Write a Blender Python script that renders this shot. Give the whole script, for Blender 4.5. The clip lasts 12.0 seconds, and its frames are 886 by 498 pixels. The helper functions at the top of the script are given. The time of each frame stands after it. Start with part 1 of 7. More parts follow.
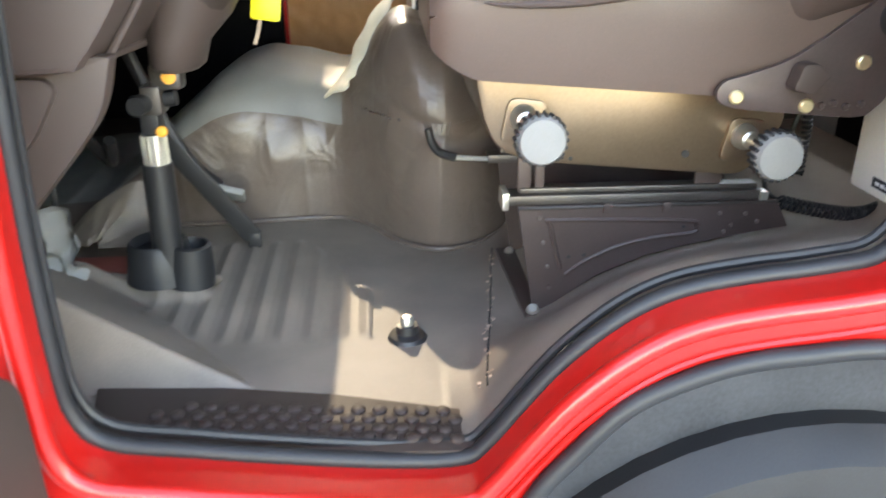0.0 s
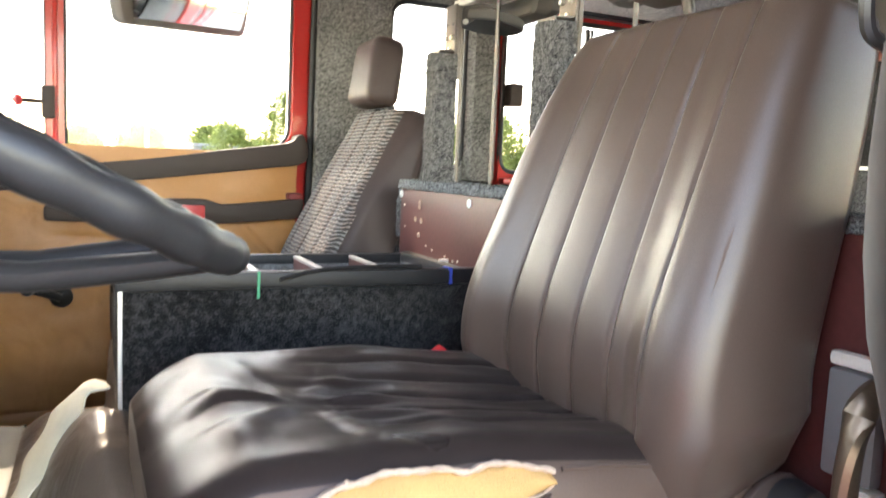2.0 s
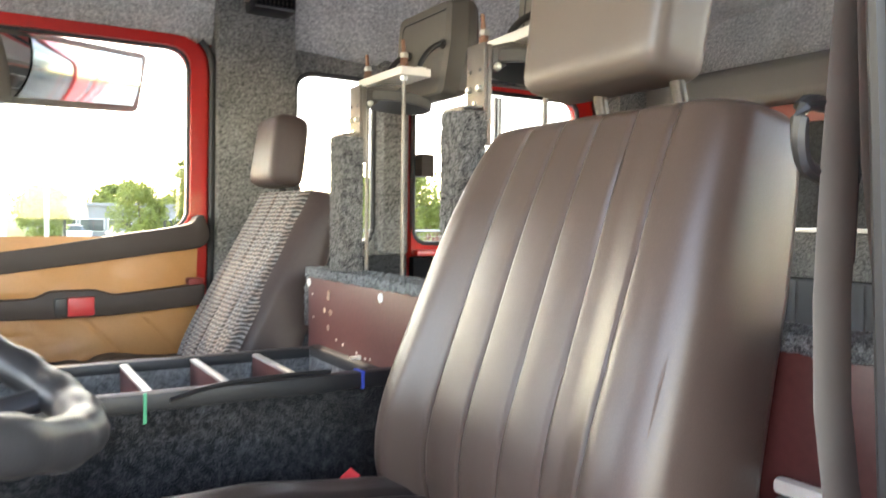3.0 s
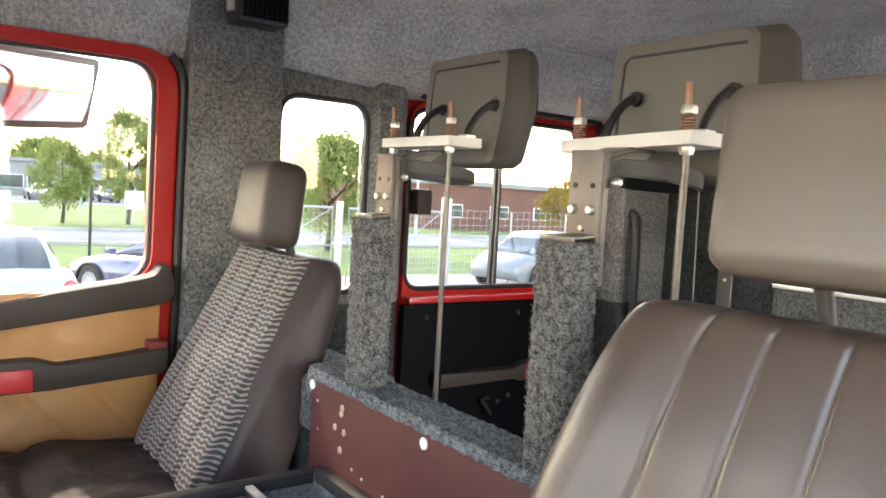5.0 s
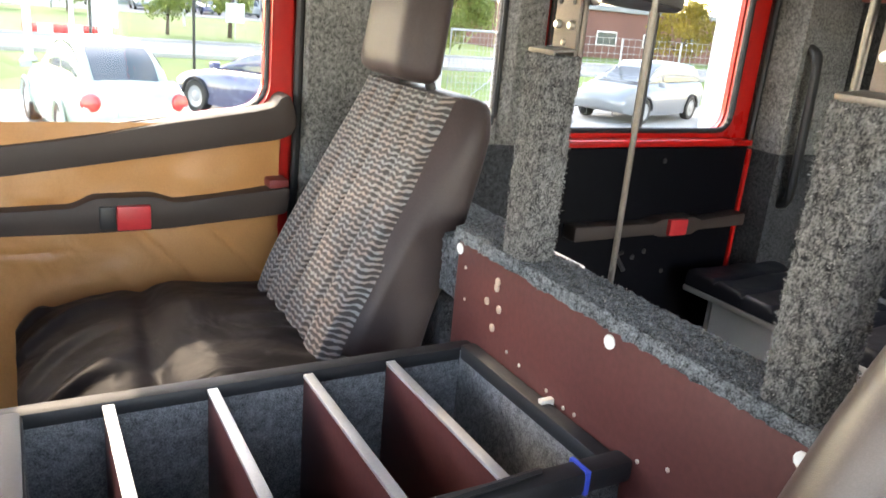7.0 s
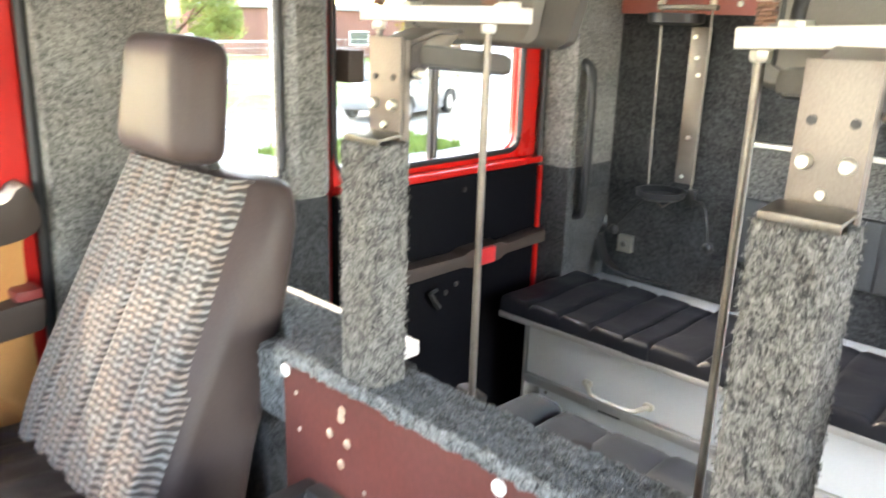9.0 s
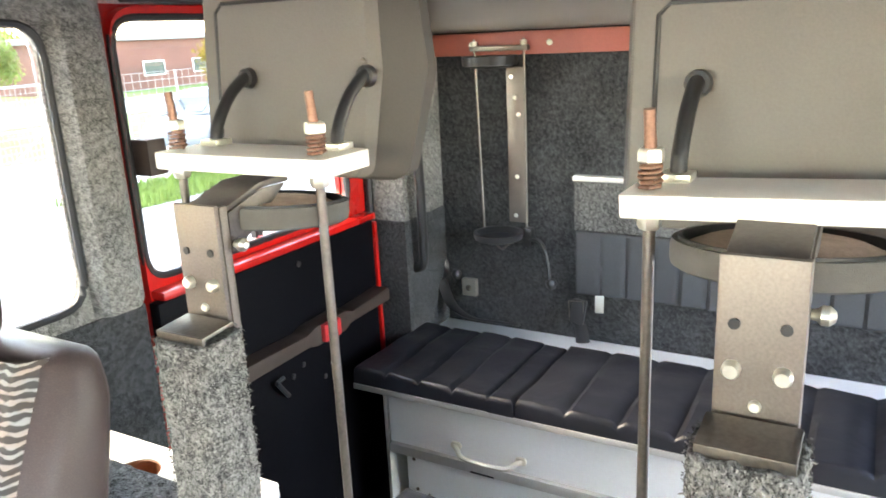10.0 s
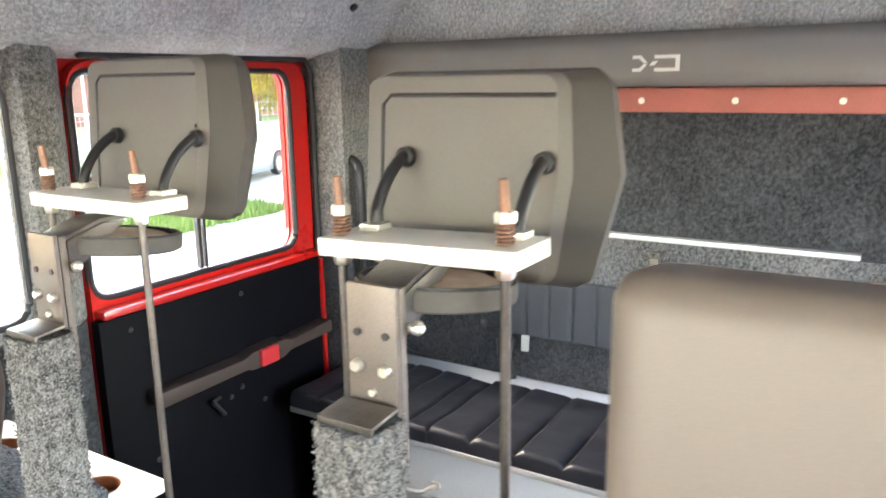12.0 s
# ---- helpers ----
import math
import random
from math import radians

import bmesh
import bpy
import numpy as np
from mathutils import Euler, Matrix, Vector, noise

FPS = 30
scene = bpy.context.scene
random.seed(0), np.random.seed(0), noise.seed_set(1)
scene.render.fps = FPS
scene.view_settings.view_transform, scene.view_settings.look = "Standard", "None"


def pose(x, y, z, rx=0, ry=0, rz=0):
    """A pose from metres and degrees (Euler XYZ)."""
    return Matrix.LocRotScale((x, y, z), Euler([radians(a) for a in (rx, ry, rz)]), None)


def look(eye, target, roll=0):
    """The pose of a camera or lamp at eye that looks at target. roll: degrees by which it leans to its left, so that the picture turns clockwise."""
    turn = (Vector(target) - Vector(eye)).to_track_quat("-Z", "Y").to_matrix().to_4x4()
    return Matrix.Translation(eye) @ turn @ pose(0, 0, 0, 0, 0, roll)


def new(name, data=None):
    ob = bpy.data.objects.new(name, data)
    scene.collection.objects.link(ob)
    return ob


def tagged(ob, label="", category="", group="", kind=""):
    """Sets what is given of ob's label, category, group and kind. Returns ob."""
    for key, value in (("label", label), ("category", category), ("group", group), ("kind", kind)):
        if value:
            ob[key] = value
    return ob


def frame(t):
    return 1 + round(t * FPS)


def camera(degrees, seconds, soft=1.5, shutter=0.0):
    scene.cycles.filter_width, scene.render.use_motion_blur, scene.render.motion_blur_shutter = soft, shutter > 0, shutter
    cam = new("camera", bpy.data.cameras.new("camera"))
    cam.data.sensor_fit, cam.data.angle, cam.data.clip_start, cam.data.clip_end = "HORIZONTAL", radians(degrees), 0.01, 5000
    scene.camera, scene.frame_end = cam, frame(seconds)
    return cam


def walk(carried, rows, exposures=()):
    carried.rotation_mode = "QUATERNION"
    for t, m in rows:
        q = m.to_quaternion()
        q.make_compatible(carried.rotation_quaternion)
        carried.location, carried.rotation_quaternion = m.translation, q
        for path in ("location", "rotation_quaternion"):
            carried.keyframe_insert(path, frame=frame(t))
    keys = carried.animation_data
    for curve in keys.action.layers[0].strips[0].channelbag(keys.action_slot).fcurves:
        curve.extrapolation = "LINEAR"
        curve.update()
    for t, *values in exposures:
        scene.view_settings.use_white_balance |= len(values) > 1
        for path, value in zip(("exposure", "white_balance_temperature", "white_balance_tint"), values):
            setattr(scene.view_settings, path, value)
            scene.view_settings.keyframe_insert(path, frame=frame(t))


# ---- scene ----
cam = camera(60.2, 12.0, shutter=0.4)
PATH = [
    (0, (0.193, 0.233, 0.577), (0.310, 2.068, -0.210), -0.3),
    (0.5, (0.177, 0.326, 0.617), (0.536, 2.158, -0.103), 0.9),
    (1, (0.189, 0.457, 0.675), (0.755, 2.302, 0.149), 2.1),
    (1.5, (0.197, 0.577, 0.734), (0.914, 2.411, 0.383), 3.2),
    (2, (0.199, 0.665, 0.780), (1.040, 2.468, 0.570), 2.5),
    (2.5, (0.222, 0.714, 0.817), (1.150, 2.480, 0.669), 1.2),
    (3, (0.247, 0.739, 0.848), (1.278, 2.452, 0.775), 0.7),
    (3.5, (0.257, 0.791, 0.889), (1.377, 2.448, 0.914), 0.8),
    (3.7, (0.258, 0.815, 0.890), (1.393, 2.461, 0.944), 1.7),
    (5.3, (0.242, 1.121, 1.069), (1.419, 2.722, 0.864), 3.8),
    (5.5, (0.249, 1.141, 1.074), (1.424, 2.741, 0.832), 4.0),
    (6, (0.272, 1.199, 1.069), (1.386, 2.833, 0.768), 3.7),
    (6.5, (0.275, 1.256, 1.061), (1.280, 2.929, 0.623), 4.4),
    (6.7, (0.271, 1.280, 1.048), (1.224, 2.958, 0.526), 4.6),
    (8.3, (0.295, 1.425, 1.037), (1.363, 2.935, 0.278), 1.9),
    (8.5, (0.306, 1.450, 1.060), (1.486, 2.905, 0.359), 2.0),
    (9, (0.338, 1.505, 1.113), (1.737, 2.817, 0.548), 1.8),
    (9.5, (0.405, 1.570, 1.181), (1.994, 2.677, 0.681), -0.2),
    (10, (0.444, 1.612, 1.218), (2.109, 2.580, 0.677), -2.8),
    (10.5, (0.463, 1.616, 1.208), (2.131, 2.529, 0.587), -3.0),
    (11, (0.472, 1.554, 1.208), (2.137, 2.470, 0.584), -2.0),
    (11.5, (0.452, 1.455, 1.222), (2.112, 2.425, 0.671), -1.6),
    (12, (0.418, 1.329, 1.246), (2.082, 2.349, 0.812), -0.9),
]
EXPOSURES = [(0, 4.08, 8900, 15), (1, 4.10, 9000, 19), (2.5, 4.12, 8800, 19), (3.7, 4.18, 8700, 20), (5.2, 3.80, 8400, 21), (6.7, 3.86, 8400, 21), (8.2, 4.85, 8600, 18), (9.3, 4.90, 8500, 18), (10.5, 4.92, 8000, 17), (12, 4.90, 8000, 18)]
walk(cam, [(t, look(eye, target, roll)) for t, eye, target, roll in PATH], EXPOSURES)

# ---- world, sun and exposure ----
world = bpy.data.worlds.new("sky")
scene.world = world
world.use_nodes = True
wn = world.node_tree.nodes
sky = wn.new("ShaderNodeTexSky")
sky.sky_type = "NISHITA"
sky.sun_disc = False
SUN_DIR = Vector((0.14, -1.0, -0.69)).normalized()      # the way that the light travels
sky.sun_elevation = math.asin(-SUN_DIR.z)
sky.sun_rotation = math.atan2(-SUN_DIR.x, -SUN_DIR.y)
sky.air_density, sky.dust_density = 1.0, 0.4
wn["Background"].inputs["Strength"].default_value = 0.15
world.node_tree.links.new(sky.outputs[0], wn["Background"].inputs["Color"])
sun = new("sun", bpy.data.lights.new("sun", "SUN"))
sun.data.energy, sun.data.angle, sun.data.color = 0.19, radians(0.6), (1.0, 0.97, 0.83)
sun.matrix_world = look((0, 0, 0), SUN_DIR)


# ---- materials ----
def material(name, color, rough=0.5, metal=0.0, vary=0.2, big=6.0, fine=150.0, bump=0.1, dist=0.002, grain="noise",
             coat=0.0, spec=0.5, second=None, sheen=0.0, wrinkle=0.0, wscale=11.0):
    """A surface with stains at a large scale, grain at a fine one, and relief."""
    m = bpy.data.materials.new(name)
    m.use_nodes = True
    n, l = m.node_tree.nodes, m.node_tree.links
    b = n["Principled BSDF"]
    tc = n.new("ShaderNodeTexCoord")
    n1 = n.new("ShaderNodeTexNoise")
    n1.inputs["Scale"].default_value, n1.inputs["Detail"].default_value = big, 5
    l.new(tc.outputs["Object"], n1.inputs["Vector"])
    if grain == "voronoi":
        n2 = n.new("ShaderNodeTexVoronoi")
        fineout = n2.outputs["Distance"]
    else:
        n2 = n.new("ShaderNodeTexNoise")
        n2.inputs["Detail"].default_value = 3
        fineout = n2.outputs["Fac"]
    n2.inputs["Scale"].default_value = fine
    l.new(tc.outputs["Object"], n2.inputs["Vector"])
    r1 = n.new("ShaderNodeValToRGB")
    c = Vector(color)
    c2 = Vector(second) if second else c * (1 + vary)
    r1.color_ramp.elements[0].position, r1.color_ramp.elements[1].position = 0.3, 0.7
    r1.color_ramp.elements[0].color = (*(c * (1 - vary)), 1)
    r1.color_ramp.elements[1].color = (*c2, 1)
    mixf = n.new("ShaderNodeMath")
    mixf.operation = "MULTIPLY_ADD"
    mixf.inputs[1].default_value, mixf.inputs[2].default_value = 0.4, 0.0
    l.new(fineout, mixf.inputs[0])
    add = n.new("ShaderNodeMath")
    add.operation = "MULTIPLY_ADD"
    add.inputs[1].default_value = 0.6
    l.new(n1.outputs["Fac"], add.inputs[0])
    l.new(mixf.outputs[0], add.inputs[2])
    l.new(add.outputs[0], r1.inputs["Fac"])
    l.new(r1.outputs["Color"], b.inputs["Base Color"])
    rr = n.new("ShaderNodeMapRange")
    rr.inputs["To Min"].default_value, rr.inputs["To Max"].default_value = max(rough - 0.08, 0.02), min(rough + 0.1, 1)
    l.new(n1.outputs["Fac"], rr.inputs["Value"])
    l.new(rr.outputs[0], b.inputs["Roughness"])
    b.inputs["Metallic"].default_value = metal
    b.inputs["Coat Weight"].default_value = coat
    b.inputs["Coat Roughness"].default_value = 0.08
    b.inputs["Specular IOR Level"].default_value = spec
    b.inputs["Sheen Weight"].default_value = sheen
    if bump:
        bp = n.new("ShaderNodeBump")
        bp.inputs["Strength"].default_value, bp.inputs["Distance"].default_value = bump, dist
        l.new(fineout, bp.inputs["Height"])
        l.new(bp.outputs[0], b.inputs["Normal"])
        if wrinkle:
            wv = n.new("ShaderNodeTexNoise")
            wv.inputs["Scale"].default_value, wv.inputs["Detail"].default_value, wv.inputs["Distortion"].default_value = wscale, 2, 1.6
            l.new(tc.outputs["Object"], wv.inputs["Vector"])
            bw = n.new("ShaderNodeBump")
            bw.inputs["Strength"].default_value, bw.inputs["Distance"].default_value = wrinkle, 0.02
            l.new(wv.outputs["Fac"], bw.inputs["Height"])
            l.new(bw.outputs[0], bp.inputs["Normal"])
    return m


def carpet(name, dark, light, scale=420.0, bump=0.9, at=(0.40, 0.62), stretch=(1, 1, 1)):
    """Needle felt: dark and light fibres mixed, with a deep nap."""
    m = bpy.data.materials.new(name)
    m.use_nodes = True
    n, l = m.node_tree.nodes, m.node_tree.links
    b = n["Principled BSDF"]
    tc = n.new("ShaderNodeTexCoord")
    a = n.new("ShaderNodeTexNoise")
    a.inputs["Scale"].default_value, a.inputs["Detail"].default_value, a.inputs["Roughness"].default_value = scale, 4, 0.7
    w = n.new("ShaderNodeTexNoise")
    w.inputs["Scale"].default_value, w.inputs["Detail"].default_value, w.inputs["Distortion"].default_value = scale * 0.28, 3, 0.3
    p = n.new("ShaderNodeTexNoise")
    p.inputs["Scale"].default_value, p.inputs["Detail"].default_value = 9, 4
    mp = n.new("ShaderNodeMapping")
    mp.inputs["Scale"].default_value = stretch
    l.new(tc.outputs["Object"], mp.inputs["Vector"])
    for q in (a, w, p):
        l.new(mp.outputs[0], q.inputs["Vector"])
    s = n.new("ShaderNodeMath")
    s.operation = "MULTIPLY_ADD"
    s.inputs[1].default_value = 0.55
    l.new(w.outputs["Fac"], s.inputs[0])
    l.new(a.outputs["Fac"], s.inputs[2])
    s2 = n.new("ShaderNodeMath")
    s2.operation = "MULTIPLY_ADD"
    s2.inputs[1].default_value = 0.25
    l.new(p.outputs["Fac"], s2.inputs[0])
    l.new(s.outputs[0], s2.inputs[2])
    r = n.new("ShaderNodeValToRGB")
    r.color_ramp.elements[0].position, r.color_ramp.elements[1].position = at
    r.color_ramp.elements[0].color, r.color_ramp.elements[1].color = (*dark, 1), (*light, 1)
    h = n.new("ShaderNodeMath")
    h.operation = "MULTIPLY"
    h.inputs[1].default_value = 0.555
    l.new(s2.outputs[0], h.inputs[0])
    l.new(h.outputs[0], r.inputs["Fac"])
    l.new(r.outputs["Color"], b.inputs["Base Color"])
    b.inputs["Roughness"].default_value = 0.95
    b.inputs["Specular IOR Level"].default_value = 0.1
    b.inputs["Sheen Weight"].default_value = 0.15
    bp = n.new("ShaderNodeBump")
    bp.inputs["Strength"].default_value, bp.inputs["Distance"].default_value = bump, 0.004
    l.new(s.outputs[0], bp.inputs["Height"])
    l.new(bp.outputs[0], b.inputs["Normal"])
    return m


def woven(name):
    """Seat cloth: short wavy rows of pale and dark thread, with a little rust and blue."""
    m = bpy.data.materials.new(name)
    m.use_nodes = True
    n, l = m.node_tree.nodes, m.node_tree.links
    b = n["Principled BSDF"]
    tc = n.new("ShaderNodeTexCoord")
    sep = n.new("ShaderNodeSeparateXYZ")
    l.new(tc.outputs["Object"], sep.inputs[0])

    def calc(op, a, c=None):
        q = n.new("ShaderNodeMath")
        q.operation = op
        for i, v in enumerate((a, c)):
            if v is None:
                continue
            if isinstance(v, float):
                q.inputs[i].default_value = v
            else:
                l.new(v, q.inputs[i])
        return q.outputs[0]
    nz = n.new("ShaderNodeTexNoise")
    nz.inputs["Scale"].default_value = 48
    l.new(tc.outputs["Object"], nz.inputs["Vector"])
    tri = calc("PINGPONG", sep.outputs["Y"], 0.0125)
    zz = calc("ADD", sep.outputs["Z"], calc("MULTIPLY", tri, 0.20))
    zz = calc("ADD", zz, calc("MULTIPLY", nz.outputs["Fac"], 0.0085))
    st = calc("SINE", calc("MULTIPLY", zz, 2 * math.pi / 0.0088))
    cell = calc("SINE", calc("MULTIPLY", sep.outputs["Y"], 2 * math.pi / 0.016))
    f = calc("ADD", calc("MULTIPLY", st, 0.42), calc("MULTIPLY", cell, 0.16))
    f = calc("ADD", f, 0.5)
    r = n.new("ShaderNodeValToRGB")
    e = r.color_ramp.elements
    e[0].position, e[1].position = 0.44, 0.80
    e[0].color, e[1].color = (0.048, 0.041, 0.038, 1), (0.27, 0.247, 0.232, 1)
    l.new(f, r.inputs["Fac"])
    hue = n.new("ShaderNodeTexNoise")
    hue.inputs["Scale"].default_value, hue.inputs["Detail"].default_value = 45, 1
    l.new(tc.outputs["Object"], hue.inputs["Vector"])
    r2 = n.new("ShaderNodeValToRGB")
    q = r2.color_ramp.elements
    q[0].position, q[1].position = 0.36, 0.64
    q[0].color, q[1].color = (0.88, 0.94, 0.96, 1), (1.0, 0.85, 0.77, 1)
    l.new(hue.outputs["Fac"], r2.inputs["Fac"])
    mx = n.new("ShaderNodeMix")
    mx.data_type, mx.blend_type = "RGBA", "MULTIPLY"
    mx.inputs[0].default_value = 1.0
    l.new(r.outputs["Color"], mx.inputs[6])
    l.new(r2.outputs["Color"], mx.inputs[7])
    l.new(mx.outputs[2], b.inputs["Base Color"])
    b.inputs["Roughness"].default_value = 0.9
    b.inputs["Sheen Weight"].default_value = 0.2
    bp = n.new("ShaderNodeBump")
    bp.inputs["Strength"].default_value, bp.inputs["Distance"].default_value = 0.5, 0.002
    l.new(f, bp.inputs["Height"])
    l.new(bp.outputs[0], b.inputs["Normal"])
    return m


def glass(name, tint=(1, 1, 1), rough=0.0):
    m = bpy.data.materials.new(name)
    m.use_nodes = True
    b = m.node_tree.nodes["Principled BSDF"]
    b.inputs["Base Color"].default_value = (*tint, 1)
    b.inputs["Transmission Weight"].default_value = 1.0
    b.inputs["Roughness"].default_value = rough
    b.inputs["IOR"].default_value = 1.45
    return m


LEATHER = material("brown_vinyl", (0.072, 0.049, 0.040), 0.31, vary=0.16, big=5, fine=900, bump=0.12, dist=0.001, grain="voronoi")
# lighter copy of the brown vinyl: daylight from the door is put into it
LEATHER_LIT_SIDE = material("brown_vinyl_lit_side", (0.092, 0.062, 0.050), 0.36, spec=0.36, vary=0.14, big=4, fine=900, bump=0.12, dist=0.001, grain="voronoi")
COVER = material("worn_brown_cover", (0.024, 0.0175, 0.0165), 0.29, vary=0.2, big=7, fine=800, bump=0.1, dist=0.001, grain="voronoi", spec=0.28)
DARK_VINYL = material("dark_brown_vinyl", (0.062, 0.044, 0.041), 0.42, vary=0.15, big=5, fine=700, bump=0.15, dist=0.001, grain="voronoi", spec=0.25)
BLACK_LEATHER = material("black_vinyl", (0.0150, 0.0125, 0.0145), 0.46, vary=0.25, big=8, fine=600, bump=0.1, dist=0.001, grain="voronoi", spec=0.10, wrinkle=0.32, wscale=8)
NAVY_VINYL = material("navy_vinyl", (0.0125, 0.0135, 0.018), 0.36, vary=0.25, big=9, fine=600, bump=0.15, dist=0.001, grain="voronoi", spec=0.5, wrinkle=0.08, wscale=12)
SEAT_VINYL = material("dark_grey_vinyl", (0.055, 0.059, 0.063), 0.30, vary=0.2, big=7, fine=500, bump=0.12, dist=0.001, grain="voronoi", spec=0.4)
GREY_VINYL = material("grey_vinyl", (0.05, 0.053, 0.057), 0.55, vary=0.15, big=6, fine=400, bump=0.15, dist=0.001, grain="voronoi", spec=0.3)
# brown vinyl made paler: windscreen light on the headrest is in the colour
HEAD_VINYL = material("headrest_vinyl_lit", (0.135, 0.108, 0.088), 0.38, vary=0.12, big=5, fine=1400, bump=0.05, dist=0.0005, grain="voronoi")
MAT = material("rubber_mat", (0.195, 0.160, 0.132), 0.50, vary=0.34, big=7, fine=700, bump=0.25, dist=0.001)
TUNNEL_MAT = material("tunnel_vinyl", (0.128, 0.098, 0.081), 0.30, vary=0.22, big=6, fine=700, bump=0.14, dist=0.0015, grain="voronoi", wrinkle=0.24, wscale=11)
TUNNEL_TOP = material("grey_tunnel_mat", (0.19, 0.188, 0.178), 0.5, vary=0.15, big=8, fine=500, bump=0.15, dist=0.001)
DASH = material("brown_plastic", (0.078, 0.055, 0.048), 0.45, vary=0.12, big=4, fine=600, bump=0.15, dist=0.001)
TRIM = material("dark_brown_plastic", (0.046, 0.032, 0.027), 0.55, vary=0.15, big=8, fine=500, bump=0.1, dist=0.001, spec=0.35)
TAN = material("tan_vinyl", (0.475, 0.215, 0.076), 0.42, vary=0.14, big=5, fine=400, bump=0.15, dist=0.0015, wrinkle=0.2, wscale=8)
RED = material("red_paint", (0.48, 0.009, 0.007), 0.30, vary=0.10, big=3, fine=80, bump=0.02, dist=0.001, coat=0.35)
RUBBER = material("black_rubber", (0.014, 0.015, 0.017), 0.5, vary=0.3, big=14, fine=300, bump=0.15, dist=0.001)
LINER = material("wheel_arch_plastic", (0.022, 0.026, 0.032), 0.5, vary=0.3, big=10, fine=160, bump=0.2, dist=0.002, second=(0.045, 0.05, 0.058))
BLACK = material("black_plastic", (0.018, 0.018, 0.019), 0.42, vary=0.25, big=12, fine=400, bump=0.1, dist=0.001)
# black of the rear door panel; also the shade colour of three plain sheets
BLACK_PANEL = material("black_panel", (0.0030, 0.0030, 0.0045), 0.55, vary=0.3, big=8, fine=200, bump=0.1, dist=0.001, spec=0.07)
GREY_PLASTIC = material("grey_plastic", (0.15, 0.138, 0.12), 0.52, vary=0.12, big=6, fine=500, bump=0.12, dist=0.001)
KNOB = material("grey_knob_plastic", (0.20, 0.20, 0.195), 0.6, vary=0.1, big=20, fine=500, bump=0.05)
PAN = material("brown_metal_pan", (0.205, 0.150, 0.105), 0.33, metal=0.75, vary=0.14, big=6, fine=300, bump=0.04)
BRACKET = material("dark_brown_paint", (0.07, 0.05, 0.045), 0.38, metal=0.25, vary=0.2, big=12, fine=250, bump=0.06)
STEEL = material("steel", (0.165, 0.148, 0.132), 0.36, metal=0.9, vary=0.3, big=20, fine=300, bump=0.05)
BRUSHED = material("brushed_steel", (0.180, 0.155, 0.138), 0.45, metal=0.8, vary=0.25, big=15, fine=500, bump=0.05, dist=0.0004)
ZINC = material("zinc", (0.72, 0.70, 0.62), 0.35, metal=0.9, vary=0.12, big=30, fine=300, bump=0.05)
BRASS = material("yellow_zinc", (0.74, 0.62, 0.36), 0.4, metal=0.85, vary=0.15, big=30, fine=300, bump=0.05)
DARK_STEEL = material("oily_steel", (0.10, 0.088, 0.08), 0.40, metal=0.7, vary=0.3, big=18, fine=300, bump=0.08)
COPPER = material("copper", (0.30, 0.165, 0.115), 0.5, metal=0.7, vary=0.35, big=40, fine=400, bump=0.1)
WHITE = material("white_paint", (0.84, 0.84, 0.80), 0.4, vary=0.06, big=5, fine=200, bump=0.03)
# white enamel with the blue cast of the sky light put into its colour
ENAMEL = material("sky_tinted_enamel", (0.82, 0.85, 0.86), 0.30, vary=0.05, big=4, fine=200, bump=0.03)
CREAM = material("cream_metal", (0.80, 0.77, 0.67), 0.38, vary=0.06, big=5, fine=200, bump=0.03)
ALU = material("aluminium", (0.62, 0.62, 0.60), 0.42, metal=0.6, vary=0.12, big=8, fine=400, bump=0.06)
WOOD = material("maroon_plywood", (0.105, 0.030, 0.026), 0.38, vary=0.3, big=7, fine=120, bump=0.08)
SUNLIT_HEM = material("sunlit_hem_vinyl", (0.66, 0.62, 0.50), 0.6, vary=0.14, big=20, fine=500, bump=0.2, dist=0.001)
FOAM = material("yellow_foam", (0.44, 0.26, 0.10), 0.9, vary=0.16, big=25, fine=600, bump=0.6, dist=0.003)
TORN = material("torn_lining", (0.46, 0.34, 0.26), 0.85, vary=0.25, big=60, fine=400, bump=0.4)
ORANGE = material("orange_paint", (0.85, 0.33, 0.02), 0.5, vary=0.15)
YELLOW = material("yellow_plastic", (0.85, 0.72, 0.02), 0.4, vary=0.08)
RED_PLASTIC = material("red_plastic", (0.55, 0.03, 0.035), 0.4, vary=0.1)
RED_DULL = material("dull_red_plastic", (0.20, 0.028, 0.026), 0.5, vary=0.15)
RED_STRIP = material("red_brown_steel", (0.36, 0.10, 0.075), 0.42, vary=0.2, big=6, fine=300, bump=0.05)
PLATE_TOP = material("white_bar", (0.78, 0.74, 0.66), 0.45, vary=0.08, big=12, fine=300, bump=0.06)
COPPER_CUP = material("cup_brown", (0.33, 0.12, 0.05), 0.5, vary=0.25, big=10)
CHECKER = material("black_floor_plate", (0.02, 0.02, 0.021), 0.45, vary=0.3, big=10, fine=160, bump=0.5, dist=0.003, grain="voronoi")
BELT = material("grey_belt", (0.125, 0.112, 0.096), 0.8, vary=0.15, big=20, fine=900, bump=0.3)
WEB = material("grey_webbing", (0.105, 0.098, 0.088), 0.75, vary=0.2, big=60, fine=1400, bump=0.5, dist=0.001, spec=0.25)
PAD_VINYL = material("taupe_pad_vinyl", (0.075, 0.068, 0.060), 0.5, vary=0.14, big=6, fine=600, bump=0.1, dist=0.001, spec=0.3)
GREEN_TAPE = material("green_tape", (0.02, 0.35, 0.18), 0.5)
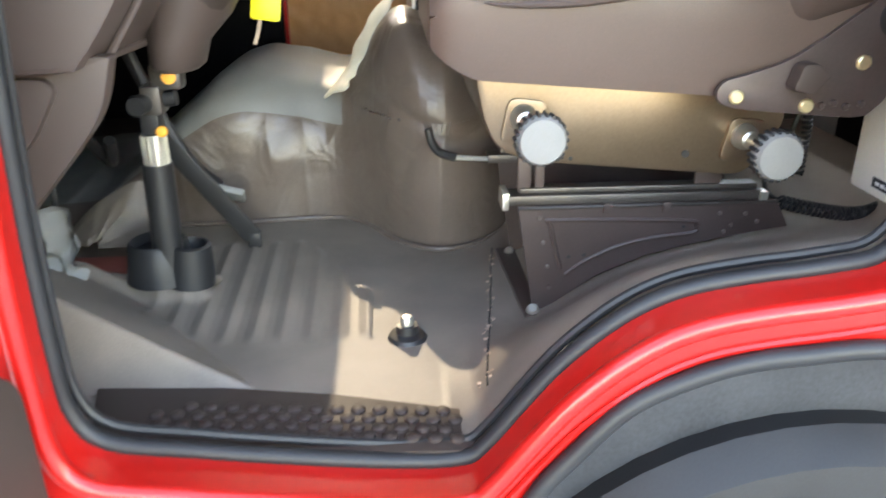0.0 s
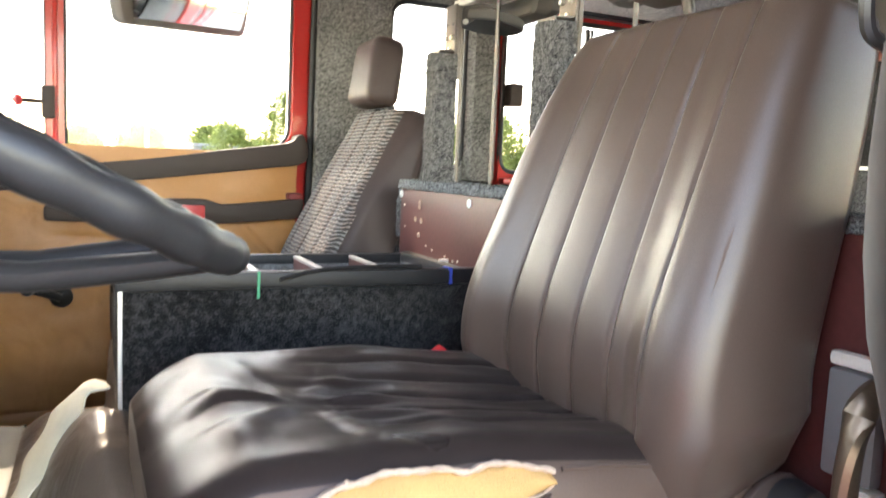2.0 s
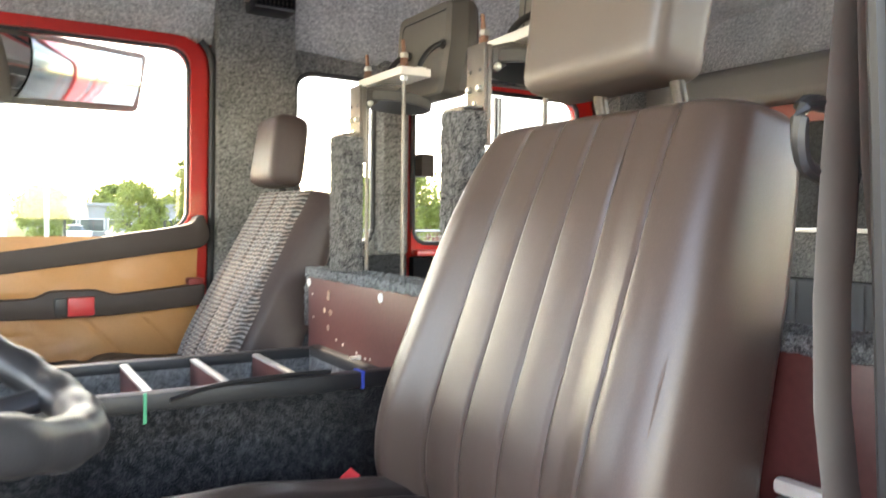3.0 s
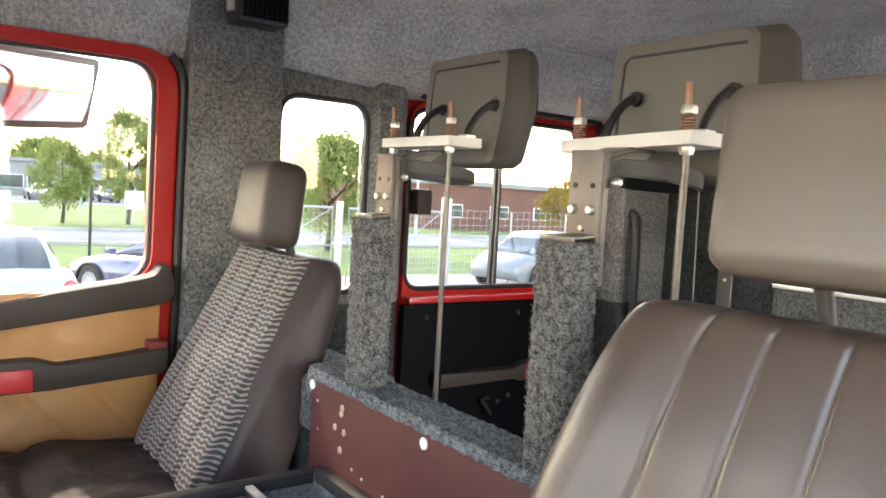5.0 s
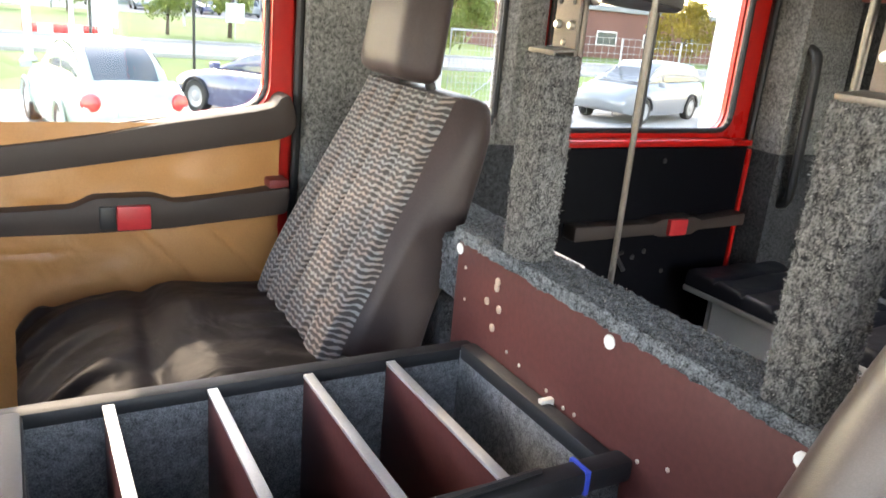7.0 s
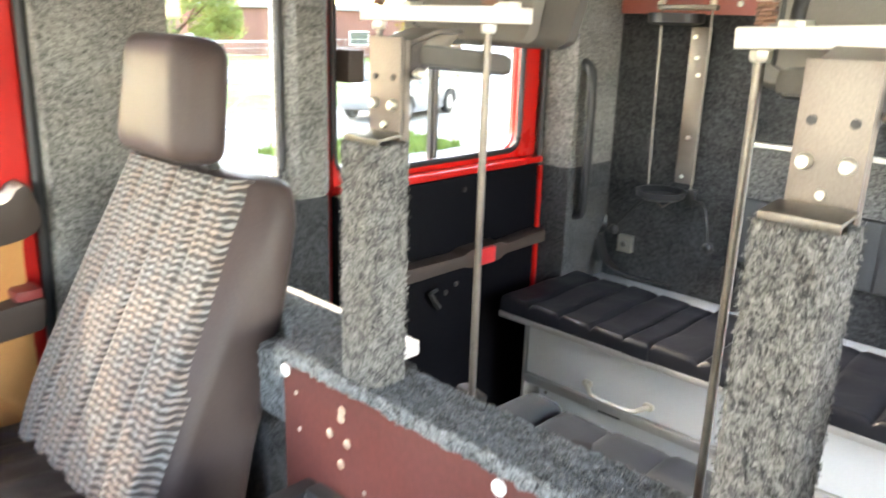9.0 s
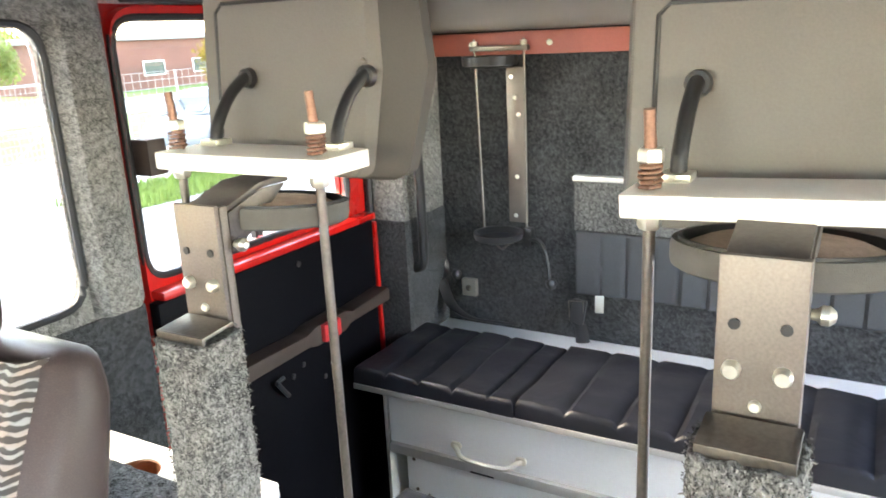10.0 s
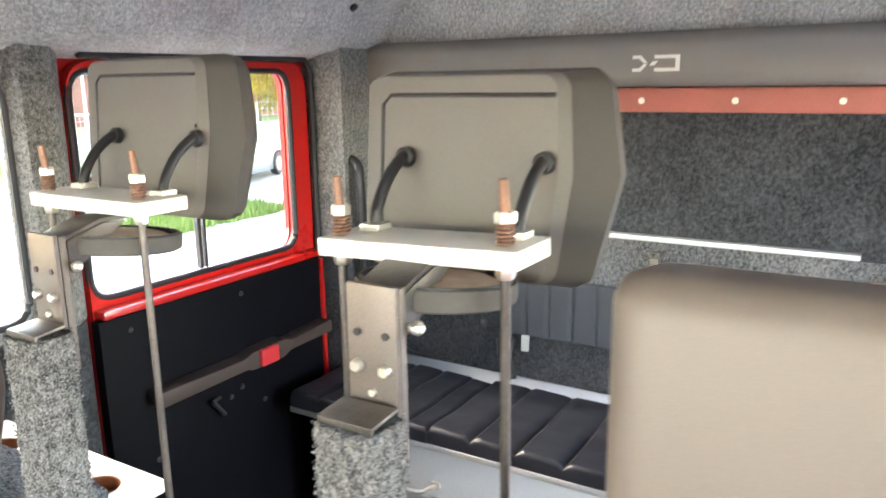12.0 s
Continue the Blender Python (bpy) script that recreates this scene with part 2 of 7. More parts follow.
BLUE_TAPE = material("blue_tape", (0.03, 0.08, 0.5), 0.5)
FELT_BOX = carpet("charcoal_felt", (0.002, 0.002, 0.003), (0.085, 0.088, 0.094), 360, 1.0, (0.475, 0.66))
FELT_IN = carpet("grey_box_felt", (0.07, 0.075, 0.078), (0.30, 0.31, 0.31), 380)
FELT_DARK = carpet("dark_felt", (0.006, 0.007, 0.008), (0.10, 0.103, 0.108), 430, 1.0, (0.43, 0.61))
FELT_LIGHT = carpet("light_felt", (0.06, 0.06, 0.056), (0.39, 0.38, 0.355), 430, 1.0, (0.42, 0.60))
FELT_POST = carpet("post_felt", (0.018, 0.018, 0.018), (0.34, 0.33, 0.31), 420, 1.0, (0.43, 0.63), (1, 1, 0.8))
FELT_CEIL = carpet("ceiling_felt", (0.33, 0.325, 0.305), (0.90, 0.89, 0.84), 430, 1.0, (0.42, 0.60))
FELT_BAND = carpet("band_felt", (0.018, 0.018, 0.018), (0.25, 0.25, 0.245), 430, 1.0, (0.42, 0.61))
HEADER_PAD = material("grey_header_vinyl", (0.19, 0.176, 0.16), 0.5, vary=0.12, big=6, fine=500, bump=0.12, dist=0.001)
FELT_LEDGE = carpet("ledge_felt", (0.014, 0.018, 0.020), (0.32, 0.35, 0.36), 430, 1.0, (0.42, 0.60))
FIBRE = bpy.data.materials.new("felt_fibre")
FIBRE.use_nodes = True
fn, fl = FIBRE.node_tree.nodes, FIBRE.node_tree.links
fg, fr = fn.new("ShaderNodeNewGeometry"), fn.new("ShaderNodeValToRGB")
fr.color_ramp.elements[0].position, fr.color_ramp.elements[1].position = 0.35, 0.95
fr.color_ramp.elements[0].color, fr.color_ramp.elements[1].color = (0.05, 0.05, 0.05, 1), (0.34, 0.33, 0.31, 1)
fl.new(fg.outputs["Random Per Island"], fr.inputs["Fac"])
fl.new(fr.outputs[0], fn["Principled BSDF"].inputs["Base Color"])
fn["Principled BSDF"].inputs["Roughness"].default_value = 0.9
CLOTH = woven("seat_cloth")
GLASS = glass("window_glass", (0.66, 0.67, 0.625))
DARK_GLASS = material("car_glass", (0.05, 0.065, 0.07), 0.08, vary=0.1, bump=0, spec=0.8)
MIRROR = material("mirror_glass", (0.85, 0.87, 0.87), 0.03, metal=1.0, vary=0.02, bump=0)
MIRROR.node_tree.nodes["Principled BSDF"].inputs["Roughness"].default_value = 0.02


# ---- building helpers ----
def part(name, bm, mat, parent=None, label="", smooth=True, sharp=38, at=None):
    """Links a bmesh as one mesh object under a thing or under a part; its mesh is in world coordinates."""
    bm.normal_update()
    if smooth:
        lim = radians(sharp)
        for f in bm.faces:
            f.smooth = True
        for e in bm.edges:
            if len(e.link_faces) == 2 and e.calc_face_angle(0) > lim:
                e.smooth = False
    me = bpy.data.meshes.new(name)
    bm.to_mesh(me)
    bm.free()
    me.materials.append(mat)
    ob = new(name, me)
    if parent is not None:
        ob.parent = parent
        if parent.type == "EMPTY":
            ob.matrix_parent_inverse = Matrix.Translation(-parent.location)
    if label:
        ob["label"] = label
    return ob


def thing(name, loc, label, category, group="", kind=""):
    e = new(name)
    e.location = loc
    e.empty_display_size = 0.02
    return tagged(e, label, category, group, kind)


def lay(axis, u, v, w):
    """A point from plane coordinates u, v and w along the axis."""
    return {"x": (w, u, v), "y": (u, w, v), "z": (u, v, w)}[axis]


def bevel(bm, r, seg=2, angle=30):
    if r > 0:
        es = [e for e in bm.edges if len(e.link_faces) == 2 and e.calc_face_angle(0) > radians(angle)]
        bmesh.ops.bevel(bm, geom=es, offset=r, segments=seg, profile=0.6, affect="EDGES", clamp_overlap=True)
    return bm


def box(x0, x1, y0, y1, z0, z1, r=0.0, seg=2):
    bm = bmesh.new()
    bmesh.ops.create_cube(bm, size=1)
    for v in bm.verts:
        v.co = Vector((x0 + (v.co.x + 0.5) * (x1 - x0), y0 + (v.co.y + 0.5) * (y1 - y0), z0 + (v.co.z + 0.5) * (z1 - z0)))
    return bevel(bm, r, seg)


def prism(poly, axis, a, b, r=0.0, seg=2):
    """A polygon in the plane across the axis, drawn out from a to b."""
    bm = bmesh.new()
    lo = [bm.verts.new(lay(axis, u, v, a)) for u, v in poly]
    hi = [bm.verts.new(lay(axis, u, v, b)) for u, v in poly]
    n = len(poly)
    bm.faces.new(lo)
    bm.faces.new(hi[::-1])
    for i in range(n):
        bm.faces.new((lo[i], hi[i], hi[(i + 1) % n], lo[(i + 1) % n]))
    bmesh.ops.recalc_face_normals(bm, faces=bm.faces)
    return bevel(bm, r, seg)


def rounded(poly, r, n=5):
    """A polygon with its corners rounded by r (one value, or one for each corner)."""
    out = []
    k = len(poly)
    for i, p in enumerate(poly):
        p0, p1, p2 = Vector(poly[i - 1]), Vector(p), Vector(poly[(i + 1) % k])
        rad = r[i] if isinstance(r, (list, tuple)) else r
        a, c = (p0 - p1), (p2 - p1)
        d = min(rad, a.length * 0.49, c.length * 0.49)
        if d < 1e-4:
            out.append(tuple(p1))
            continue
        s, e = p1 + a.normalized() * d, p1 + c.normalized() * d
        for j in range(n + 1):
            t = j / n
            q = s * (1 - t) ** 2 + p1 * 2 * t * (1 - t) + e * t ** 2
            out.append((q.x, q.y))
    return out


def rect(u0, u1, v0, v1, r=0.0, n=5):
    poly = [(u0, v0), (u1, v0), (u1, v1), (u0, v1)]
    return rounded(poly, r, n) if r else poly


def holed(outer, holes, axis, a, b):
    """A plate between a and b along the axis with openings through it."""
    bm = bmesh.new()
    loops = []
    for loop in (outer, *holes):
        vs = [bm.verts.new(lay(axis, u, v, a)) for u, v in loop]
        loops.append([bm.edges.new((vs[i], vs[(i + 1) % len(vs)])) for i in range(len(vs))])
    bmesh.ops.triangle_fill(bm, use_beauty=True, use_dissolve=False, edges=[e for lp in loops for e in lp])
    ret = bmesh.ops.extrude_face_region(bm, geom=list(bm.faces))
    shift = Vector(lay(axis, 0, 0, b - a))
    for v in ret["geom"]:
        if isinstance(v, bmesh.types.BMVert):
            v.co += shift
    bmesh.ops.recalc_face_normals(bm, faces=bm.faces)
    return bm


def tube(points, r, seg=10, closed=False, flat=1.0):
    """A round bar along a line; r one radius or one for each point."""
    pts = [Vector(p) for p in points]
    bm = bmesh.new()
    rings = []
    n = len(pts)
    up = Vector((0.31, 0.17, 0.93))
    for i, p in enumerate(pts):
        q0 = pts[i - 1] if (i or closed) else p
        q1 = pts[(i + 1) % n] if (i < n - 1 or closed) else p
        d = (q1 - q0).normalized()
        s = d.cross(up)
        if s.length < 0.05:
            s = d.cross(Vector((1, 0, 0)))
        s.normalize()
        t = s.cross(d).normalized()
        rad = r[i] if isinstance(r, (list, tuple)) else r
        rings.append([bm.verts.new(p + (s * math.cos(2 * math.pi * j / seg) + t * flat * math.sin(2 * math.pi * j / seg)) * rad) for j in range(seg)])
    for i in range(n if closed else n - 1):
        a, b = rings[i], rings[(i + 1) % n]
        for j in range(seg):
            bm.faces.new((a[j], a[(j + 1) % seg], b[(j + 1) % seg], b[j]))
    if not closed:
        bm.faces.new(rings[0][::-1])
        bm.faces.new(rings[-1])
    bmesh.ops.recalc_face_normals(bm, faces=bm.faces)
    return bm


def smooth_line(points, n=6, closed=False):
    """A curve through the points."""
    pts = [Vector(p) for p in points]
    k = len(pts)
    out = []
    for i in range(k if closed else k - 1):
        p1, p2 = pts[i], pts[(i + 1) % k]
        p0 = pts[i - 1] if (i or closed) else p1
        p3 = pts[(i + 2) % k] if (i + 2 < k or closed) else p2
        for j in range(n):
            t = j / n
            out.append(0.5 * (2 * p1 + (p2 - p0) * t + (2 * p0 - 5 * p1 + 4 * p2 - p3) * t * t + (3 * p1 - p0 - 3 * p2 + p3) * t ** 3))
    if not closed:
        out.append(pts[-1])
    return out


def lathe(profile, base, direction=(0, 0, 1), seg=24):
    """A turned solid: (radius, height) pairs round a line that starts at base."""
    d = Vector(direction).normalized()
    q = d.to_track_quat("Z", "Y")
    bm = bmesh.new()
    rings = []
    for r, h in profile:
        rings.append([bm.verts.new(Vector(base) + q @ Vector((r * math.cos(2 * math.pi * j / seg), r * math.sin(2 * math.pi * j / seg), h))) for j in range(seg)])
    for a, b in zip(rings, rings[1:]):
        for j in range(seg):
            bm.faces.new((a[j], a[(j + 1) % seg], b[(j + 1) % seg], b[j]))
    if profile[0][0] > 1e-5:
        bm.faces.new(rings[0][::-1])
    if profile[-1][0] > 1e-5:
        bm.faces.new(rings[-1])
    bmesh.ops.remove_doubles(bm, verts=bm.verts, dist=1e-6)
    bmesh.ops.recalc_face_normals(bm, faces=bm.faces)
    return bm


def bolt(p, direction, r=0.006, h=0.004):
    return lathe([(r, 0), (r, h * 0.6), (r * 0.75, h), (0.0, h)], p, direction, 12)


def loft(sections, cap=True):
    """A skin over rings of the same number of points."""
    bm = bmesh.new()
    rings = [[bm.verts.new(p) for p in s] for s in sections]
    n = len(rings[0])
    for a, b in zip(rings, rings[1:]):
        for j in range(n):
            bm.faces.new((a[j], a[(j + 1) % n], b[(j + 1) % n], b[j]))
    if cap:
        for ring in (rings[0], rings[-1]):
            c = bm.verts.new(sum((v.co for v in ring), Vector()) / n)
            for j in range(n):
                bm.faces.new((ring[j], ring[(j + 1) % n], c))
    bmesh.ops.recalc_face_normals(bm, faces=bm.faces)
    return bm


def sheet(f, us, vs):
    """A grid surface f(u, v)."""
    bm = bmesh.new()
    g = [[bm.verts.new(f(u, v)) for v in vs] for u in us]
    for i in range(len(us) - 1):
        for j in range(len(vs) - 1):
            bm.faces.new((g[i][j], g[i + 1][j], g[i + 1][j + 1], g[i][j + 1]))
    return bm


def span(a, b, n):
    return [a + (b - a) * i / n for i in range(n + 1)]


def joined(*bms):
    out = bmesh.new()
    for b in bms:
        me = bpy.data.meshes.new("t")
        b.to_mesh(me)
        b.free()
        out.from_mesh(me)
        bpy.data.meshes.remove(me)
    return out


def turned(bm, m):
    bmesh.ops.transform(bm, matrix=m, verts=bm.verts)
    return bm


def ease(a, b, x):
    t = min(max((x - a) / (b - a), 0), 1)
    return t * t * (3 - 2 * t)


def along(table, x):
    """A value read off a table of (x, value) pairs."""
    if x <= table[0][0]:
        return table[0][1]
    for (a, p), (b, q) in zip(table, table[1:]):
        if x <= b:
            return p + (q - p) * (x - a) / (b - a)
    return table[-1][1]


def fuzzy(bm, cuts, amount, seed=0.0):
    """Splits a solid finely and ruffles it like the pile of a carpet."""
    bmesh.ops.triangulate(bm, faces=bm.faces)
    long = [e for e in bm.edges]
    for _ in range(12):
        long = [e for e in bm.edges if e.calc_length() > cuts]
        if not long:
            break
        bmesh.ops.subdivide_edges(bm, edges=long, cuts=1, use_grid_fill=False)
        bmesh.ops.triangulate(bm, faces=[f for f in bm.faces if len(f.verts) > 3])
    bm.normal_update()
    for v in bm.verts:
        q = v.co * 170 + Vector((seed, 0, 0))
        v.co += v.normal * amount * (noise.noise(q) + 0.6 * noise.noise(q * 2.3)) 
    return bm


# ---- the cab: floor, sill, walls, ceiling ----
ARCH_OUT = [(0.25, 0.0), (0.292, 0.020), (0.336, 0.076), (0.378, 0.125), (0.438, 0.174), (0.497, 0.202), (0.57, 0.217), (0.80, 0.232), (1.2, 0.232)]
ARCH_IN = [(0.34, 0.0), (0.40, 0.010), (0.45, 0.036), (0.50, 0.068), (0.57, 0.098), (0.66, 0.118), (0.78, 0.132), (0.90, 0.160), (0.95, 0.185), (1.2, 0.185)]


def floor_height(x, y):
    """The rubber mat: flat in the footwell, up over the wheel arch, a wedge by the front door post, pressed ribs."""
    k = ease(1.0, 1.3, y)
    z = along(ARCH_OUT, x) * (1 - k) + along(ARCH_IN, x) * k
    up = 0.72 * (-0.758 * (x + 0.075) - 0.652 * (y - 1.204))
    near = 1.9 * (y - 1.116 - 0.05 * max(0.0, -0.10 - x))
    h = max(0.0, 0.012 - abs(up - near))
    z += max(0.0, min(up, near, 0.14) - h * h / 0.048)
    z += 0.024 * math.exp(-((y - 1.409 - 0.3 * max(0.0, -0.20 - x)) / 0.018) ** 2) * ease(-0.118, -0.138, x) * ease(-0.40, -0.33, x)
    if 1.2 < y < 1.68 and -0.22 < x < 0.15:
        ph = ((x + 0.181 + 0.03 * (y - 1.27)) / 0.0432) % 1
        lift = min(1.0, 2.6 * max(0.0, 0.36 - abs(ph - 0.5)))
        z += 0.005 * lift * ease(1.235, 1.265, y - 0.5 * max(0, -0.08 - x)) * ease(1.650, 1.620, y + 1.9 * max(0, x - 0.02) + 0.4 * max(0, -0.12 - x))
    z += 0.0015 * noise.noise(Vector((x * 9, y * 9, 0)))
    return z


floor = part("floor", joined(box(-0.95, 0.22, 1.0, 2.84, -0.06, -0.012), box(0.2202, 0.80, 1.30, 2.84, -0.06, -0.012)), BRACKET)
tagged(floor, "painted steel cab floor under the rubber mat", "floor", kind="structure")
rug = part("floor_mat", sheet(lambda x, y: (x, y, floor_height(x, y)), span(-0.75, -0.36, 30)[:-1] + span(-0.36, -0.21, 36)[:-1] + span(-0.21, 0.15, 154) + span(0.156, 1.06, 114), span(0.985, 1.10, 14)[:-1] + span(1.10, 1.25, 44)[:-1] + span(1.25, 1.80, 90)), MAT)
tagged(rug, "worn taupe rubber mat with pressed ribs over the cab floor", "floor mat", kind="structure")
seam = part("mat_seam", tube([(0.302 + 0.0034 * i + 0.003 * math.sin(i * 2.1 + 3 * math.sin(i * 1.3)) * 0.4, 1.06 + i * 0.025, floor_height(0.302 + 0.0034 * i, 1.06 + i * 0.025) + 0.0006) for i in range(21)], 0.0014, 6), RUBBER, rug, "ragged cut seam in the mat")
part("hole_lip", tube(smooth_line([(-0.36, 1.482, 0.020), (-0.27, 1.437, 0.024), (-0.195, 1.418, 0.026), (-0.146, 1.412, 0.024), (-0.126, 1.428, 0.018), (-0.122, 1.462, 0.006)], 5), 0.008, 8), MAT, rug, "rolled lip of the mat round the steering column")
fold_line = smooth_line([(-0.42, 0.045, 0), (-0.374, 0.092, 0), (-0.333, 0.121, 0), (-0.274, 0.149, 0), (-0.245, 0.125, 0), (-0.238, 0.074, 0), (-0.262, 0.03, 0)], 4)
part("turned_up_edge", sheet(lambda i, v: (fold_line[int(i)].x + (-0.33 - fold_line[int(i)].x) * v * 0.9 - 0.02 * v, 1.585 - 0.055 * math.sin(v * 1.5) + 0.008 * noise.noise(Vector((i * 0.4, v * 3, 1))), fold_line[int(i)].y + (0.045 - fold_line[int(i)].y) * v * 0.9), range(len(fold_line)), span(0, 1, 10)), MAT, rug, "turned-up edge of the rubber mat")
rs = random.Random(12)
crumbs = []
for i in range(46):
    y = 1.06 + 0.48 * rs.random()
    x = 0.302 + 0.136 * (y - 1.06) + rs.gauss(0, 0.005)
    d = 0.0008 + 0.0016 * rs.random() ** 2
    crumbs.append(turned(box(-d, d, -d * 1.4, d * 1.4, 0, d), pose(x, y, floor_height(x, y) + 0.0004, 0, 0, rs.uniform(0, 180))))
tagged(part("crumbs", joined(*crumbs), TORN, rug, "pale crumbs of mat backing along the seam"), kind="stuff")
rear_floor = part("rear_floor", box(0.80, 2.37, 1.30, 2.84, -0.09, -0.05), CHECKER)
tagged(rear_floor, "black ribbed floor plate of the crew compartment", "floor", kind="structure")

# door step with round studs
def edge_y(x):
    """The sill draws in towards the front of the cab."""
    return 0.968 + 0.10 * max(0.0, 0.285 - x)


step = part("door_step", prism([(-0.175, 0.975), (0.288, 0.960), (0.304, 1.036), (0.107, 1.090), (-0.037, 1.116), (-0.215, 1.131)], "z", -0.015, 0.007, 0.004), TRIM)
tagged(step, "dark brown ribbed step strip with round studs at the door sill", "door step", kind="structure")
stud_mesh = None
for row in range(4):
    for col in range(15):
        u = -0.118 + col * 0.0268 + (row % 2) * 0.013
        w = edge_y(u) + 0.013 + row * 0.0185
        if u > 0.262 or (row == 3 and u < -0.08):
            continue
        if stud_mesh is None:
            o = part("stud", lathe([(0.0098, 0), (0.0092, 0.003), (0.007, 0.0048), (0, 0.0052)], (0, 0, 0), (0, 0, 1), 12), TRIM, step)
            stud_mesh = o.data
        else:
            o = new("stud", stud_mesh)
            o.parent = step
        o.location = (u, w, 0.0065)

# left body side: door opening with its red flange, seal and wheel arch
OPEN = [(-0.160, 1.32), (-0.166, 0.52), (-0.178, 0.309), (-0.180, 0.156), (-0.174, 0.078), (-0.140, 0.036), (-0.049, 0.020), (0.05, 0.006), (0.18, -0.008), (0.262, -0.008),
        (0.292, 0.013), (0.336, 0.071), (0.378, 0.122), (0.438, 0.173), (0.497, 0.202), (0.57, 0.216), (0.66, 0.226), (0.722, 0.242), (0.750, 0.305), (0.738, 0.45), (0.712, 0.62), (0.684, 0.90), (0.638, 1.32)]
OPEN_S = [(p.x, p.y) for p in smooth_line([(a, b, 0) for a, b in OPEN[1:-1]], 4)]
opening = [OPEN[0]] + OPEN_S + [OPEN[-1]]
outer = [(-1.0, -0.62), (0.20, -0.62), (0.24, -0.30), (0.29, -0.13), (0.334, -0.015), (0.378, 0.045), (0.430, 0.102), (0.489, 0.133), (0.547, 0.151), (0.608, 0.158), (0.72, 0.160), (0.90, 0.115), (1.02, 0.02), (1.12, -0.14),
         (1.18, -0.35), (1.2, -0.62), (2.42, -0.62), (2.42, 1.56), (-1.0, 1.56)]
rear_left = rect(1.40, 2.12, -0.02, 1.30, 0.05)
mid_left = rect(1.02, 1.26, 0.77, 1.265, 0.05)
quarter_left = rect(-0.62, -0.17, 0.80, 1.27, 0.05)
wall_left = part("wall_left", holed(outer, [opening, rear_left, mid_left, quarter_left], "y", 0.905, 0.962), RED)
tagged(wall_left, "glossy red painted cab side round the open door", "vehicle body", kind="structure")
part("sill_lip", tube([(x, 0.905, z - 0.012) for x, z in opening[3:-3]], 0.012, 10), RED, wall_left)
seal = part("door_seal", tube([(x, 0.962, z + 0.004) for x, z in opening], 0.0105, 12), RUBBER, wall_left, "black rubber door seal")
part("seal_edge", tube([(x * 0.995 + 0.001, 0.984, z + 0.012) for x, z in opening], 0.006, 8), RUBBER, wall_left, "thin inner rubber edge of the seal")
part("flange_crease", tube([(x + 0.012 * ease(0.2, 0.5, x), 0.903, z - 0.045) for x, z in opening if x > 0.2 and z < 0.3], 0.004, 6), RED, wall_left)
for u, w in ((0.085, -0.018), (0.572, 0.172)):
    part("sill_plug", lathe([(0.017, 0), (0.016, 0.0015), (0, 0.002)], (u, 0.905, w) if u < 0.3 else (0.562, 0.932, 0.190), (0, -1, 0) if u < 0.3 else (0, -0.15, 1), 20), LINER, wall_left, "grey rubber drain plug")
arch_line = [(0.24, -0.42), (0.26, -0.24), (0.29, -0.13), (0.334, -0.015), (0.378, 0.045), (0.430, 0.102), (0.489, 0.133), (0.547, 0.151), (0.608, 0.158), (0.72, 0.160), (0.90, 0.115), (1.02, 0.02), (1.12, -0.14), (1.18, -0.42)]
arch_pts = [(p.x, p.y) for p in smooth_line([(a, b, 0) for a, b in arch_line], 5)]
part("arch_trim", tube([(x, 0.897, z) for x, z in arch_pts], 0.011, 10), RUBBER, wall_left, "black rubber wheel arch edge")
liner = joined(prism(arch_pts, "y", 1.02, 1.05), sheet(lambda i, y: (arch_pts[int(i)][0], y, arch_pts[int(i)][1]), range(len(arch_pts)), span(0.90, 1.05, 4)))
part("arch_liner", liner, LINER, wall_left, "dusty black plastic wheel arch liner")
wheel = thing("front_wheel", (0.73, 1.0, -0.95), "dusty dark rubber front wheel in its arch", "wheel")
part("tyre", lathe([(0.30, 0.0), (0.44, 0.02), (0.475, 0.06), (0.475, 0.2), (0.44, 0.24), (0.3, 0.25)], (0.73, 0.93, -0.475), (0, 1, 0), 48), RUBBER, wheel)
part("rim", lathe([(0.0, 0.05), (0.1, 0.02), (0.29, 0.04), (0.30, 0.2), (0.0, 0.22)], (0.73, 0.93, -0.475), (0, 1, 0), 40), KNOB, wheel)
b_trim = part("pillar_trim_left", prism([(0.812, 0.21), (0.87, 0.21), (0.87, 1.5), (0.722, 1.5), (0.746, 0.90), (0.768, 0.62), (0.785, 0.45), (0.80, 0.30)], "y", 0.962, 1.02, 0.010), TRIM)
tagged(b_trim, "dark plastic door post trim beside the driver's seat", "pillar trim", kind="structure")

# the open driver's door: its lower trim at the hinge side
door_l = thing("driver_door", (-0.26, 0.6, -0.1), "open red driver's door with brown pocket trim", "vehicle door")
part("door_skin", turned(box(-0.9, -0.02, -0.055, -0.04, -0.02, 0.80, 0.006), pose(-0.262, 0.905, -0.02, 0, 0, 80)), RED, door_l)
part("door_pocket", turned(prism(rounded([(-0.70, -0.02), (-0.008, -0.02), (-0.008, 0.20), (-0.06, 0.235), (-0.70, 0.245)], 0.03), "y", -0.095, -0.056, 0.01), pose(-0.262, 0.905, -0.02, 0, 0, 80)), TRIM, door_l, "dark brown plastic door pocket")

# front bulkhead, windscreen frame and dashboard
front = part("wall_front", holed([(0.905, -0.4), (2.88, -0.4), (2.88, 1.56), (0.905, 1.56)], [rect(1.0, 2.79, 0.79, 1.44, 0.08)], "x", -1.02, -0.95), DASH)
tagged(front, "front bulkhead with the windscreen opening", "wall", kind="structure")

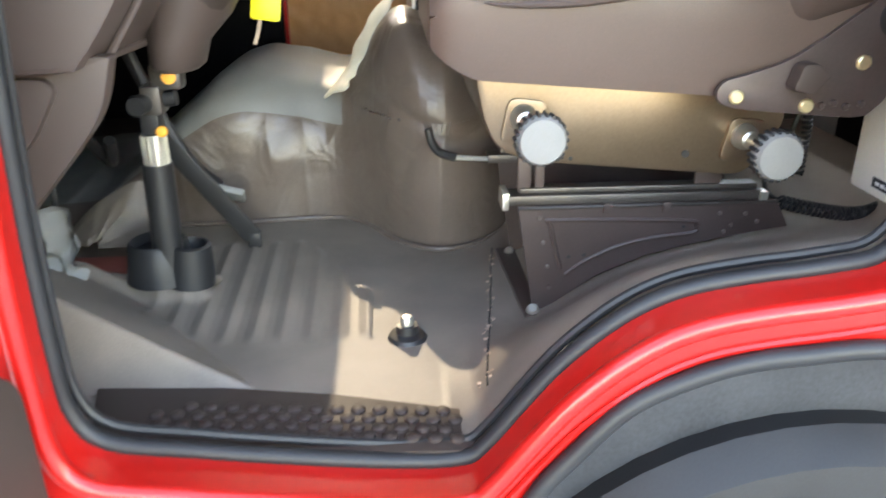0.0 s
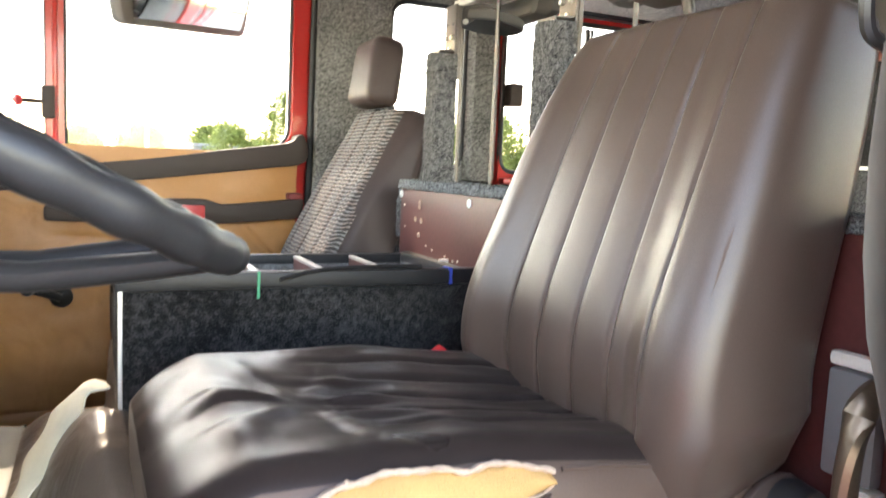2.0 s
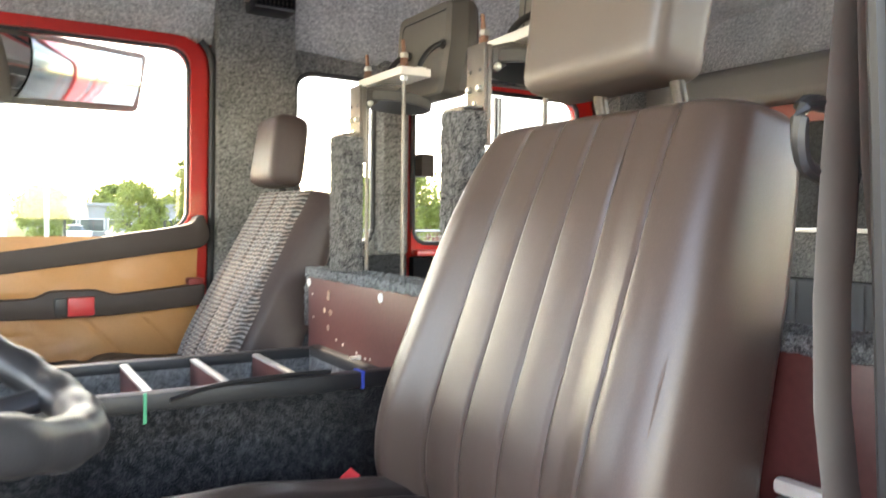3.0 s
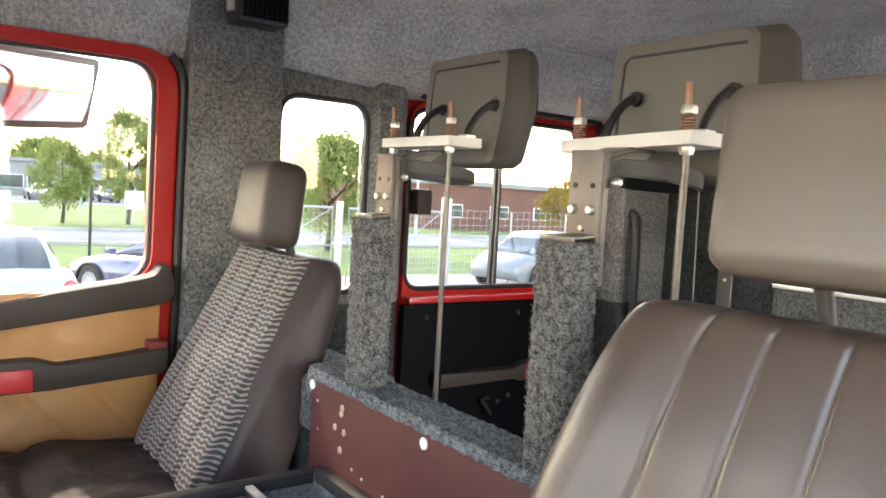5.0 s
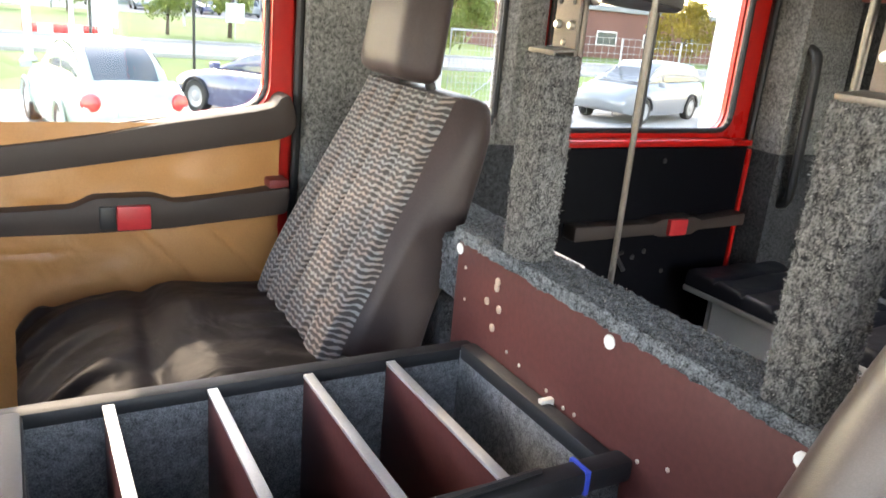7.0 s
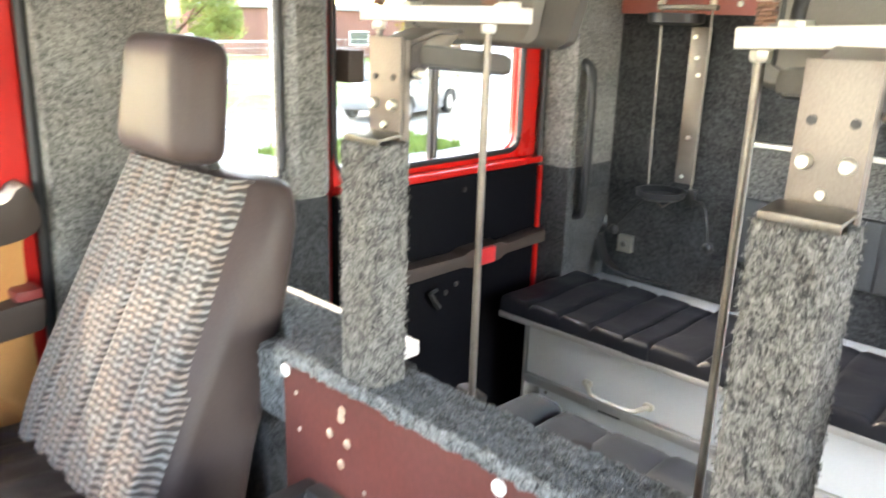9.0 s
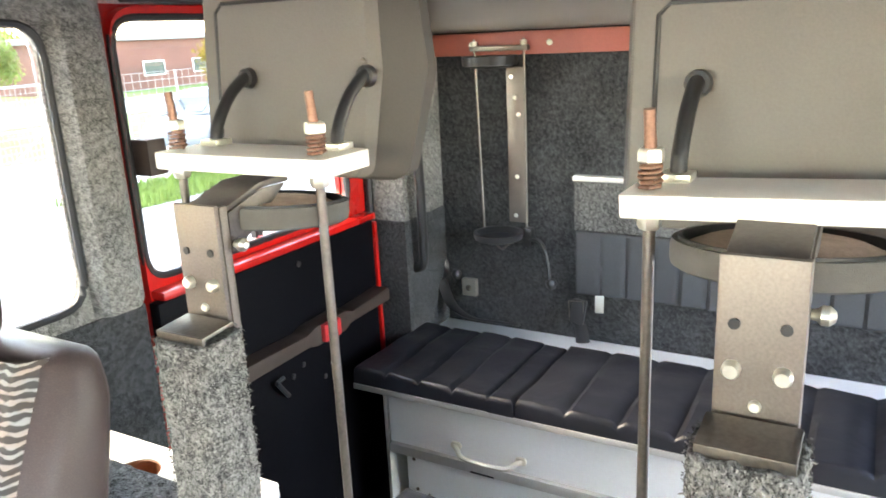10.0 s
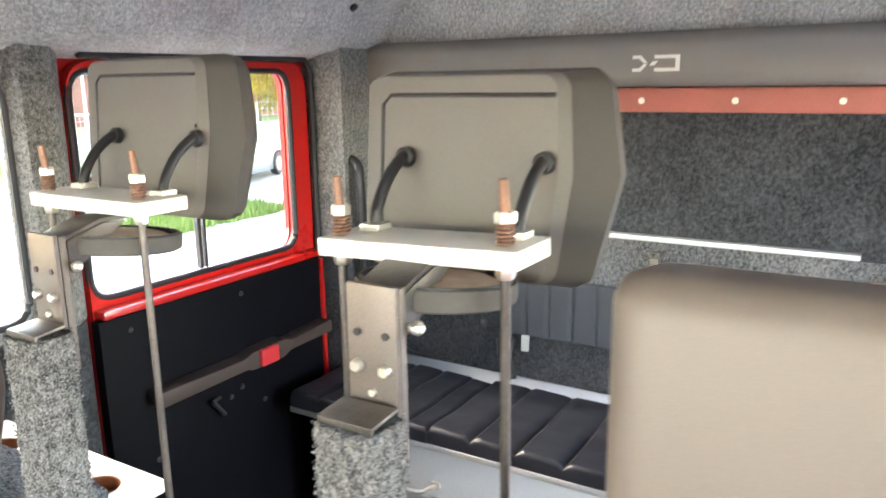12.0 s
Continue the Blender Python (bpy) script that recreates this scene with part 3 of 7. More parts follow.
# right side: outer skin, posts, linings
FW = rounded([(0.145, 0.742), (0.716, 0.822), (0.719, 1.296), (0.145, 1.296)], [0.02, 0.055, 0.06, 0.02])
QW = rounded([(-0.50, 0.70), (0.105, 0.737), (0.105, 1.293), (-0.30, 1.293)], [0.04, 0.02, 0.02, 0.08])
MW = rect(1.012, 1.262, 0.772, 1.268, 0.06)
RW = rect(1.400, 2.066, 0.775, 1.276, 0.055)
skin = part("wall_right", holed([(-1.0, -0.62), (2.42, -0.62), (2.42, 1.345), (-1.0, 1.345)], [FW, QW, rect(0.996, 1.278, 0.756, 1.284, 0.07), RW], "y", 2.868, 2.885), RED)
tagged(skin, "red painted cab side with window openings", "vehicle body", kind="structure")

lining = part("lining_right", holed([(0.985, 0.742), (1.372, 0.742), (1.372, 1.345), (0.985, 1.345)], [MW], "y", 2.835, 2.866), FELT_LIGHT)
tagged(lining, "light grey felt lining round the side window", "wall lining", kind="structure")
part("lower_lining", box(0.80, 1.374, 2.828, 2.866, -0.05, 0.742, 0.004), FELT_DARK, lining, "dark charcoal felt below the window line")
part("rear_lining", box(2.155, 2.40, 2.724, 2.866, 0.728, 1.36), FELT_LIGHT, lining)
part("rear_lower_lining", box(2.15, 2.40, 2.721, 2.866, -0.05, 0.728), FELT_DARK, lining, "dark charcoal felt below the window line")
pillar = part("pillar_right", joined(prism([(0.760, 0.10), (1.0, 0.10), (0.998, 0.75), (0.992, 1.50), (0.780, 1.50), (0.776, 0.75)], "y", 2.775, 2.866, 0.012)), FELT_LIGHT)
tagged(pillar, "door post lined with light grey felt", "pillar", kind="structure")
post_b = part("pillar_rear", prism([(1.262, 2.84), (1.280, 2.805), (1.342, 2.80), (1.378, 2.832), (1.378, 2.866), (1.262, 2.866)], "z", 0.745, 1.34, 0.008), FELT_LIGHT)
tagged(post_b, "rounded door post lined with light grey felt", "pillar", kind="structure")

# ceiling with its sloping sides
FRONT_COVE = [(2.862, 1.318), (2.835, 1.330), (2.800, 1.45), (2.74, 1.50), (2.66, 1.522), (2.45, 1.530)]
REAR_COVE = [(2.862, 1.300), (2.800, 1.318), (2.704, 1.346), (2.62, 1.464), (2.50, 1.508), (2.40, 1.524)]


def cove(x):
    """The section of the headlining: its far side closes in towards the rear."""
    k = ease(1.0, 1.45, x)
    far = [(a * (1 - k) + c * k, b * (1 - k) + d * k) for (a, b), (c, d) in zip(FRONT_COVE, REAR_COVE)]
    far = [(p.x, p.y) for p in smooth_line([(u, v, 0) for u, v in far], 3)]
    near = [(2.3, 1.527), (1.5, 1.524), (1.24, 1.512), (1.10, 1.475), (1.0, 1.40), (0.96, 1.318), (0.92, 1.318), (0.86, 1.58), (2.92, 1.58)]
    return [Vector((x, u, v)) for u, v in far + near]


ceiling = part("ceiling", loft([cove(x) for x in span(-0.98, 0.9, 4) + span(0.98, 1.5, 13) + [1.9, 2.42]]), FELT_CEIL, sharp=60)
tagged(ceiling, "grey felt headlining with rounded sides", "ceiling", kind="structure")
part("ceiling_strip", tube([(1.650, 2.612, 1.448), (2.030, 2.612, 1.448)], 0.007, 8), ALU, ceiling, "thin light trim strip")
part("ceiling_knob", lathe([(0.010, 0), (0.012, 0.008), (0, 0.014)], (2.105, 2.632, 1.438), (0, -0.7, -0.7), 14), BLACK, ceiling, "small black knob")

roof = part("roof", box(-1.03, 2.43, 0.86, 2.93, 1.582, 1.60, 0.006), RED)
tagged(roof, "red painted cab roof", "roof", kind="structure")

# rear wall
rear = part("wall_rear", box(2.372, 2.42, 0.95, 2.84, -0.08, 1.56), FELT_DARK)
tagged(rear, "rear wall of the crew cab in dark charcoal felt", "wall", kind="structure")
part("upper_lining", box(2.350, 2.370, 0.95, 2.82, 1.32, 1.54), FELT_CEIL, rear, "light grey felt above the padded header")


def window(name, poly, y0, label, gasket=RUBBER, r=0.011, pane=None):
    w = thing(name, (poly[0][0], y0, poly[0][1]), label, "window", kind="structure")
    g = part("pane", prism(poly, "y", 2.873, 2.877), GLASS, w)
    g.visible_shadow = False
    part("gasket", tube([(u, y0, v) for u, v in poly], r, 8, closed=True), gasket, w, "black rubber gasket")
    return w


window("window_1", FW, 2.838, "front door window with black rubber gasket", r=0.007)
window("window_2", QW, 2.838, "quarter window of the front door", r=0.006)
window("window_3", MW, 2.840, "small fixed side window with rounded corners", r=0.008)
w4 = window("window_4", RW, 2.844, "sliding rear door window with two panes", r=0.009)
part("divider", joined(box(1.722, 1.731, 2.858, 2.872, 0.78, 1.265), box(1.741, 1.747, 2.858, 2.872, 0.78, 1.265)), BLACK, w4, "slim dark sliding pane edges")
part("catch", box(1.405, 1.450, 2.795, 2.85, 0.985, 1.055, 0.006), TRIM, w4, "dark red-brown plastic window catch")
for nm, poly in (("window_5", mid_left), ("window_6", quarter_left)):
    wl = thing(nm, (poly[0][0], 0.93, poly[0][1]), "side window on the driver's side", "window", kind="structure")
    g = part("pane", prism(poly, "y", 0.93, 0.934), GLASS, wl)
    g.visible_shadow = False

# front right door
DOOR = rounded([(-0.62, -0.10), (0.730, -0.10), (0.756, 0.75), (0.762, 1.324), (-0.40, 1.324), (-0.62, 0.75)], [0.05, 0.05, 0.05, 0.09, 0.09, 0.05])
door = part("door_1", holed(DOOR, [FW, QW], "y", 2.815, 2.845), RED)
tagged(door, "closed red passenger door with tan vinyl card", "vehicle door", kind="structure")
part("door_gap_seal", tube([(u + 0.011, 2.806, v * 1.003) for u, v in DOOR[7:22]], 0.009, 8), RUBBER, door, "black rubber door seal")


def card_face(x, z):
    """The padded door card: puffed between sewn lines, with creases."""
    y = 2.787 - 0.016 * (1 - abs((x - 0.3) / 0.55) ** 4)
    y += 0.005 * noise.noise(Vector((x * 7, z * 11, 1))) + 0.002 * noise.noise(Vector((x * 24, z * 24, 4)))
    if x > 0.40 and z < 0.60:
        for k in ((x - 0.9 * (0.6 - z)) / 0.13,):
            y += 0.006 * math.exp(-((k % 1 - 0.5) / 0.05) ** 2) * ease(0.40, 0.46, x)
            y -= 0.003 * math.exp(-((k % 1 - 0.5) / 0.2) ** 2) * ease(0.40, 0.46, x)
    y += 0.006 * math.exp(-((z - 0.125 - 0.003 * math.sin(x * 9)) / 0.006) ** 2)
    y += 0.004 * math.exp(-((z - 0.57 - 0.01 * noise.noise(Vector((x * 5, 0, 0)))) / 0.006) ** 2) * ease(0.10, 0.16, x) * ease(0.36, 0.30, x)
    if z > 0.66:
        y += 0.006 * noise.noise(Vector((x * 16 + z * 9, z * 8, 9)))
    return (x, y, z)


card = part("door_card", sheet(card_face, span(-0.131, 0.724, 180), span(0.06, 0.80, 120)), TAN, door, "tan vinyl door card, creased and puffy")
rail_top = [(-0.45, 0.692), (0.0, 0.734), (0.324, 0.770), (0.51, 0.801), (0.65, 0.822), (0.705, 0.834), (0.722, 0.852), (0.742, 0.850), (0.744, 0.780), (0.62, 0.757), (0.323, 0.718), (0.0, 0.680), (-0.45, 0.640)]
part("front_edge", box(-0.146, -0.132, 2.772, 2.834, 0.04, 0.70, 0.004), RED, door, "red painted door edge")
part("sill_rail", prism([(p.x, p.y) for p in smooth_line([(a, b, 0) for a, b in rail_top], 4, True)], "y", 2.758, 2.822, 0.01), TRIM, door, "dark brown plastic rail under the window")
pull = part("armrest", joined(prism(rounded([(0.10, 0.612), (0.37, 0.606), (0.51, 0.608), (0.732, 0.625), (0.738, 0.680), (0.52, 0.658), (0.48, 0.672), (0.38, 0.672), (0.345, 0.655), (0.10, 0.652)], 0.012), "y", 2.735, 2.795, 0.008)), TRIM, door, "dark brown plastic pull bar")
part("latch_recess", box(0.388, 0.415, 2.729, 2.75, 0.615, 0.656, 0.003), BLACK, pull)
part("latch", box(0.416, 0.474, 2.726, 2.75, 0.612, 0.657, 0.004), RED_PLASTIC, pull, "red plastic door latch")
part("latch_end", box(0.695, 0.735, 2.74, 2.79, 0.676, 0.694, 0.006), RED_DULL, pull, "dull red lock knob")
wind = part("window_winder", joined(lathe([(0.029, 0), (0.027, 0.02), (0.015, 0.03), (0, 0.032)], (0.136, 2.785, 0.420), (0, -1, 0), 18),
                                    tube([(0.136, 2.745, 0.420), (0.10, 2.738, 0.436), (0.066, 2.735, 0.447)], 0.011, 8),
                                    lathe([(0.014, 0), (0.017, 0.02), (0.013, 0.04), (0, 0.042)], (0.064, 2.745, 0.447), (0, -1, 0), 14)), BLACK, door, "black window winder")
part("quarter_bar", box(0.119, 0.131, 2.81, 2.86, 0.73, 1.30, 0.004), RED, door)
part("quarter_catch", joined(tube([(0.10, 2.80, 0.90), (0.055, 2.78, 0.90)], 0.006, 8), box(0.095, 0.125, 2.79, 2.81, 0.86, 0.94, 0.006)), TRIM, door, "quarter window catch")
part("catch_knob", lathe([(0.012, 0), (0.015, 0.012), (0, 0.025)], (0.055, 2.785, 0.90), (-1, 0, 0), 14), RED_PLASTIC, door, "red ball knob")

# rear right door
RDOOR = rounded([(1.394, -0.12), (2.132, -0.12), (2.134, 0.75), (2.134, 1.296), (1.394, 1.296)], [0.04, 0.04, 0.0, 0.07, 0.07])
rdoor = part("door_2", holed(RDOOR, [RW], "y", 2.838, 2.862), RED)
tagged(rdoor, "closed red rear door with black lower panel", "vehicle door", kind="structure")
part("door_gap", tube([(2.142, 2.826, -0.1), (2.143, 2.826, 0.75), (2.143, 2.826, 1.27), (2.12, 2.826, 1.306), (2.06, 2.826, 1.309), (1.42, 2.826, 1.309)], 0.009, 8), RUBBER, rdoor, "black rubber door seal")
part("lower_panel", joined(box(1.384, 2.118, 2.806, 2.836, -0.08, 0.736, 0.005)), BLACK_PANEL, rdoor, "flat black lower panel")
part("sill_ledge", box(1.396, 2.13, 2.80, 2.84, 0.738, 0.757, 0.006), RED, rdoor, "glossy red window ledge")
part("edge_strip", box(2.120, 2.133, 2.80, 2.836, -0.08, 0.73, 0.004), RED, rdoor)
rpull = part("pull_bar", prism(rounded([(1.485, 0.505), (1.76, 0.508), (1.78, 0.500), (1.90, 0.500), (1.92, 0.512), (2.105, 0.515), (2.105, 0.552), (1.93, 0.540), (1.90, 0.552), (1.78, 0.550), (1.75, 0.540), (1.485, 0.545)], 0.008), "y", 2.755, 2.806, 0.006), TRIM, rdoor, "dark brown plastic pull bar")
part("latch", box(1.800, 1.865, 2.742, 2.76, 0.505, 0.55, 0.005), RED_PLASTIC, rpull, "red plastic door latch")
part("winder_stub", joined(tube([(1.70, 2.79, 0.40), (1.66, 2.785, 0.45)], 0.006, 8), tube([(1.66, 2.785, 0.45), (1.685, 2.785, 0.455)], 0.005, 8)), BLACK, rdoor)
for u, w in ((1.74, 0.43), (1.78, 0.445), (1.46, 0.70), (1.80, 0.70), (1.50, 0.36), (1.86, 0.38)):
    part("screw", bolt((u, 2.806, w), (0, -1, 0), 0.007, 0.004), BLACK, rdoor)
grab = thing("grab_handle", (2.20, 2.75, 0.60), "black rubber grab handle beside the rear door", "handle")
part("bar", tube(smooth_line([(2.195, 2.725, 0.585), (2.190, 2.695, 0.60), (2.185, 2.686, 0.66), (2.180, 2.686, 0.92), (2.182, 2.696, 1.0), (2.19, 2.728, 1.02)], 5), 0.013, 10, flat=1.2), BLACK, grab)

# loudspeaker on the door post
spk = thing("loudspeaker", (0.915, 2.77, 1.41), "small black box loudspeaker on the felt post", "loudspeaker")
part("case", box(0.848, 0.962, 2.69, 2.774, 1.392, 1.480, 0.008), BLACK, spk)
for i in range(9):
    part("grille_bar", box(0.856 + i * 0.0115, 0.862 + i * 0.0115, 2.683, 2.692, 1.400, 1.472, 0.001), BLACK_PANEL, spk)
for i in range(6):
    part("grille_rail", box(0.854, 0.956, 2.685, 2.690, 1.403 + i * 0.013, 1.406 + i * 0.013), BLACK_PANEL, spk)
part("bracket", joined(box(0.836, 0.848, 2.72, 2.745, 1.415, 1.455, 0.002), tube([(0.87, 2.74, 1.480), (0.89, 2.72, 1.503), (0.93, 2.70, 1.51)], 0.002, 6)), ALU, spk, "steel bracket and thin cable")


# ---- driver's seat ----
def seat_ring(center, side, out, w, d, r, grooves=(), depth=0.006, crown=0.0, bolster=0.0, n=130):
    """A cross-section of padding: a rounded rectangle whose front has sewn channels and raised flanks."""
    pts = []
    c, s, o = Vector(center), Vector(side), Vector(out)
    for i in range(n + 1):
        a = -1 + 2 * i / n
        u = a * (w / 2 - r)
        f = d / 2 + crown * (1 - a * a) + bolster * ease(0.62, 0.95, abs(a))
        for g in grooves:
            f -= depth * math.exp(-((u - g) / 0.0026) ** 2)
            f -= depth * 0.35 * math.exp(-((u - g) / 0.014) ** 2)
        pts.append(c + s * u + o * f)
    top = d / 2 + bolster
    for i in range(1, 8):
        t = math.pi / 2 * i / 8
        pts.append(c + s * (w / 2 - r + r * math.sin(t)) + o * (top - r + r * math.cos(t)))
    for i in range(1, 8):
        t = math.pi / 2 * i / 8
        pts.append(c + s * (w / 2 - r + r * math.cos(t)) + o * (-d / 2 + r - r * math.sin(t)))
    for i in range(9):
        pts.append(c + s * ((w / 2 - r) * (1 - 2 * i / 8)) - o * d / 2)
    for i in range(1, 8):
        t = math.pi / 2 * i / 8
        pts.append(c - s * (w / 2 - r + r * math.sin(t)) + o * (-d / 2 + r - r * math.cos(t)))
    for i in range(1, 8):
        t = math.pi / 2 * i / 8
        pts.append(c - s * (w / 2 - r + r * math.cos(t)) + o * (top - r + r * math.sin(t)))
    return pts


def backrest(y0, spine, width, depth, grooves, crown, bolster, shift=0.0, r=0.045):
    """Padding along a spine of (x, z) points, with tables of width and depth over its length."""
    line = smooth_line([(x, 0, z) for x, z in spine], 6)
    secs = []
    n = len(line)
    for i, p in enumerate(line):
        t = i / (n - 1)
        a, b = line[max(i - 1, 0)], line[min(i + 1, n - 1)]
        d = (b - a).normalized()
        out = Vector((-d.z, 0, d.x))
        w, q = along(width, t), along(depth, t)
        cap = min(1.0, math.sqrt(max(0.0, 1 - ((t - 0.93) / 0.07) ** 2))) if t > 0.93 else (min(1, math.sqrt(max(0, 1 - ((0.05 - t) / 0.05) ** 2)))) if t < 0.05 else 1
        cap = max(cap, 0.16)
        ww = w * (0.86 + 0.14 * cap)
        dd = q * (0.35 + 0.65 * cap)
        secs.append(seat_ring((p.x, y0 + shift * t, p.z), (0, -1, 0), out, ww, dd, min(r, dd * 0.48, ww * 0.4),
                              [g * ww / 0.40 for g in grooves], 0.0036, crown * cap, bolster * (1 - t) * cap))
    return loft(secs)


DY = 1.400
seat = thing("suspension_seat", (0.55, DY, 0.13), "brown vinyl driver's seat with pleats and torn cushion edge", "vehicle seat", "cab seats")
GROOVES = (-0.096, -0.034, 0.026, 0.080, 0.136)
spine = [(0.790, 0.452), (0.770, 0.52), (0.763, 0.60), (0.785, 0.70), (0.818, 0.82), (0.844, 0.912), (0.853, 0.956)]
part("backrest", backrest(DY - 0.002, spine, [(0, 0.330), (0.10, 0.430), (0.25, 0.476), (0.6, 0.436), (1, 0.366)], [(0, 0.145), (0.3, 0.160), (0.7, 0.142), (1, 0.115)], GROOVES, 0.004, 0.030, -0.043), LEATHER, seat)
# piping down the edge of the backrest
pipe = [(0.728, DY - 0.196, 0.488), (0.697, DY - 0.219, 0.54), (0.685, DY - 0.227, 0.61), (0.713, DY - 0.226, 0.715), (0.755, DY - 0.222, 0.82), (0.796, DY - 0.214, 0.90), (0.831, DY - 0.196, 0.948)]
part("piping", tube(smooth_line([(x - 0.003, y - 0.004, z) for x, y, z in pipe], 6), 0.0042, 8), LEATHER_LIT_SIDE, seat, "sewn piping along the edge")


def cushion_top(x, y, base):
    """The sagging seat cover: sewn pleats at the back, folds that fan out from the middle to the front."""
    u, v = x - 0.395, y - DY + 0.01
    z = base - 0.020 * ease(0.20, 0.0, abs(y - DY)) * ease(0.30, 0.45, x)
    for g in (-0.10, -0.045, 0.01, 0.065, 0.12):
        z -= 0.0045 * math.exp(-((y - DY - g) / 0.006) ** 2) * ease(0.40, 0.47, x)
    rad = math.hypot(u, v * 0.8)
    th = math.atan2(v, -u) + 0.25 * noise.noise(Vector((x * 14, y * 14, 5)))
    fan = max(0.0, math.sin(th * 6.5 + 0.6)) ** 1.5
    z += 0.009 * fan * ease(0.0, 0.05, rad) * ease(0.15, 0.07, rad) * (0.6 + 0.5 * noise.noise(Vector((x * 9, y * 9, 1)))) * ease(0.50, 0.40, x)
    z += 0.007 * max(0.0, math.sin(v * 105 + 9 * u)) * math.exp(-(u - 0.05) ** 2 / 0.002) * ease(0.12, 0.06, abs(v))
    z += 0.003 * noise.noise(Vector((x * 18, (y - DY) * 22, 3.3))) * ease(0.20, 0.12, abs(y - DY))
    return z


def cushion(y0, x0, x1, w, zt, zb, r, fn):
    secs = []
    for i in range(71):
        t = i / 70
        x = x0 + (x1 - x0) * t
        cap = math.sqrt(max(0.0, 1 - ((0.10 - t) / 0.10) ** 2)) if t < 0.10 else 1
        cap = max(cap, 0.25)
        top = along(zt, x)
        bot = along(zb, x)
        mid = (top + bot) / 2
        ht, hb = (top - mid) * (0.55 + 0.45 * cap), (bot - mid) * (0.6 + 0.4 * cap)
        ww = w * (0.90 + 0.10 * cap)
        ring = []
        for j in range(61):
            y = y0 - (ww / 2 - r) + (ww - 2 * r) * j / 60
            ring.append(Vector((x, y, fn(x, y, mid + ht))))
        for j in range(1, 8):
            q = math.pi / 2 * j / 8
            ring.append(Vector((x, y0 + ww / 2 - r + r * math.sin(q), fn(x, y0 + ww / 2 - r, mid + ht) - r + r * math.cos(q))))
        ring.append(Vector((x, y0 + ww / 2, mid)))
        ring.append(Vector((x, y0 + ww / 2 - 0.012, mid + hb)))
        for j in range(1, 8):
            ring.append(Vector((x, y0 + (ww / 2 - 0.02) * (1 - j / 4), mid + hb)))
        ring.append(Vector((x, y0 - ww / 2 + 0.012, mid + hb)))
        ring.append(Vector((x, y0 - ww / 2, mid)))
        for j in range(1, 8):
            q = math.pi / 2 * j / 8
            ring.append(Vector((x, y0 - ww / 2 + r - r * math.cos(q), fn(x, y0 - ww / 2 + r, mid + ht) - r + r * math.sin(q))))
        secs.append(ring)
    return loft(secs)


CUSH_TOP = [(0.22, 0.520), (0.31, 0.553), (0.5, 0.556), (0.8, 0.520)]
cush = part("cushion", cushion(DY, 0.240, 0.80, 0.425, CUSH_TOP, [(0.24, 0.415), (0.30, 0.392), (0.8, 0.352)], 0.05, cushion_top), LEATHER_LIT_SIDE, seat)
cush.data.materials.append(COVER)
RING = 86     # points round the cushion; the cover takes in the top and the upper part of both rounded edges
for i, f in enumerate(cush.data.polygons):
    j = i % RING
    if (i < 70 * RING and (j <= 64 or j >= RING - 4)) or (i >= 70 * RING and f.center.z > 0.487 and f.center.x < 0.4):
        f.material_index = 1
# torn edge with bare foam
def tear_mid(t):
    return 0.300 + 0.258 * t, 0.500 + 0.022 * t + 0.008 * math.sin(t * math.pi)


def tear_up(t):
    return 0.0225 * max(0.0, math.sin(math.pi * t ** 0.8)) ** 0.55 * (1 + 0.10 * math.sin(7 * t) - 0.22 * math.exp(-((t - 0.66) / 0.05) ** 2))


def tear_low(t):
    return -0.016 * max(0.0, math.sin(math.pi * t)) ** 0.4


def tear_face(t, s, out):
    """The torn opening in the side of the cushion: s from its lower to its upper edge."""
    x, z = tear_mid(t)
    h = tear_low(t) * (1 - s) + tear_up(t) * s
    up = z + h - (along(CUSH_TOP, x) - 0.05)
    skin = 0.2125 - (0.05 - math.sqrt(max(0.0, 0.0025 - min(max(up, 0.0), 0.048) ** 2)))
    return Vector((x, DY - skin - out + 0.006, z + h))


secs = []
for i in range(33):
    t = 0.01 + 0.98 * i / 32
    ring = [tear_face(t, s, 0.011 + 0.005 * math.sin(math.pi * s) + 0.0015 * math.sin(31 * t + 5 * s)) for s in span(0, 1, 8)]
    ring += [tear_face(t, s, -0.02) for s in span(1, 0, 8)]
    secs.append(ring)
part("foam", loft(secs), FOAM, cush, "bare yellow foam where the cover is torn")
rnd = random.Random(8)
for nm, s, thick in (("torn_edge", 1.0, 0.0046), ("torn_edge", 0.0, 0.0016)):
    pts = [tear_face(0.005 + 0.99 * i / 60, s, 0.011) + Vector((0, 0, (0.0025 if s else -0.001) + 0.0012 * math.sin(i * 0.55 + 0.8 * math.sin(i * 0.31)))) for i in range(61)]
    rim_e = part(nm, tube(pts, [thick * (0.65 + 0.5 * abs(math.sin(i * 0.83))) for i in range(61)], 6, flat=0.6), TORN, cush, "frayed pale edge of the torn cover")
    for k in range(4 if s == 0.0 else 1):
        p = pts[rnd.randrange(3, 58)]
        part("tuft", tube([p, p + Vector((0.003 * rnd.uniform(-1, 1), -0.003, 0.004 * (1 if s else -1))), p + Vector((0.003 * rnd.uniform(-1, 1), -0.003, 0.006 * (1 if s else -1)))], [0.0030, 0.0020, 0.0008], 5), TORN, rim_e)
fold = [tear_face(0.02 + 0.96 * i / 24, 0.0, 0.011) + Vector((0, -0.001, -0.007 - 0.007 * math.sin(math.pi * i / 24))) for i in range(25)]
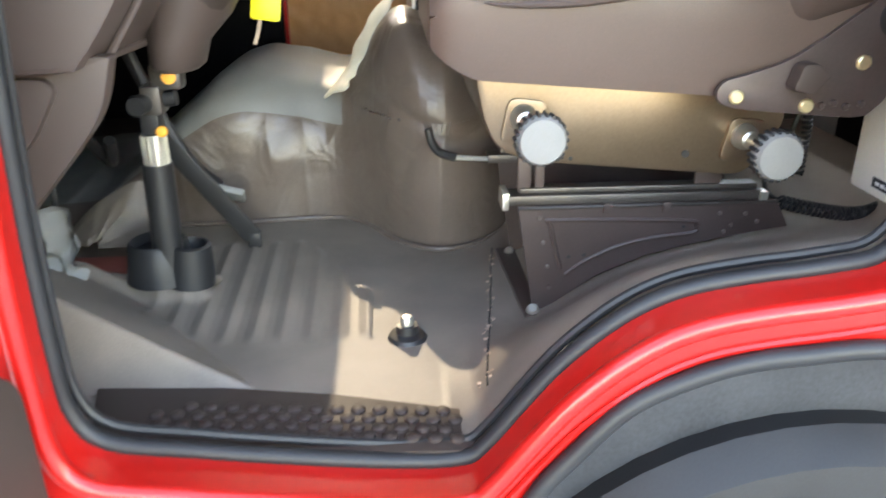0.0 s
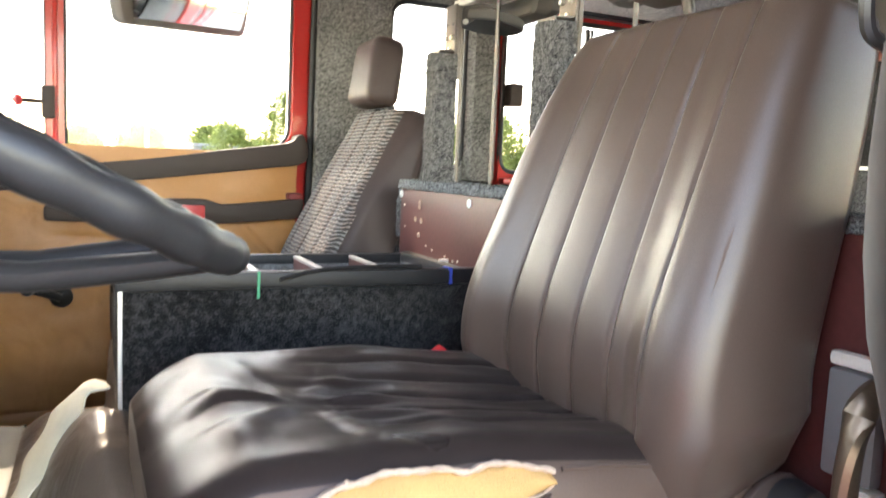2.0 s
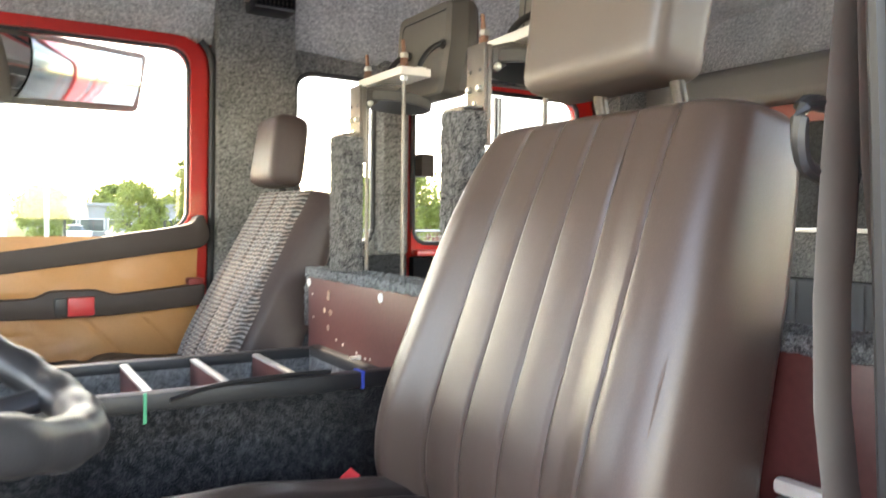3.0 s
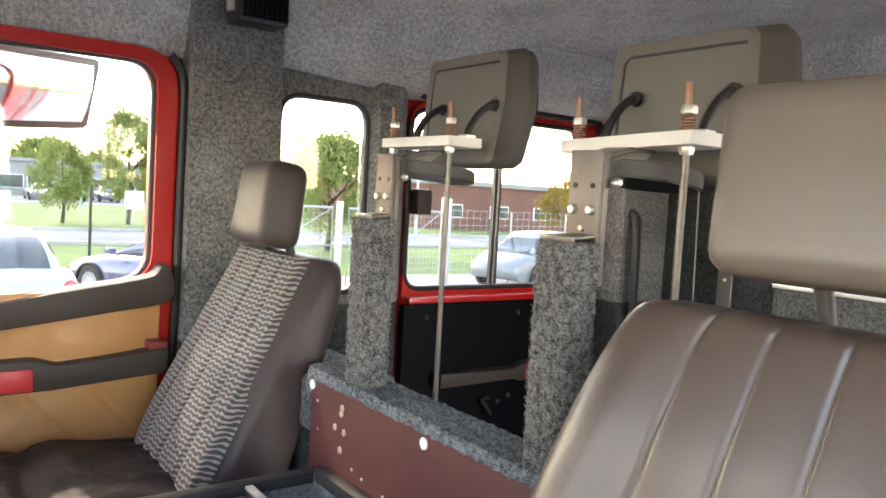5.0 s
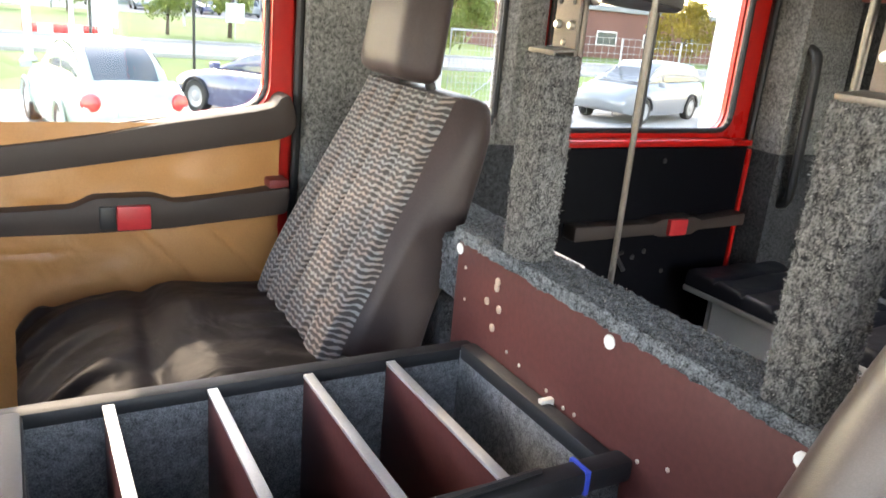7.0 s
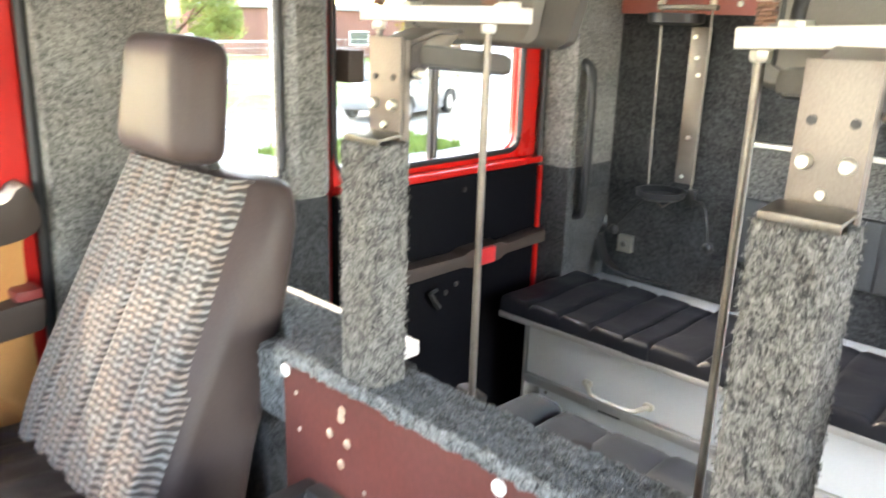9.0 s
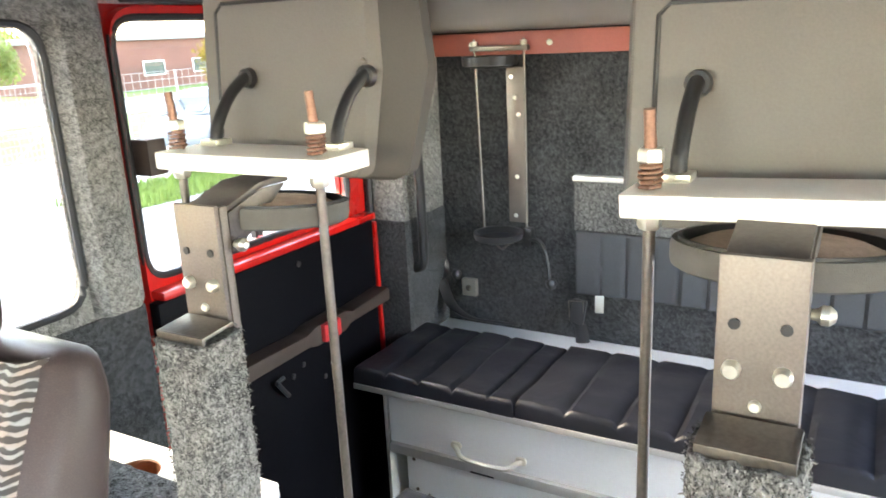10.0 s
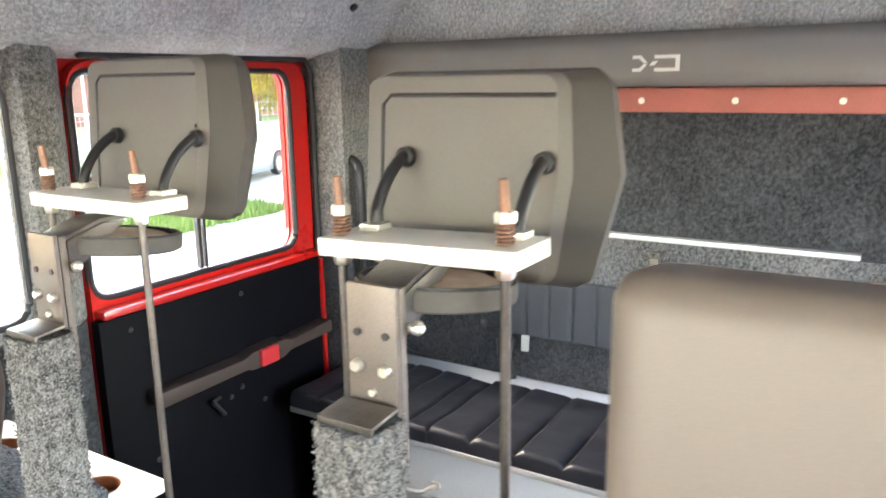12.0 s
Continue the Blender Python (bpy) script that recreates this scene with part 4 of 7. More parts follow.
part("loose_edge", tube(fold, [0.002 + 0.006 * math.sin(math.pi * i / 24) for i in range(25)], 8, flat=0.8), LEATHER, cush, "folded loose edge of the cover")
part("cover_seam", tube(smooth_line([(0.258, DY - 0.195, 0.492), (0.296, DY - 0.2125, 0.492), (0.316, DY - 0.2135, 0.498)], 5), 0.0022, 6), LEATHER_LIT_SIDE, cush)
part("cover_seam", tube(smooth_line([(0.568, DY - 0.206, 0.527), (0.64, DY - 0.203, 0.520), (0.71, DY - 0.20, 0.506)], 5), 0.002, 6), LEATHER_LIT_SIDE, cush)

# pan with adjusting knobs
pan = part("pan", prism(rounded([(0.304, 0.385), (0.320, 0.312), (0.340, 0.276), (0.385, 0.257), (0.70, 0.229), (0.735, 0.258), (0.758, 0.315), (0.75, 0.350), (0.6, 0.372)], 0.018), "y", 1.285, 1.60, 0.008), PAN, seat, "bronze-brown pressed seat pan")
for u, w in ((0.373, 0.325), (0.695, 0.291)):
    part("dish", prism(rounded([(u - 0.033, w - 0.036), (u + 0.036, w - 0.040), (u + 0.033, w + 0.022), (u - 0.02, w + 0.028)], 0.014), "y", 1.279, 1.288, 0.003), PAN, pan)
    part("boss", lathe([(0.019, 0), (0.019, 0.008), (0.015, 0.013), (0.013, 0.026), (0.009, 0.028), (0.009, 0.10), (0, 0.10)], (u, 1.281, w), (0, -1, 0), 20), ZINC, pan, "bright zinc spindle")
for u, w in ((0.382, 0.317), (0.701, 0.288)):
    kb = part("knob", joined(lathe([(0.024, 0), (0.031, 0.004), (0.033, 0.012), (0.033, 0.024), (0.029, 0.031), (0.0, 0.033)], (u, 1.205, w), (0, -1, 0), 30)), KNOB, pan, "grey round adjusting knob")
    for k in range(22):
        a = 2 * math.pi * k / 22
        part("knob_rib", box(u + 0.033 * math.cos(a) - 0.0025, u + 0.033 * math.cos(a) + 0.0025, 1.179, 1.202, w + 0.033 * math.sin(a) - 0.0025, w + 0.033 * math.sin(a) + 0.0025, 0.001, 1), RUBBER, kb)
for u, w, rr in ((0.614, 0.265, 0.006), (0.432, 0.264, 0.003), (0.445, 0.262, 0.003)):
    part("hole", lathe([(rr, 0), (rr, 0.002), (0, 0.002)], (u, 1.2855, w), (0, -1, 0), 12), BLACK, pan)
arm_poly = [(0.603, 0.372), (0.612, 0.390), (0.640, 0.398), (0.70, 0.420), (0.775, 0.474), (0.800, 0.492), (0.835, 0.492), (0.852, 0.465), (0.842, 0.39), (0.815, 0.350), (0.79, 0.340), (0.71, 0.346), (0.622, 0.356)]
arm = part("recliner_plate", prism([(p.x, p.y) for p in smooth_line([(a, b, 0) for a, b in arm_poly], 3, True)], "y", 1.178, 1.187, 0.003), BRACKET, seat, "dark painted recliner side plate")
for u, w in ((0.628, 0.370), (0.722, 0.357), (0.787, 0.411)):
    part("bolt", bolt((u, 1.178, w), (0, -1, 0), 0.0095, 0.006), BRASS, arm, "yellow zinc-plated bolt")
for u, w in ((0.742, 0.357), (0.775, 0.355), (0.795, 0.358), (0.758, 0.36)):
    part("rivet", bolt((u, 1.178, w), (0, -1, 0), 0.005, 0.004), BRACKET, arm)
part("release_lever", prism(rounded([(0.688, 0.382), (0.715, 0.376), (0.736, 0.400), (0.715, 0.415), (0.697, 0.414)], 0.006), "y", 1.150, 1.176, 0.004), TRIM, arm, "dark plastic release lever")
part("recliner_knob", joined(lathe([(0.024, 0), (0.027, 0.010), (0.024, 0.036), (0, 0.040)], (0.822, 1.18, 0.466), (0, -1, 0), 24)), BLACK, arm, "black round recliner knob")
# slide rails and floor bracket
part("slide_rail", joined(box(0.353, 0.742, 1.287, 1.327, 0.190, 0.205, 0.003), box(0.375, 0.735, 1.295, 1.32, 0.206, 0.214, 0.002)), DARK_STEEL, seat, "bare steel slide rail")
part("slide_rail", joined(box(0.353, 0.742, 1.505, 1.545, 0.190, 0.205, 0.003), box(0.375, 0.735, 1.51, 1.54, 0.206, 0.214, 0.002)), DARK_STEEL, seat, "bare steel slide rail")
for q in ((0.372, 0.392, 1.300, 1.306, 0.206, 0.27), (0.398, 0.412, 1.300, 1.306, 0.206, 0.27), (0.64, 0.68, 1.300, 1.306, 0.206, 0.25), (0.402, 0.70, 1.50, 1.507, 0.206, 0.27)):
    part("riser", box(*q, 0.002), BRACKET, seat)
brk_poly = [(0.372, 0.189), (0.766, 0.189), (0.789, 0.146), (0.72, 0.136), (0.65, 0.123), (0.57, 0.104), (0.50, 0.074), (0.450, 0.040), (0.420, 0.018), (0.400, 0.018)]
for k, y in enumerate((1.288, 1.525)):
    base = part("floor_bracket", prism(brk_poly, "y", y, y + 0.004), BRACKET, seat, "dark painted pressed floor bracket")
    if k == 0:
        part("bead", tube(smooth_line([(0.449, y - 0.001, 0.076), (0.475, y - 0.001, 0.096), (0.525, y - 0.001, 0.120), (0.58, y - 0.001, 0.133), (0.643, y - 0.001, 0.140), (0.646, y - 0.001, 0.152), (0.625, y - 0.001, 0.160), (0.43, y - 0.001, 0.166), (0.422, y - 0.001, 0.158), (0.44, y - 0.001, 0.086)], 3), 0.0035, 6), BRACKET, base, "pressed bead")
        part("flange", prism([(0.374, 1.54), (0.410, 1.54), (0.416, 1.272), (0.386, 1.268)], "z", 0.008, 0.016, 0.002), BRACKET, base, "foot flange screwed to the floor")
        part("top_edge", tube([(0.372, y - 0.002, 0.186), (0.766, y - 0.002, 0.187)], 0.0028, 6), DARK_STEEL, base, "worn bright edge")
        for u, w in ((0.452, 0.106), (0.476, 0.108), (0.626, 0.150)):
            part("hole", lathe([(0.003, 0), (0.003, 0.001), (0, 0.001)], (u, y - 0.0008, w), (0, -1, 0), 8), BLACK, base)
        for u, w in ((0.405, 0.17), (0.412, 0.13), (0.420, 0.09), (0.425, 0.055), (0.68, 0.17), (0.70, 0.15), (0.72, 0.168), (0.74, 0.155), (0.69, 0.14)):
            part("rivet", bolt((u, y, w), (0, -1, 0), 0.0035, 0.002), BRUSHED, base)
        for u in (0.50, 0.59):
            part("clip", box(u, u + 0.012, y - 0.006, y, 0.176, 0.192, 0.002), BRACKET, base)
        part("foot_bolt", bolt((0.400, 1.284, 0.016), (-0.1, -0.5, 0.8), 0.010, 0.010), ZINC, base)
        part("foot_bolt", bolt((0.397, 1.519, 0.016), (-0.1, -0.5, 0.8), 0.008, 0.008), ZINC, base)
        part("rail_clip", box(0.348, 0.358, 1.284, 1.330, 0.184, 0.210, 0.002), ZINC, base, "bright rail end clip")
        part("rail_clip", box(0.737, 0.749, 1.282, 1.300, 0.190, 0.204, 0.002), ZINC, base, "bright rail end clip")
part("slide_lever", joined(tube(smooth_line([(0.251, 1.53, 0.248), (0.258, 1.53, 0.222), (0.272, 1.53, 0.204), (0.300, 1.525, 0.197)], 4), [0.0075] * 13, 8)), BLACK, seat, "black rubber lever grip")
part("lever_rod", tube([(0.298, 1.525, 0.197), (0.40, 1.51, 0.194)], 0.0045, 8), ZINC, seat)


def headrest_shape(c, w, h, d, yaw=0.0, tilt=12.0, r=0.03, top=1.0):
    bm = bmesh.new()
    bmesh.ops.create_cube(bm, size=1)
    for v in bm.verts:
        k = top if v.co.z > 0 else 0.94
        v.co = Vector((v.co.x * d, v.co.y * w * k, v.co.z * h))
    bevel(bm, r, 5)
    return turned(bm, pose(*c, 0, tilt, yaw))


hr = part("headrest", headrest_shape((0.824, 1.352, 1.066), 0.218, 0.156, 0.084, 0, 8, 0.026), HEAD_VINYL, seat, "brown vinyl headrest, worn smooth")
for dy in (-0.055, 0.055):
    part("headrest_stem", tube([(0.846, 1.322 + dy, 0.93), (0.822, 1.326 + dy, 1.03)], 0.0075, 10), DARK_STEEL, seat, "steel stem")
part("buckle_tab", turned(box(-0.010, 0.010, -0.010, 0.010, -0.010, 0.010, 0.003), pose(0.640, 1.608, 0.521, 20, -30, 10)), RED_PLASTIC, seat, "red belt buckle button")

# ---- passenger seat ----
PY = 2.475
pseat = thing("passenger_seat", (0.50, PY, 0.0), "passenger seat with patterned cloth back and black cushion cover", "vehicle seat", "cab seats")
pspine = [(0.737, 0.50), (0.766, 0.58), (0.810, 0.68), (0.856, 0.78), (0.892, 0.86), (0.902, 0.912)]
pback = part("backrest", backrest(PY, pspine, [(0, 0.395), (0.4, 0.40), (0.8, 0.375), (1, 0.34)], [(0, 0.165), (0.4, 0.136), (0.8, 0.090), (1, 0.062)], (), 0.0, 0.0, 0.03), DARK_VINYL, pseat, "brown vinyl shell of the backrest")
line = smooth_line([(0.650, 0, 0.498), (0.676, 0, 0.56), (0.730, 0, 0.66), (0.782, 0, 0.75), (0.832, 0, 0.84), (0.869, 0, 0.912)], 6)
face = sheet(lambda i, a: (line[int(i)].x - 0.015 - 0.010 * (1 - a * a) + 0.006 * math.exp(-((a - 0.0) / 0.03) ** 2) + 0.006 * math.exp(-((abs(a) - 0.55) / 0.03) ** 2) + 0.024 * ease(0.86, 1.0, abs(a)) ** 2,
                           PY - 0.010 + 0.026 * i / 30 + a * (0.194 - 0.018 * ease(18, 30, i) - (0.010 + 0.021 * ease(4, 30, i) if a < 0 else 0.016 * ease(10, 0, i))), line[int(i)].z), range(len(line)), span(-1, 1, 60))
part("cloth_front", face, CLOTH, pback, "patterned cloth front with pale wavy rows")
part("headrest", headrest_shape((0.850, 2.500, 1.006), 0.206, 0.166, 0.082, 0, 8, 0.034, 0.82), DARK_VINYL, pseat, "dark brown vinyl headrest")
for dy in (-0.05, 0.05):
    part("headrest_stem", tube([(0.890, 2.498 + dy, 0.88), (0.866, 2.502 + dy, 0.95)], 0.009, 10), BLACK, pseat)


def loose_top(x, y, base):
    """A loose cover: smooth in the middle, folds gathering at the back and along the front edge."""
    z = base + 0.020 * (1 - ((y - PY) / 0.24) ** 2)
    z += 0.010 * noise.noise(Vector((x * 9, y * 7, 7)))
    back = ease(0.50, 0.66, x)
    z += 0.005 * back * max(0.0, math.sin((y - PY) * 95 + 26 * x + 2.5 * noise.noise(Vector((x * 6, y * 6, 3))))) ** 1.3
    front = ease(0.42, 0.30, x)
    z += 0.015 * front * max(0.0, math.sin((y - PY) * 55 - 34 * x + 3 * noise.noise(Vector((x * 7, y * 5, 8))))) ** 1.5
    z -= 0.010 * math.exp(-((x - 0.43 - 0.08 * (y - PY)) / 0.018) ** 2)
    return z


part("cushion", cushion(PY, 0.245, 0.74, 0.47, [(0.24, 0.468), (0.36, 0.505), (0.5, 0.520), (0.74, 0.503)], [(0.24, 0.34), (0.74, 0.34)], 0.05, loose_top), BLACK_LEATHER, pseat, "loose black leather cover, wrinkled")
part("base", box(0.30, 0.72, 2.29, 2.66, 0.0, 0.36, 0.02), TRIM, pseat)


# ---- engine tunnel, dashboard, steering ----
T_BASE = [(-0.9, 1.72), (-0.35, 1.735), (-0.11, 1.752), (0.0, 1.764), (0.085, 1.762), (0.137, 1.712), (0.194, 1.624), (0.269, 1.574), (0.347, 1.602), (0.40, 1.658), (0.45, 1.722), (0.9, 1.75)]
T_TOP = [(-0.9, 0.02), (-0.40, 0.08), (-0.27, 0.20), (-0.17, 0.285), (-0.11, 0.306), (0.02, 0.285), (0.088, 0.272), (0.110, 0.290), (0.138, 0.338), (0.172, 0.398), (0.205, 0.426), (0.230, 0.424), (0.255, 0.398), (0.31, 0.396), (0.9, 0.396)]


def tunnel(x, s):
    """The vinyl-covered engine cover: s runs from the driver's floor over the top to the far side."""
    yb = sum(along(T_BASE, x + d) * w for d, w in ((-0.044, 1), (-0.03, 2), (-0.015, 3), (0, 4), (0.015, 3), (0.03, 2), (0.044, 1))) / 16
    zt = sum(along(T_TOP, x + d) * w for d, w in ((-0.02, 1), (-0.01, 2), (0, 2), (0.01, 2), (0.02, 1))) / 8
    ww = 2.34 - yb
    a = math.pi * s
    e = 0.42 - 0.25 * ease(0.10, 0.19, x) * ease(0.36, 0.28, x)
    c, q = math.cos(a), math.sin(a)
    y = (yb + 2.34) / 2 - ww / 2 * math.copysign(abs(c) ** e, c) if abs(c) > 1e-6 else (yb + 2.34) / 2
    z = zt * abs(q) ** (0.36 + 0.16 * ease(0.25, 0.35, x)) if q > 1e-6 else 0.0
    raised = ease(0.09, 0.16, x)
    if z > 0.25:
        z -= raised * (0.036 * ease(1.82, 1.60, y) - 0.006) + raised * (zt - 0.285) * ease(1.93, 2.0, y) * ease(0.236, 0.225, x)
    k = noise.noise(Vector((x * 7, y * 6, z * 8))) * 0.008 + noise.noise(Vector((x * 17, y * 15, z * 12))) * 0.0032
    k += 0.003 * abs(noise.noise(Vector((x * 13 + 4 * z, z * 6, 1.7)))) * ease(0.0, 0.12, z)
    k += 0.0042 * (1 - abs(noise.noise(Vector((x * 12 - 3 * z, z * 4 + 3 * x, 2.3))))) ** 6 * ease(0.0, 0.06, z)
    fold = 0.255 + 0.03 * math.sin(x * 14)
    k -= 0.006 * math.exp(-((z - fold) / 0.011) ** 2) * ease(0.12, 0.20, x)
    k -= 0.004 * math.exp(-(((x - 0.195) - 0.5 * (z - 0.06) ** 2 * 4) / 0.008) ** 2) * ease(0.02, 0.06, z) * ease(0.25, 0.2, z)
    return (x, y - k * (c > 0), z + k * q - 0.004)


hump = part("engine_tunnel", sheet(tunnel, span(-0.92, -0.25, 40)[:-1] + span(-0.25, 0.45, 210) + span(0.46, 0.80, 30), span(0, 0.6, 110) + span(0.61, 1, 24)), TUNNEL_MAT, sharp=80)
tagged(hump, "engine cover in creased taupe vinyl, raised towards the seats", "engine cover", kind="structure")


def tunnel_top(x, v):
    s0 = 0.155 - 0.022 * ease(-0.05, 0.12, x)
    p = tunnel(x, s0 + (0.9 - s0) * v)
    return (p[0], p[1] - 0.003 * (v < 0.3), p[2] + 0.004)


part("top_mat", sheet(tunnel_top, span(-0.92, 0.088, 110), span(0, 1, 40)), TUNNEL_TOP, hump, "smooth grey mat over the front of the cover", sharp=80)
part("base_bead", tube(smooth_line([(x, along(T_BASE, x) - 0.006, 0.004) for x in (-0.30, -0.11, 0.06, 0.10, 0.137, 0.194, 0.269, 0.347, 0.40, 0.45)], 5), 0.005, 8), TUNNEL_MAT, hump)
part("side_seam", tube(smooth_line([(0.112, 1.735, 0.05), (0.115, 1.752, 0.14), (0.120, 1.79, 0.23), (0.132, 1.85, 0.30)], 5), 0.0025, 6), TUNNEL_MAT, hump)

# ribbon along the cover's edge; the sun on it is put into its pale colour
hem = smooth_line([(0.074, 1.770, 0.262), (0.090, 1.792, 0.282), (0.108, 1.808, 0.302), (0.134, 1.828, 0.350), (0.162, 1.850, 0.400), (0.190, 1.872, 0.432), (0.214, 1.885, 0.438)], 6)
rings = []
for i, p in enumerate(hem):
    along_hem = (hem[min(i + 1, len(hem) - 1)] - hem[max(i - 1, 0)]).normalized()
    face = Vector((-0.722, -0.295, 0.624))
    across = face.cross(along_hem).normalized()
    w = 0.030 + 0.007 * math.sin(i * 0.8) + 0.006 * math.sin(i * 0.33 + 1)
    up = across.cross(along_hem).normalized()
    up = up if up.z > 0 else -up
    a, b, mid = p - across * w, p + across * w, p + up * 0.006
    rings.append([a, (a + mid) / 2 + up * 0.003, mid, (b + mid) / 2 + up * 0.003, b, b - up * 0.003, mid - up * 0.003, a - up * 0.003])
part("hem", loft(rings), SUNLIT_HEM, hump, "turned-up hem of the vinyl, coloured pale for the sun on it")
fb = thing("floor_bolt", (0.203, 1.244, 0.0), "black floor bolt with a zinc head in the mat", "bolt")
part("collar", lathe([(0.030, 0), (0.027, 0.006), (0.017, 0.010), (0.016, 0.022), (0, 0.024)], (0.203, 1.244, 0.0), (0, 0, 1), 20), BLACK, fb)
part("head", lathe([(0.010, 0), (0.010, 0.010), (0.007, 0.014), (0, 0.015)], (0.203, 1.244, 0.022), (0, 0, 1), 14), ZINC, fb)

dash_poly = [(-0.95, 0.44), (-0.32, 0.40), (-0.18, 0.44), (-0.125, 0.52), (-0.09, 0.60), (-0.04, 0.66), (-0.045, 0.705), (-0.10, 0.735), (-0.60, 0.80), (-0.95, 0.80)]
dash = part("dashboard", prism([(p.x, p.y) for p in smooth_line([(a, b, 0) for a, b in dash_poly], 3, True)], "y", 1.56, 2.78, 0.012), DASH)
tagged(dash, "brown plastic dashboard across the cab", "dashboard", kind="structure")
low = [(-0.95, 0.41), (-0.36, 0.418), (-0.182, 0.424), (-0.157, 0.432), (-0.112, 0.49), (-0.07, 0.56), (-0.04, 0.62), (-0.04, 0.70), (-0.12, 0.77), (-0.95, 0.80)]
part("lower_dash", prism([(p.x, p.y) for p in smooth_line([(a, b, 0) for a, b in low], 3, True)], "y", 1.12, 1.56, 0.014), DASH, dash)
part("dash_crease", tube([(-0.150, 1.20, 0.428), (-0.108, 1.20, 0.488), (-0.066, 1.20, 0.56)], 0.005, 8), DASH, dash)
part("dash_edge", tube([(-0.36, 1.125, 0.422), (-0.182, 1.125, 0.428), (-0.162, 1.21, 0.426), (-0.162, 1.40, 0.420)], 0.006, 8), DASH, dash)
kick = part("kick_panel", prism(rounded([(-0.95, 0.20), (-0.31, 0.19), (-0.245, 0.262), (-0.19, 0.322), (-0.150, 0.372), (-0.132, 0.436), (-0.95, 0.44)], [0.02, 0.02, 0.03, 0.03, 0.03, 0.004, 0]), "y", 1.15, 1.18, 0.008), DASH)
tagged(kick, "brown plastic kick panel beside the footwell", "panel", kind="structure")
part("kick_fold", prism(rounded([(-0.37, 0.24), (-0.235, 0.335), (-0.195, 0.40), (-0.205, 0.414), (-0.37, 0.414)], 0.02), "y", 1.135, 1.152, 0.006), DASH, kick)
# near-black sheets: the footwell's deep shade is put into their colour
part("footwell_side_shade", box(-0.94, -0.150, 2.775, 2.82, -0.02, 0.655, 0.006), BLACK_PANEL, kick, "near-black sheet for the shade at the side of the passenger footwell")
shield = part("footwell_front_shade", box(-0.93, -0.80, 1.0, 2.8, -0.02, 0.5), BLACK_PANEL)
tagged(shield, "near-black sheet for the deep shade at the front of the footwell", "bulkhead", kind="structure")
part("red_floor_patch", box(-0.43, -0.285, 1.485, 1.555, 0.0, 0.016, 0.004), RED_STRIP, floor, "bare red painted floor by the pedals")

sw = thing("steering_wheel", (-0.19, 1.42, 0.03), "black steering wheel on a bare jointed column", "steering wheel")
WC, WR = Vector((0.109, 1.350, 0.805)), 0.225
M = Matrix.Translation(WC) @ Matrix.Rotation(radians(28), 4, "Y")
rim = [M @ Vector((WR * math.cos(2 * math.pi * i / 144), WR * math.sin(2 * math.pi * i / 144), 0)) for i in range(144)]
part("rim", tube(rim, [0.0150 + 0.0024 * (0.5 + 0.5 * math.sin(i * 2 * math.pi / 6)) for i in range(144)], 14, closed=True), BLACK, sw, "black ribbed plastic rim")
for a in (20, -20, 160, 200):
    ca, sa = math.cos(radians(a)), math.sin(radians(a))
    part("spoke", tube([M @ Vector((WR * 0.98 * ca, WR * 0.98 * sa, -0.006)), M @ Vector((WR * 0.82 * ca, WR * 0.76 * sa, -0.032)), M @ Vector((WR * 0.48 * ca, WR * 0.5 * sa, -0.082)), M @ Vector((0.03 * ca, 0.06 * sa, -0.120))], [0.012, 0.014, 0.015, 0.018], 10, flat=0.8), BLACK, sw, "broad black spoke")
part("hub", turned(lathe([(0.05, -0.170), (0.066, -0.145), (0.066, -0.118), (0.05, -0.104), (0, -0.100)], (0, 0, 0), (0, 0, 1), 28), M), BLACK, sw)
part("upper_column", tube([M @ Vector((0, 0, -0.155)), (-0.01, 1.375, 0.61), (-0.09, 1.40, 0.50)], [0.05, 0.062, 0.06], 18), TRIM, sw, "dark plastic column top")
SHROUD = ((-0.128, 0.384, 0.022, 0.036), (-0.130, 0.376, 0.032, 0.050), (-0.128, 0.384, 0.040, 0.060), (-0.122, 0.417, 0.044, 0.068), (-0.102, 0.454, 0.060, 0.078), (-0.092, 0.486, 0.068, 0.086),
          (-0.078, 0.522, 0.078, 0.094), (-0.068, 0.562, 0.084, 0.098), (-0.066, 0.602, 0.084, 0.096), (-0.074, 0.622, 0.060, 0.08))
part("shroud", loft([[Vector((cx + rx * math.cos(2 * math.pi * j / 28), 1.425 + ry * math.sin(2 * math.pi * j / 28), cz)) for j in range(28)] for cx, cz, rx, ry in SHROUD]), DASH, sw, "brown plastic lower shroud")
part("shroud_back", box(-0.02, 0.052, 1.41, 1.465, 0.50, 0.632, 0.012), DASH, sw, "brown plastic rear of the shroud")
part("connector", turned(box(-0.020, 0.020, -0.010, 0.010, -0.014, 0.014, 0.004), pose(0.076, 1.45, 0.655, 0, 12, 10)), WHITE, sw, "white cable connector")
part("loose_tag", prism([(0.092, 0.655), (0.099, 0.651), (0.060, 0.570), (0.052, 0.577), (0.062, 0.618)], "y", 1.448, 1.452), DASH, sw, "brown edge of a loose strip")
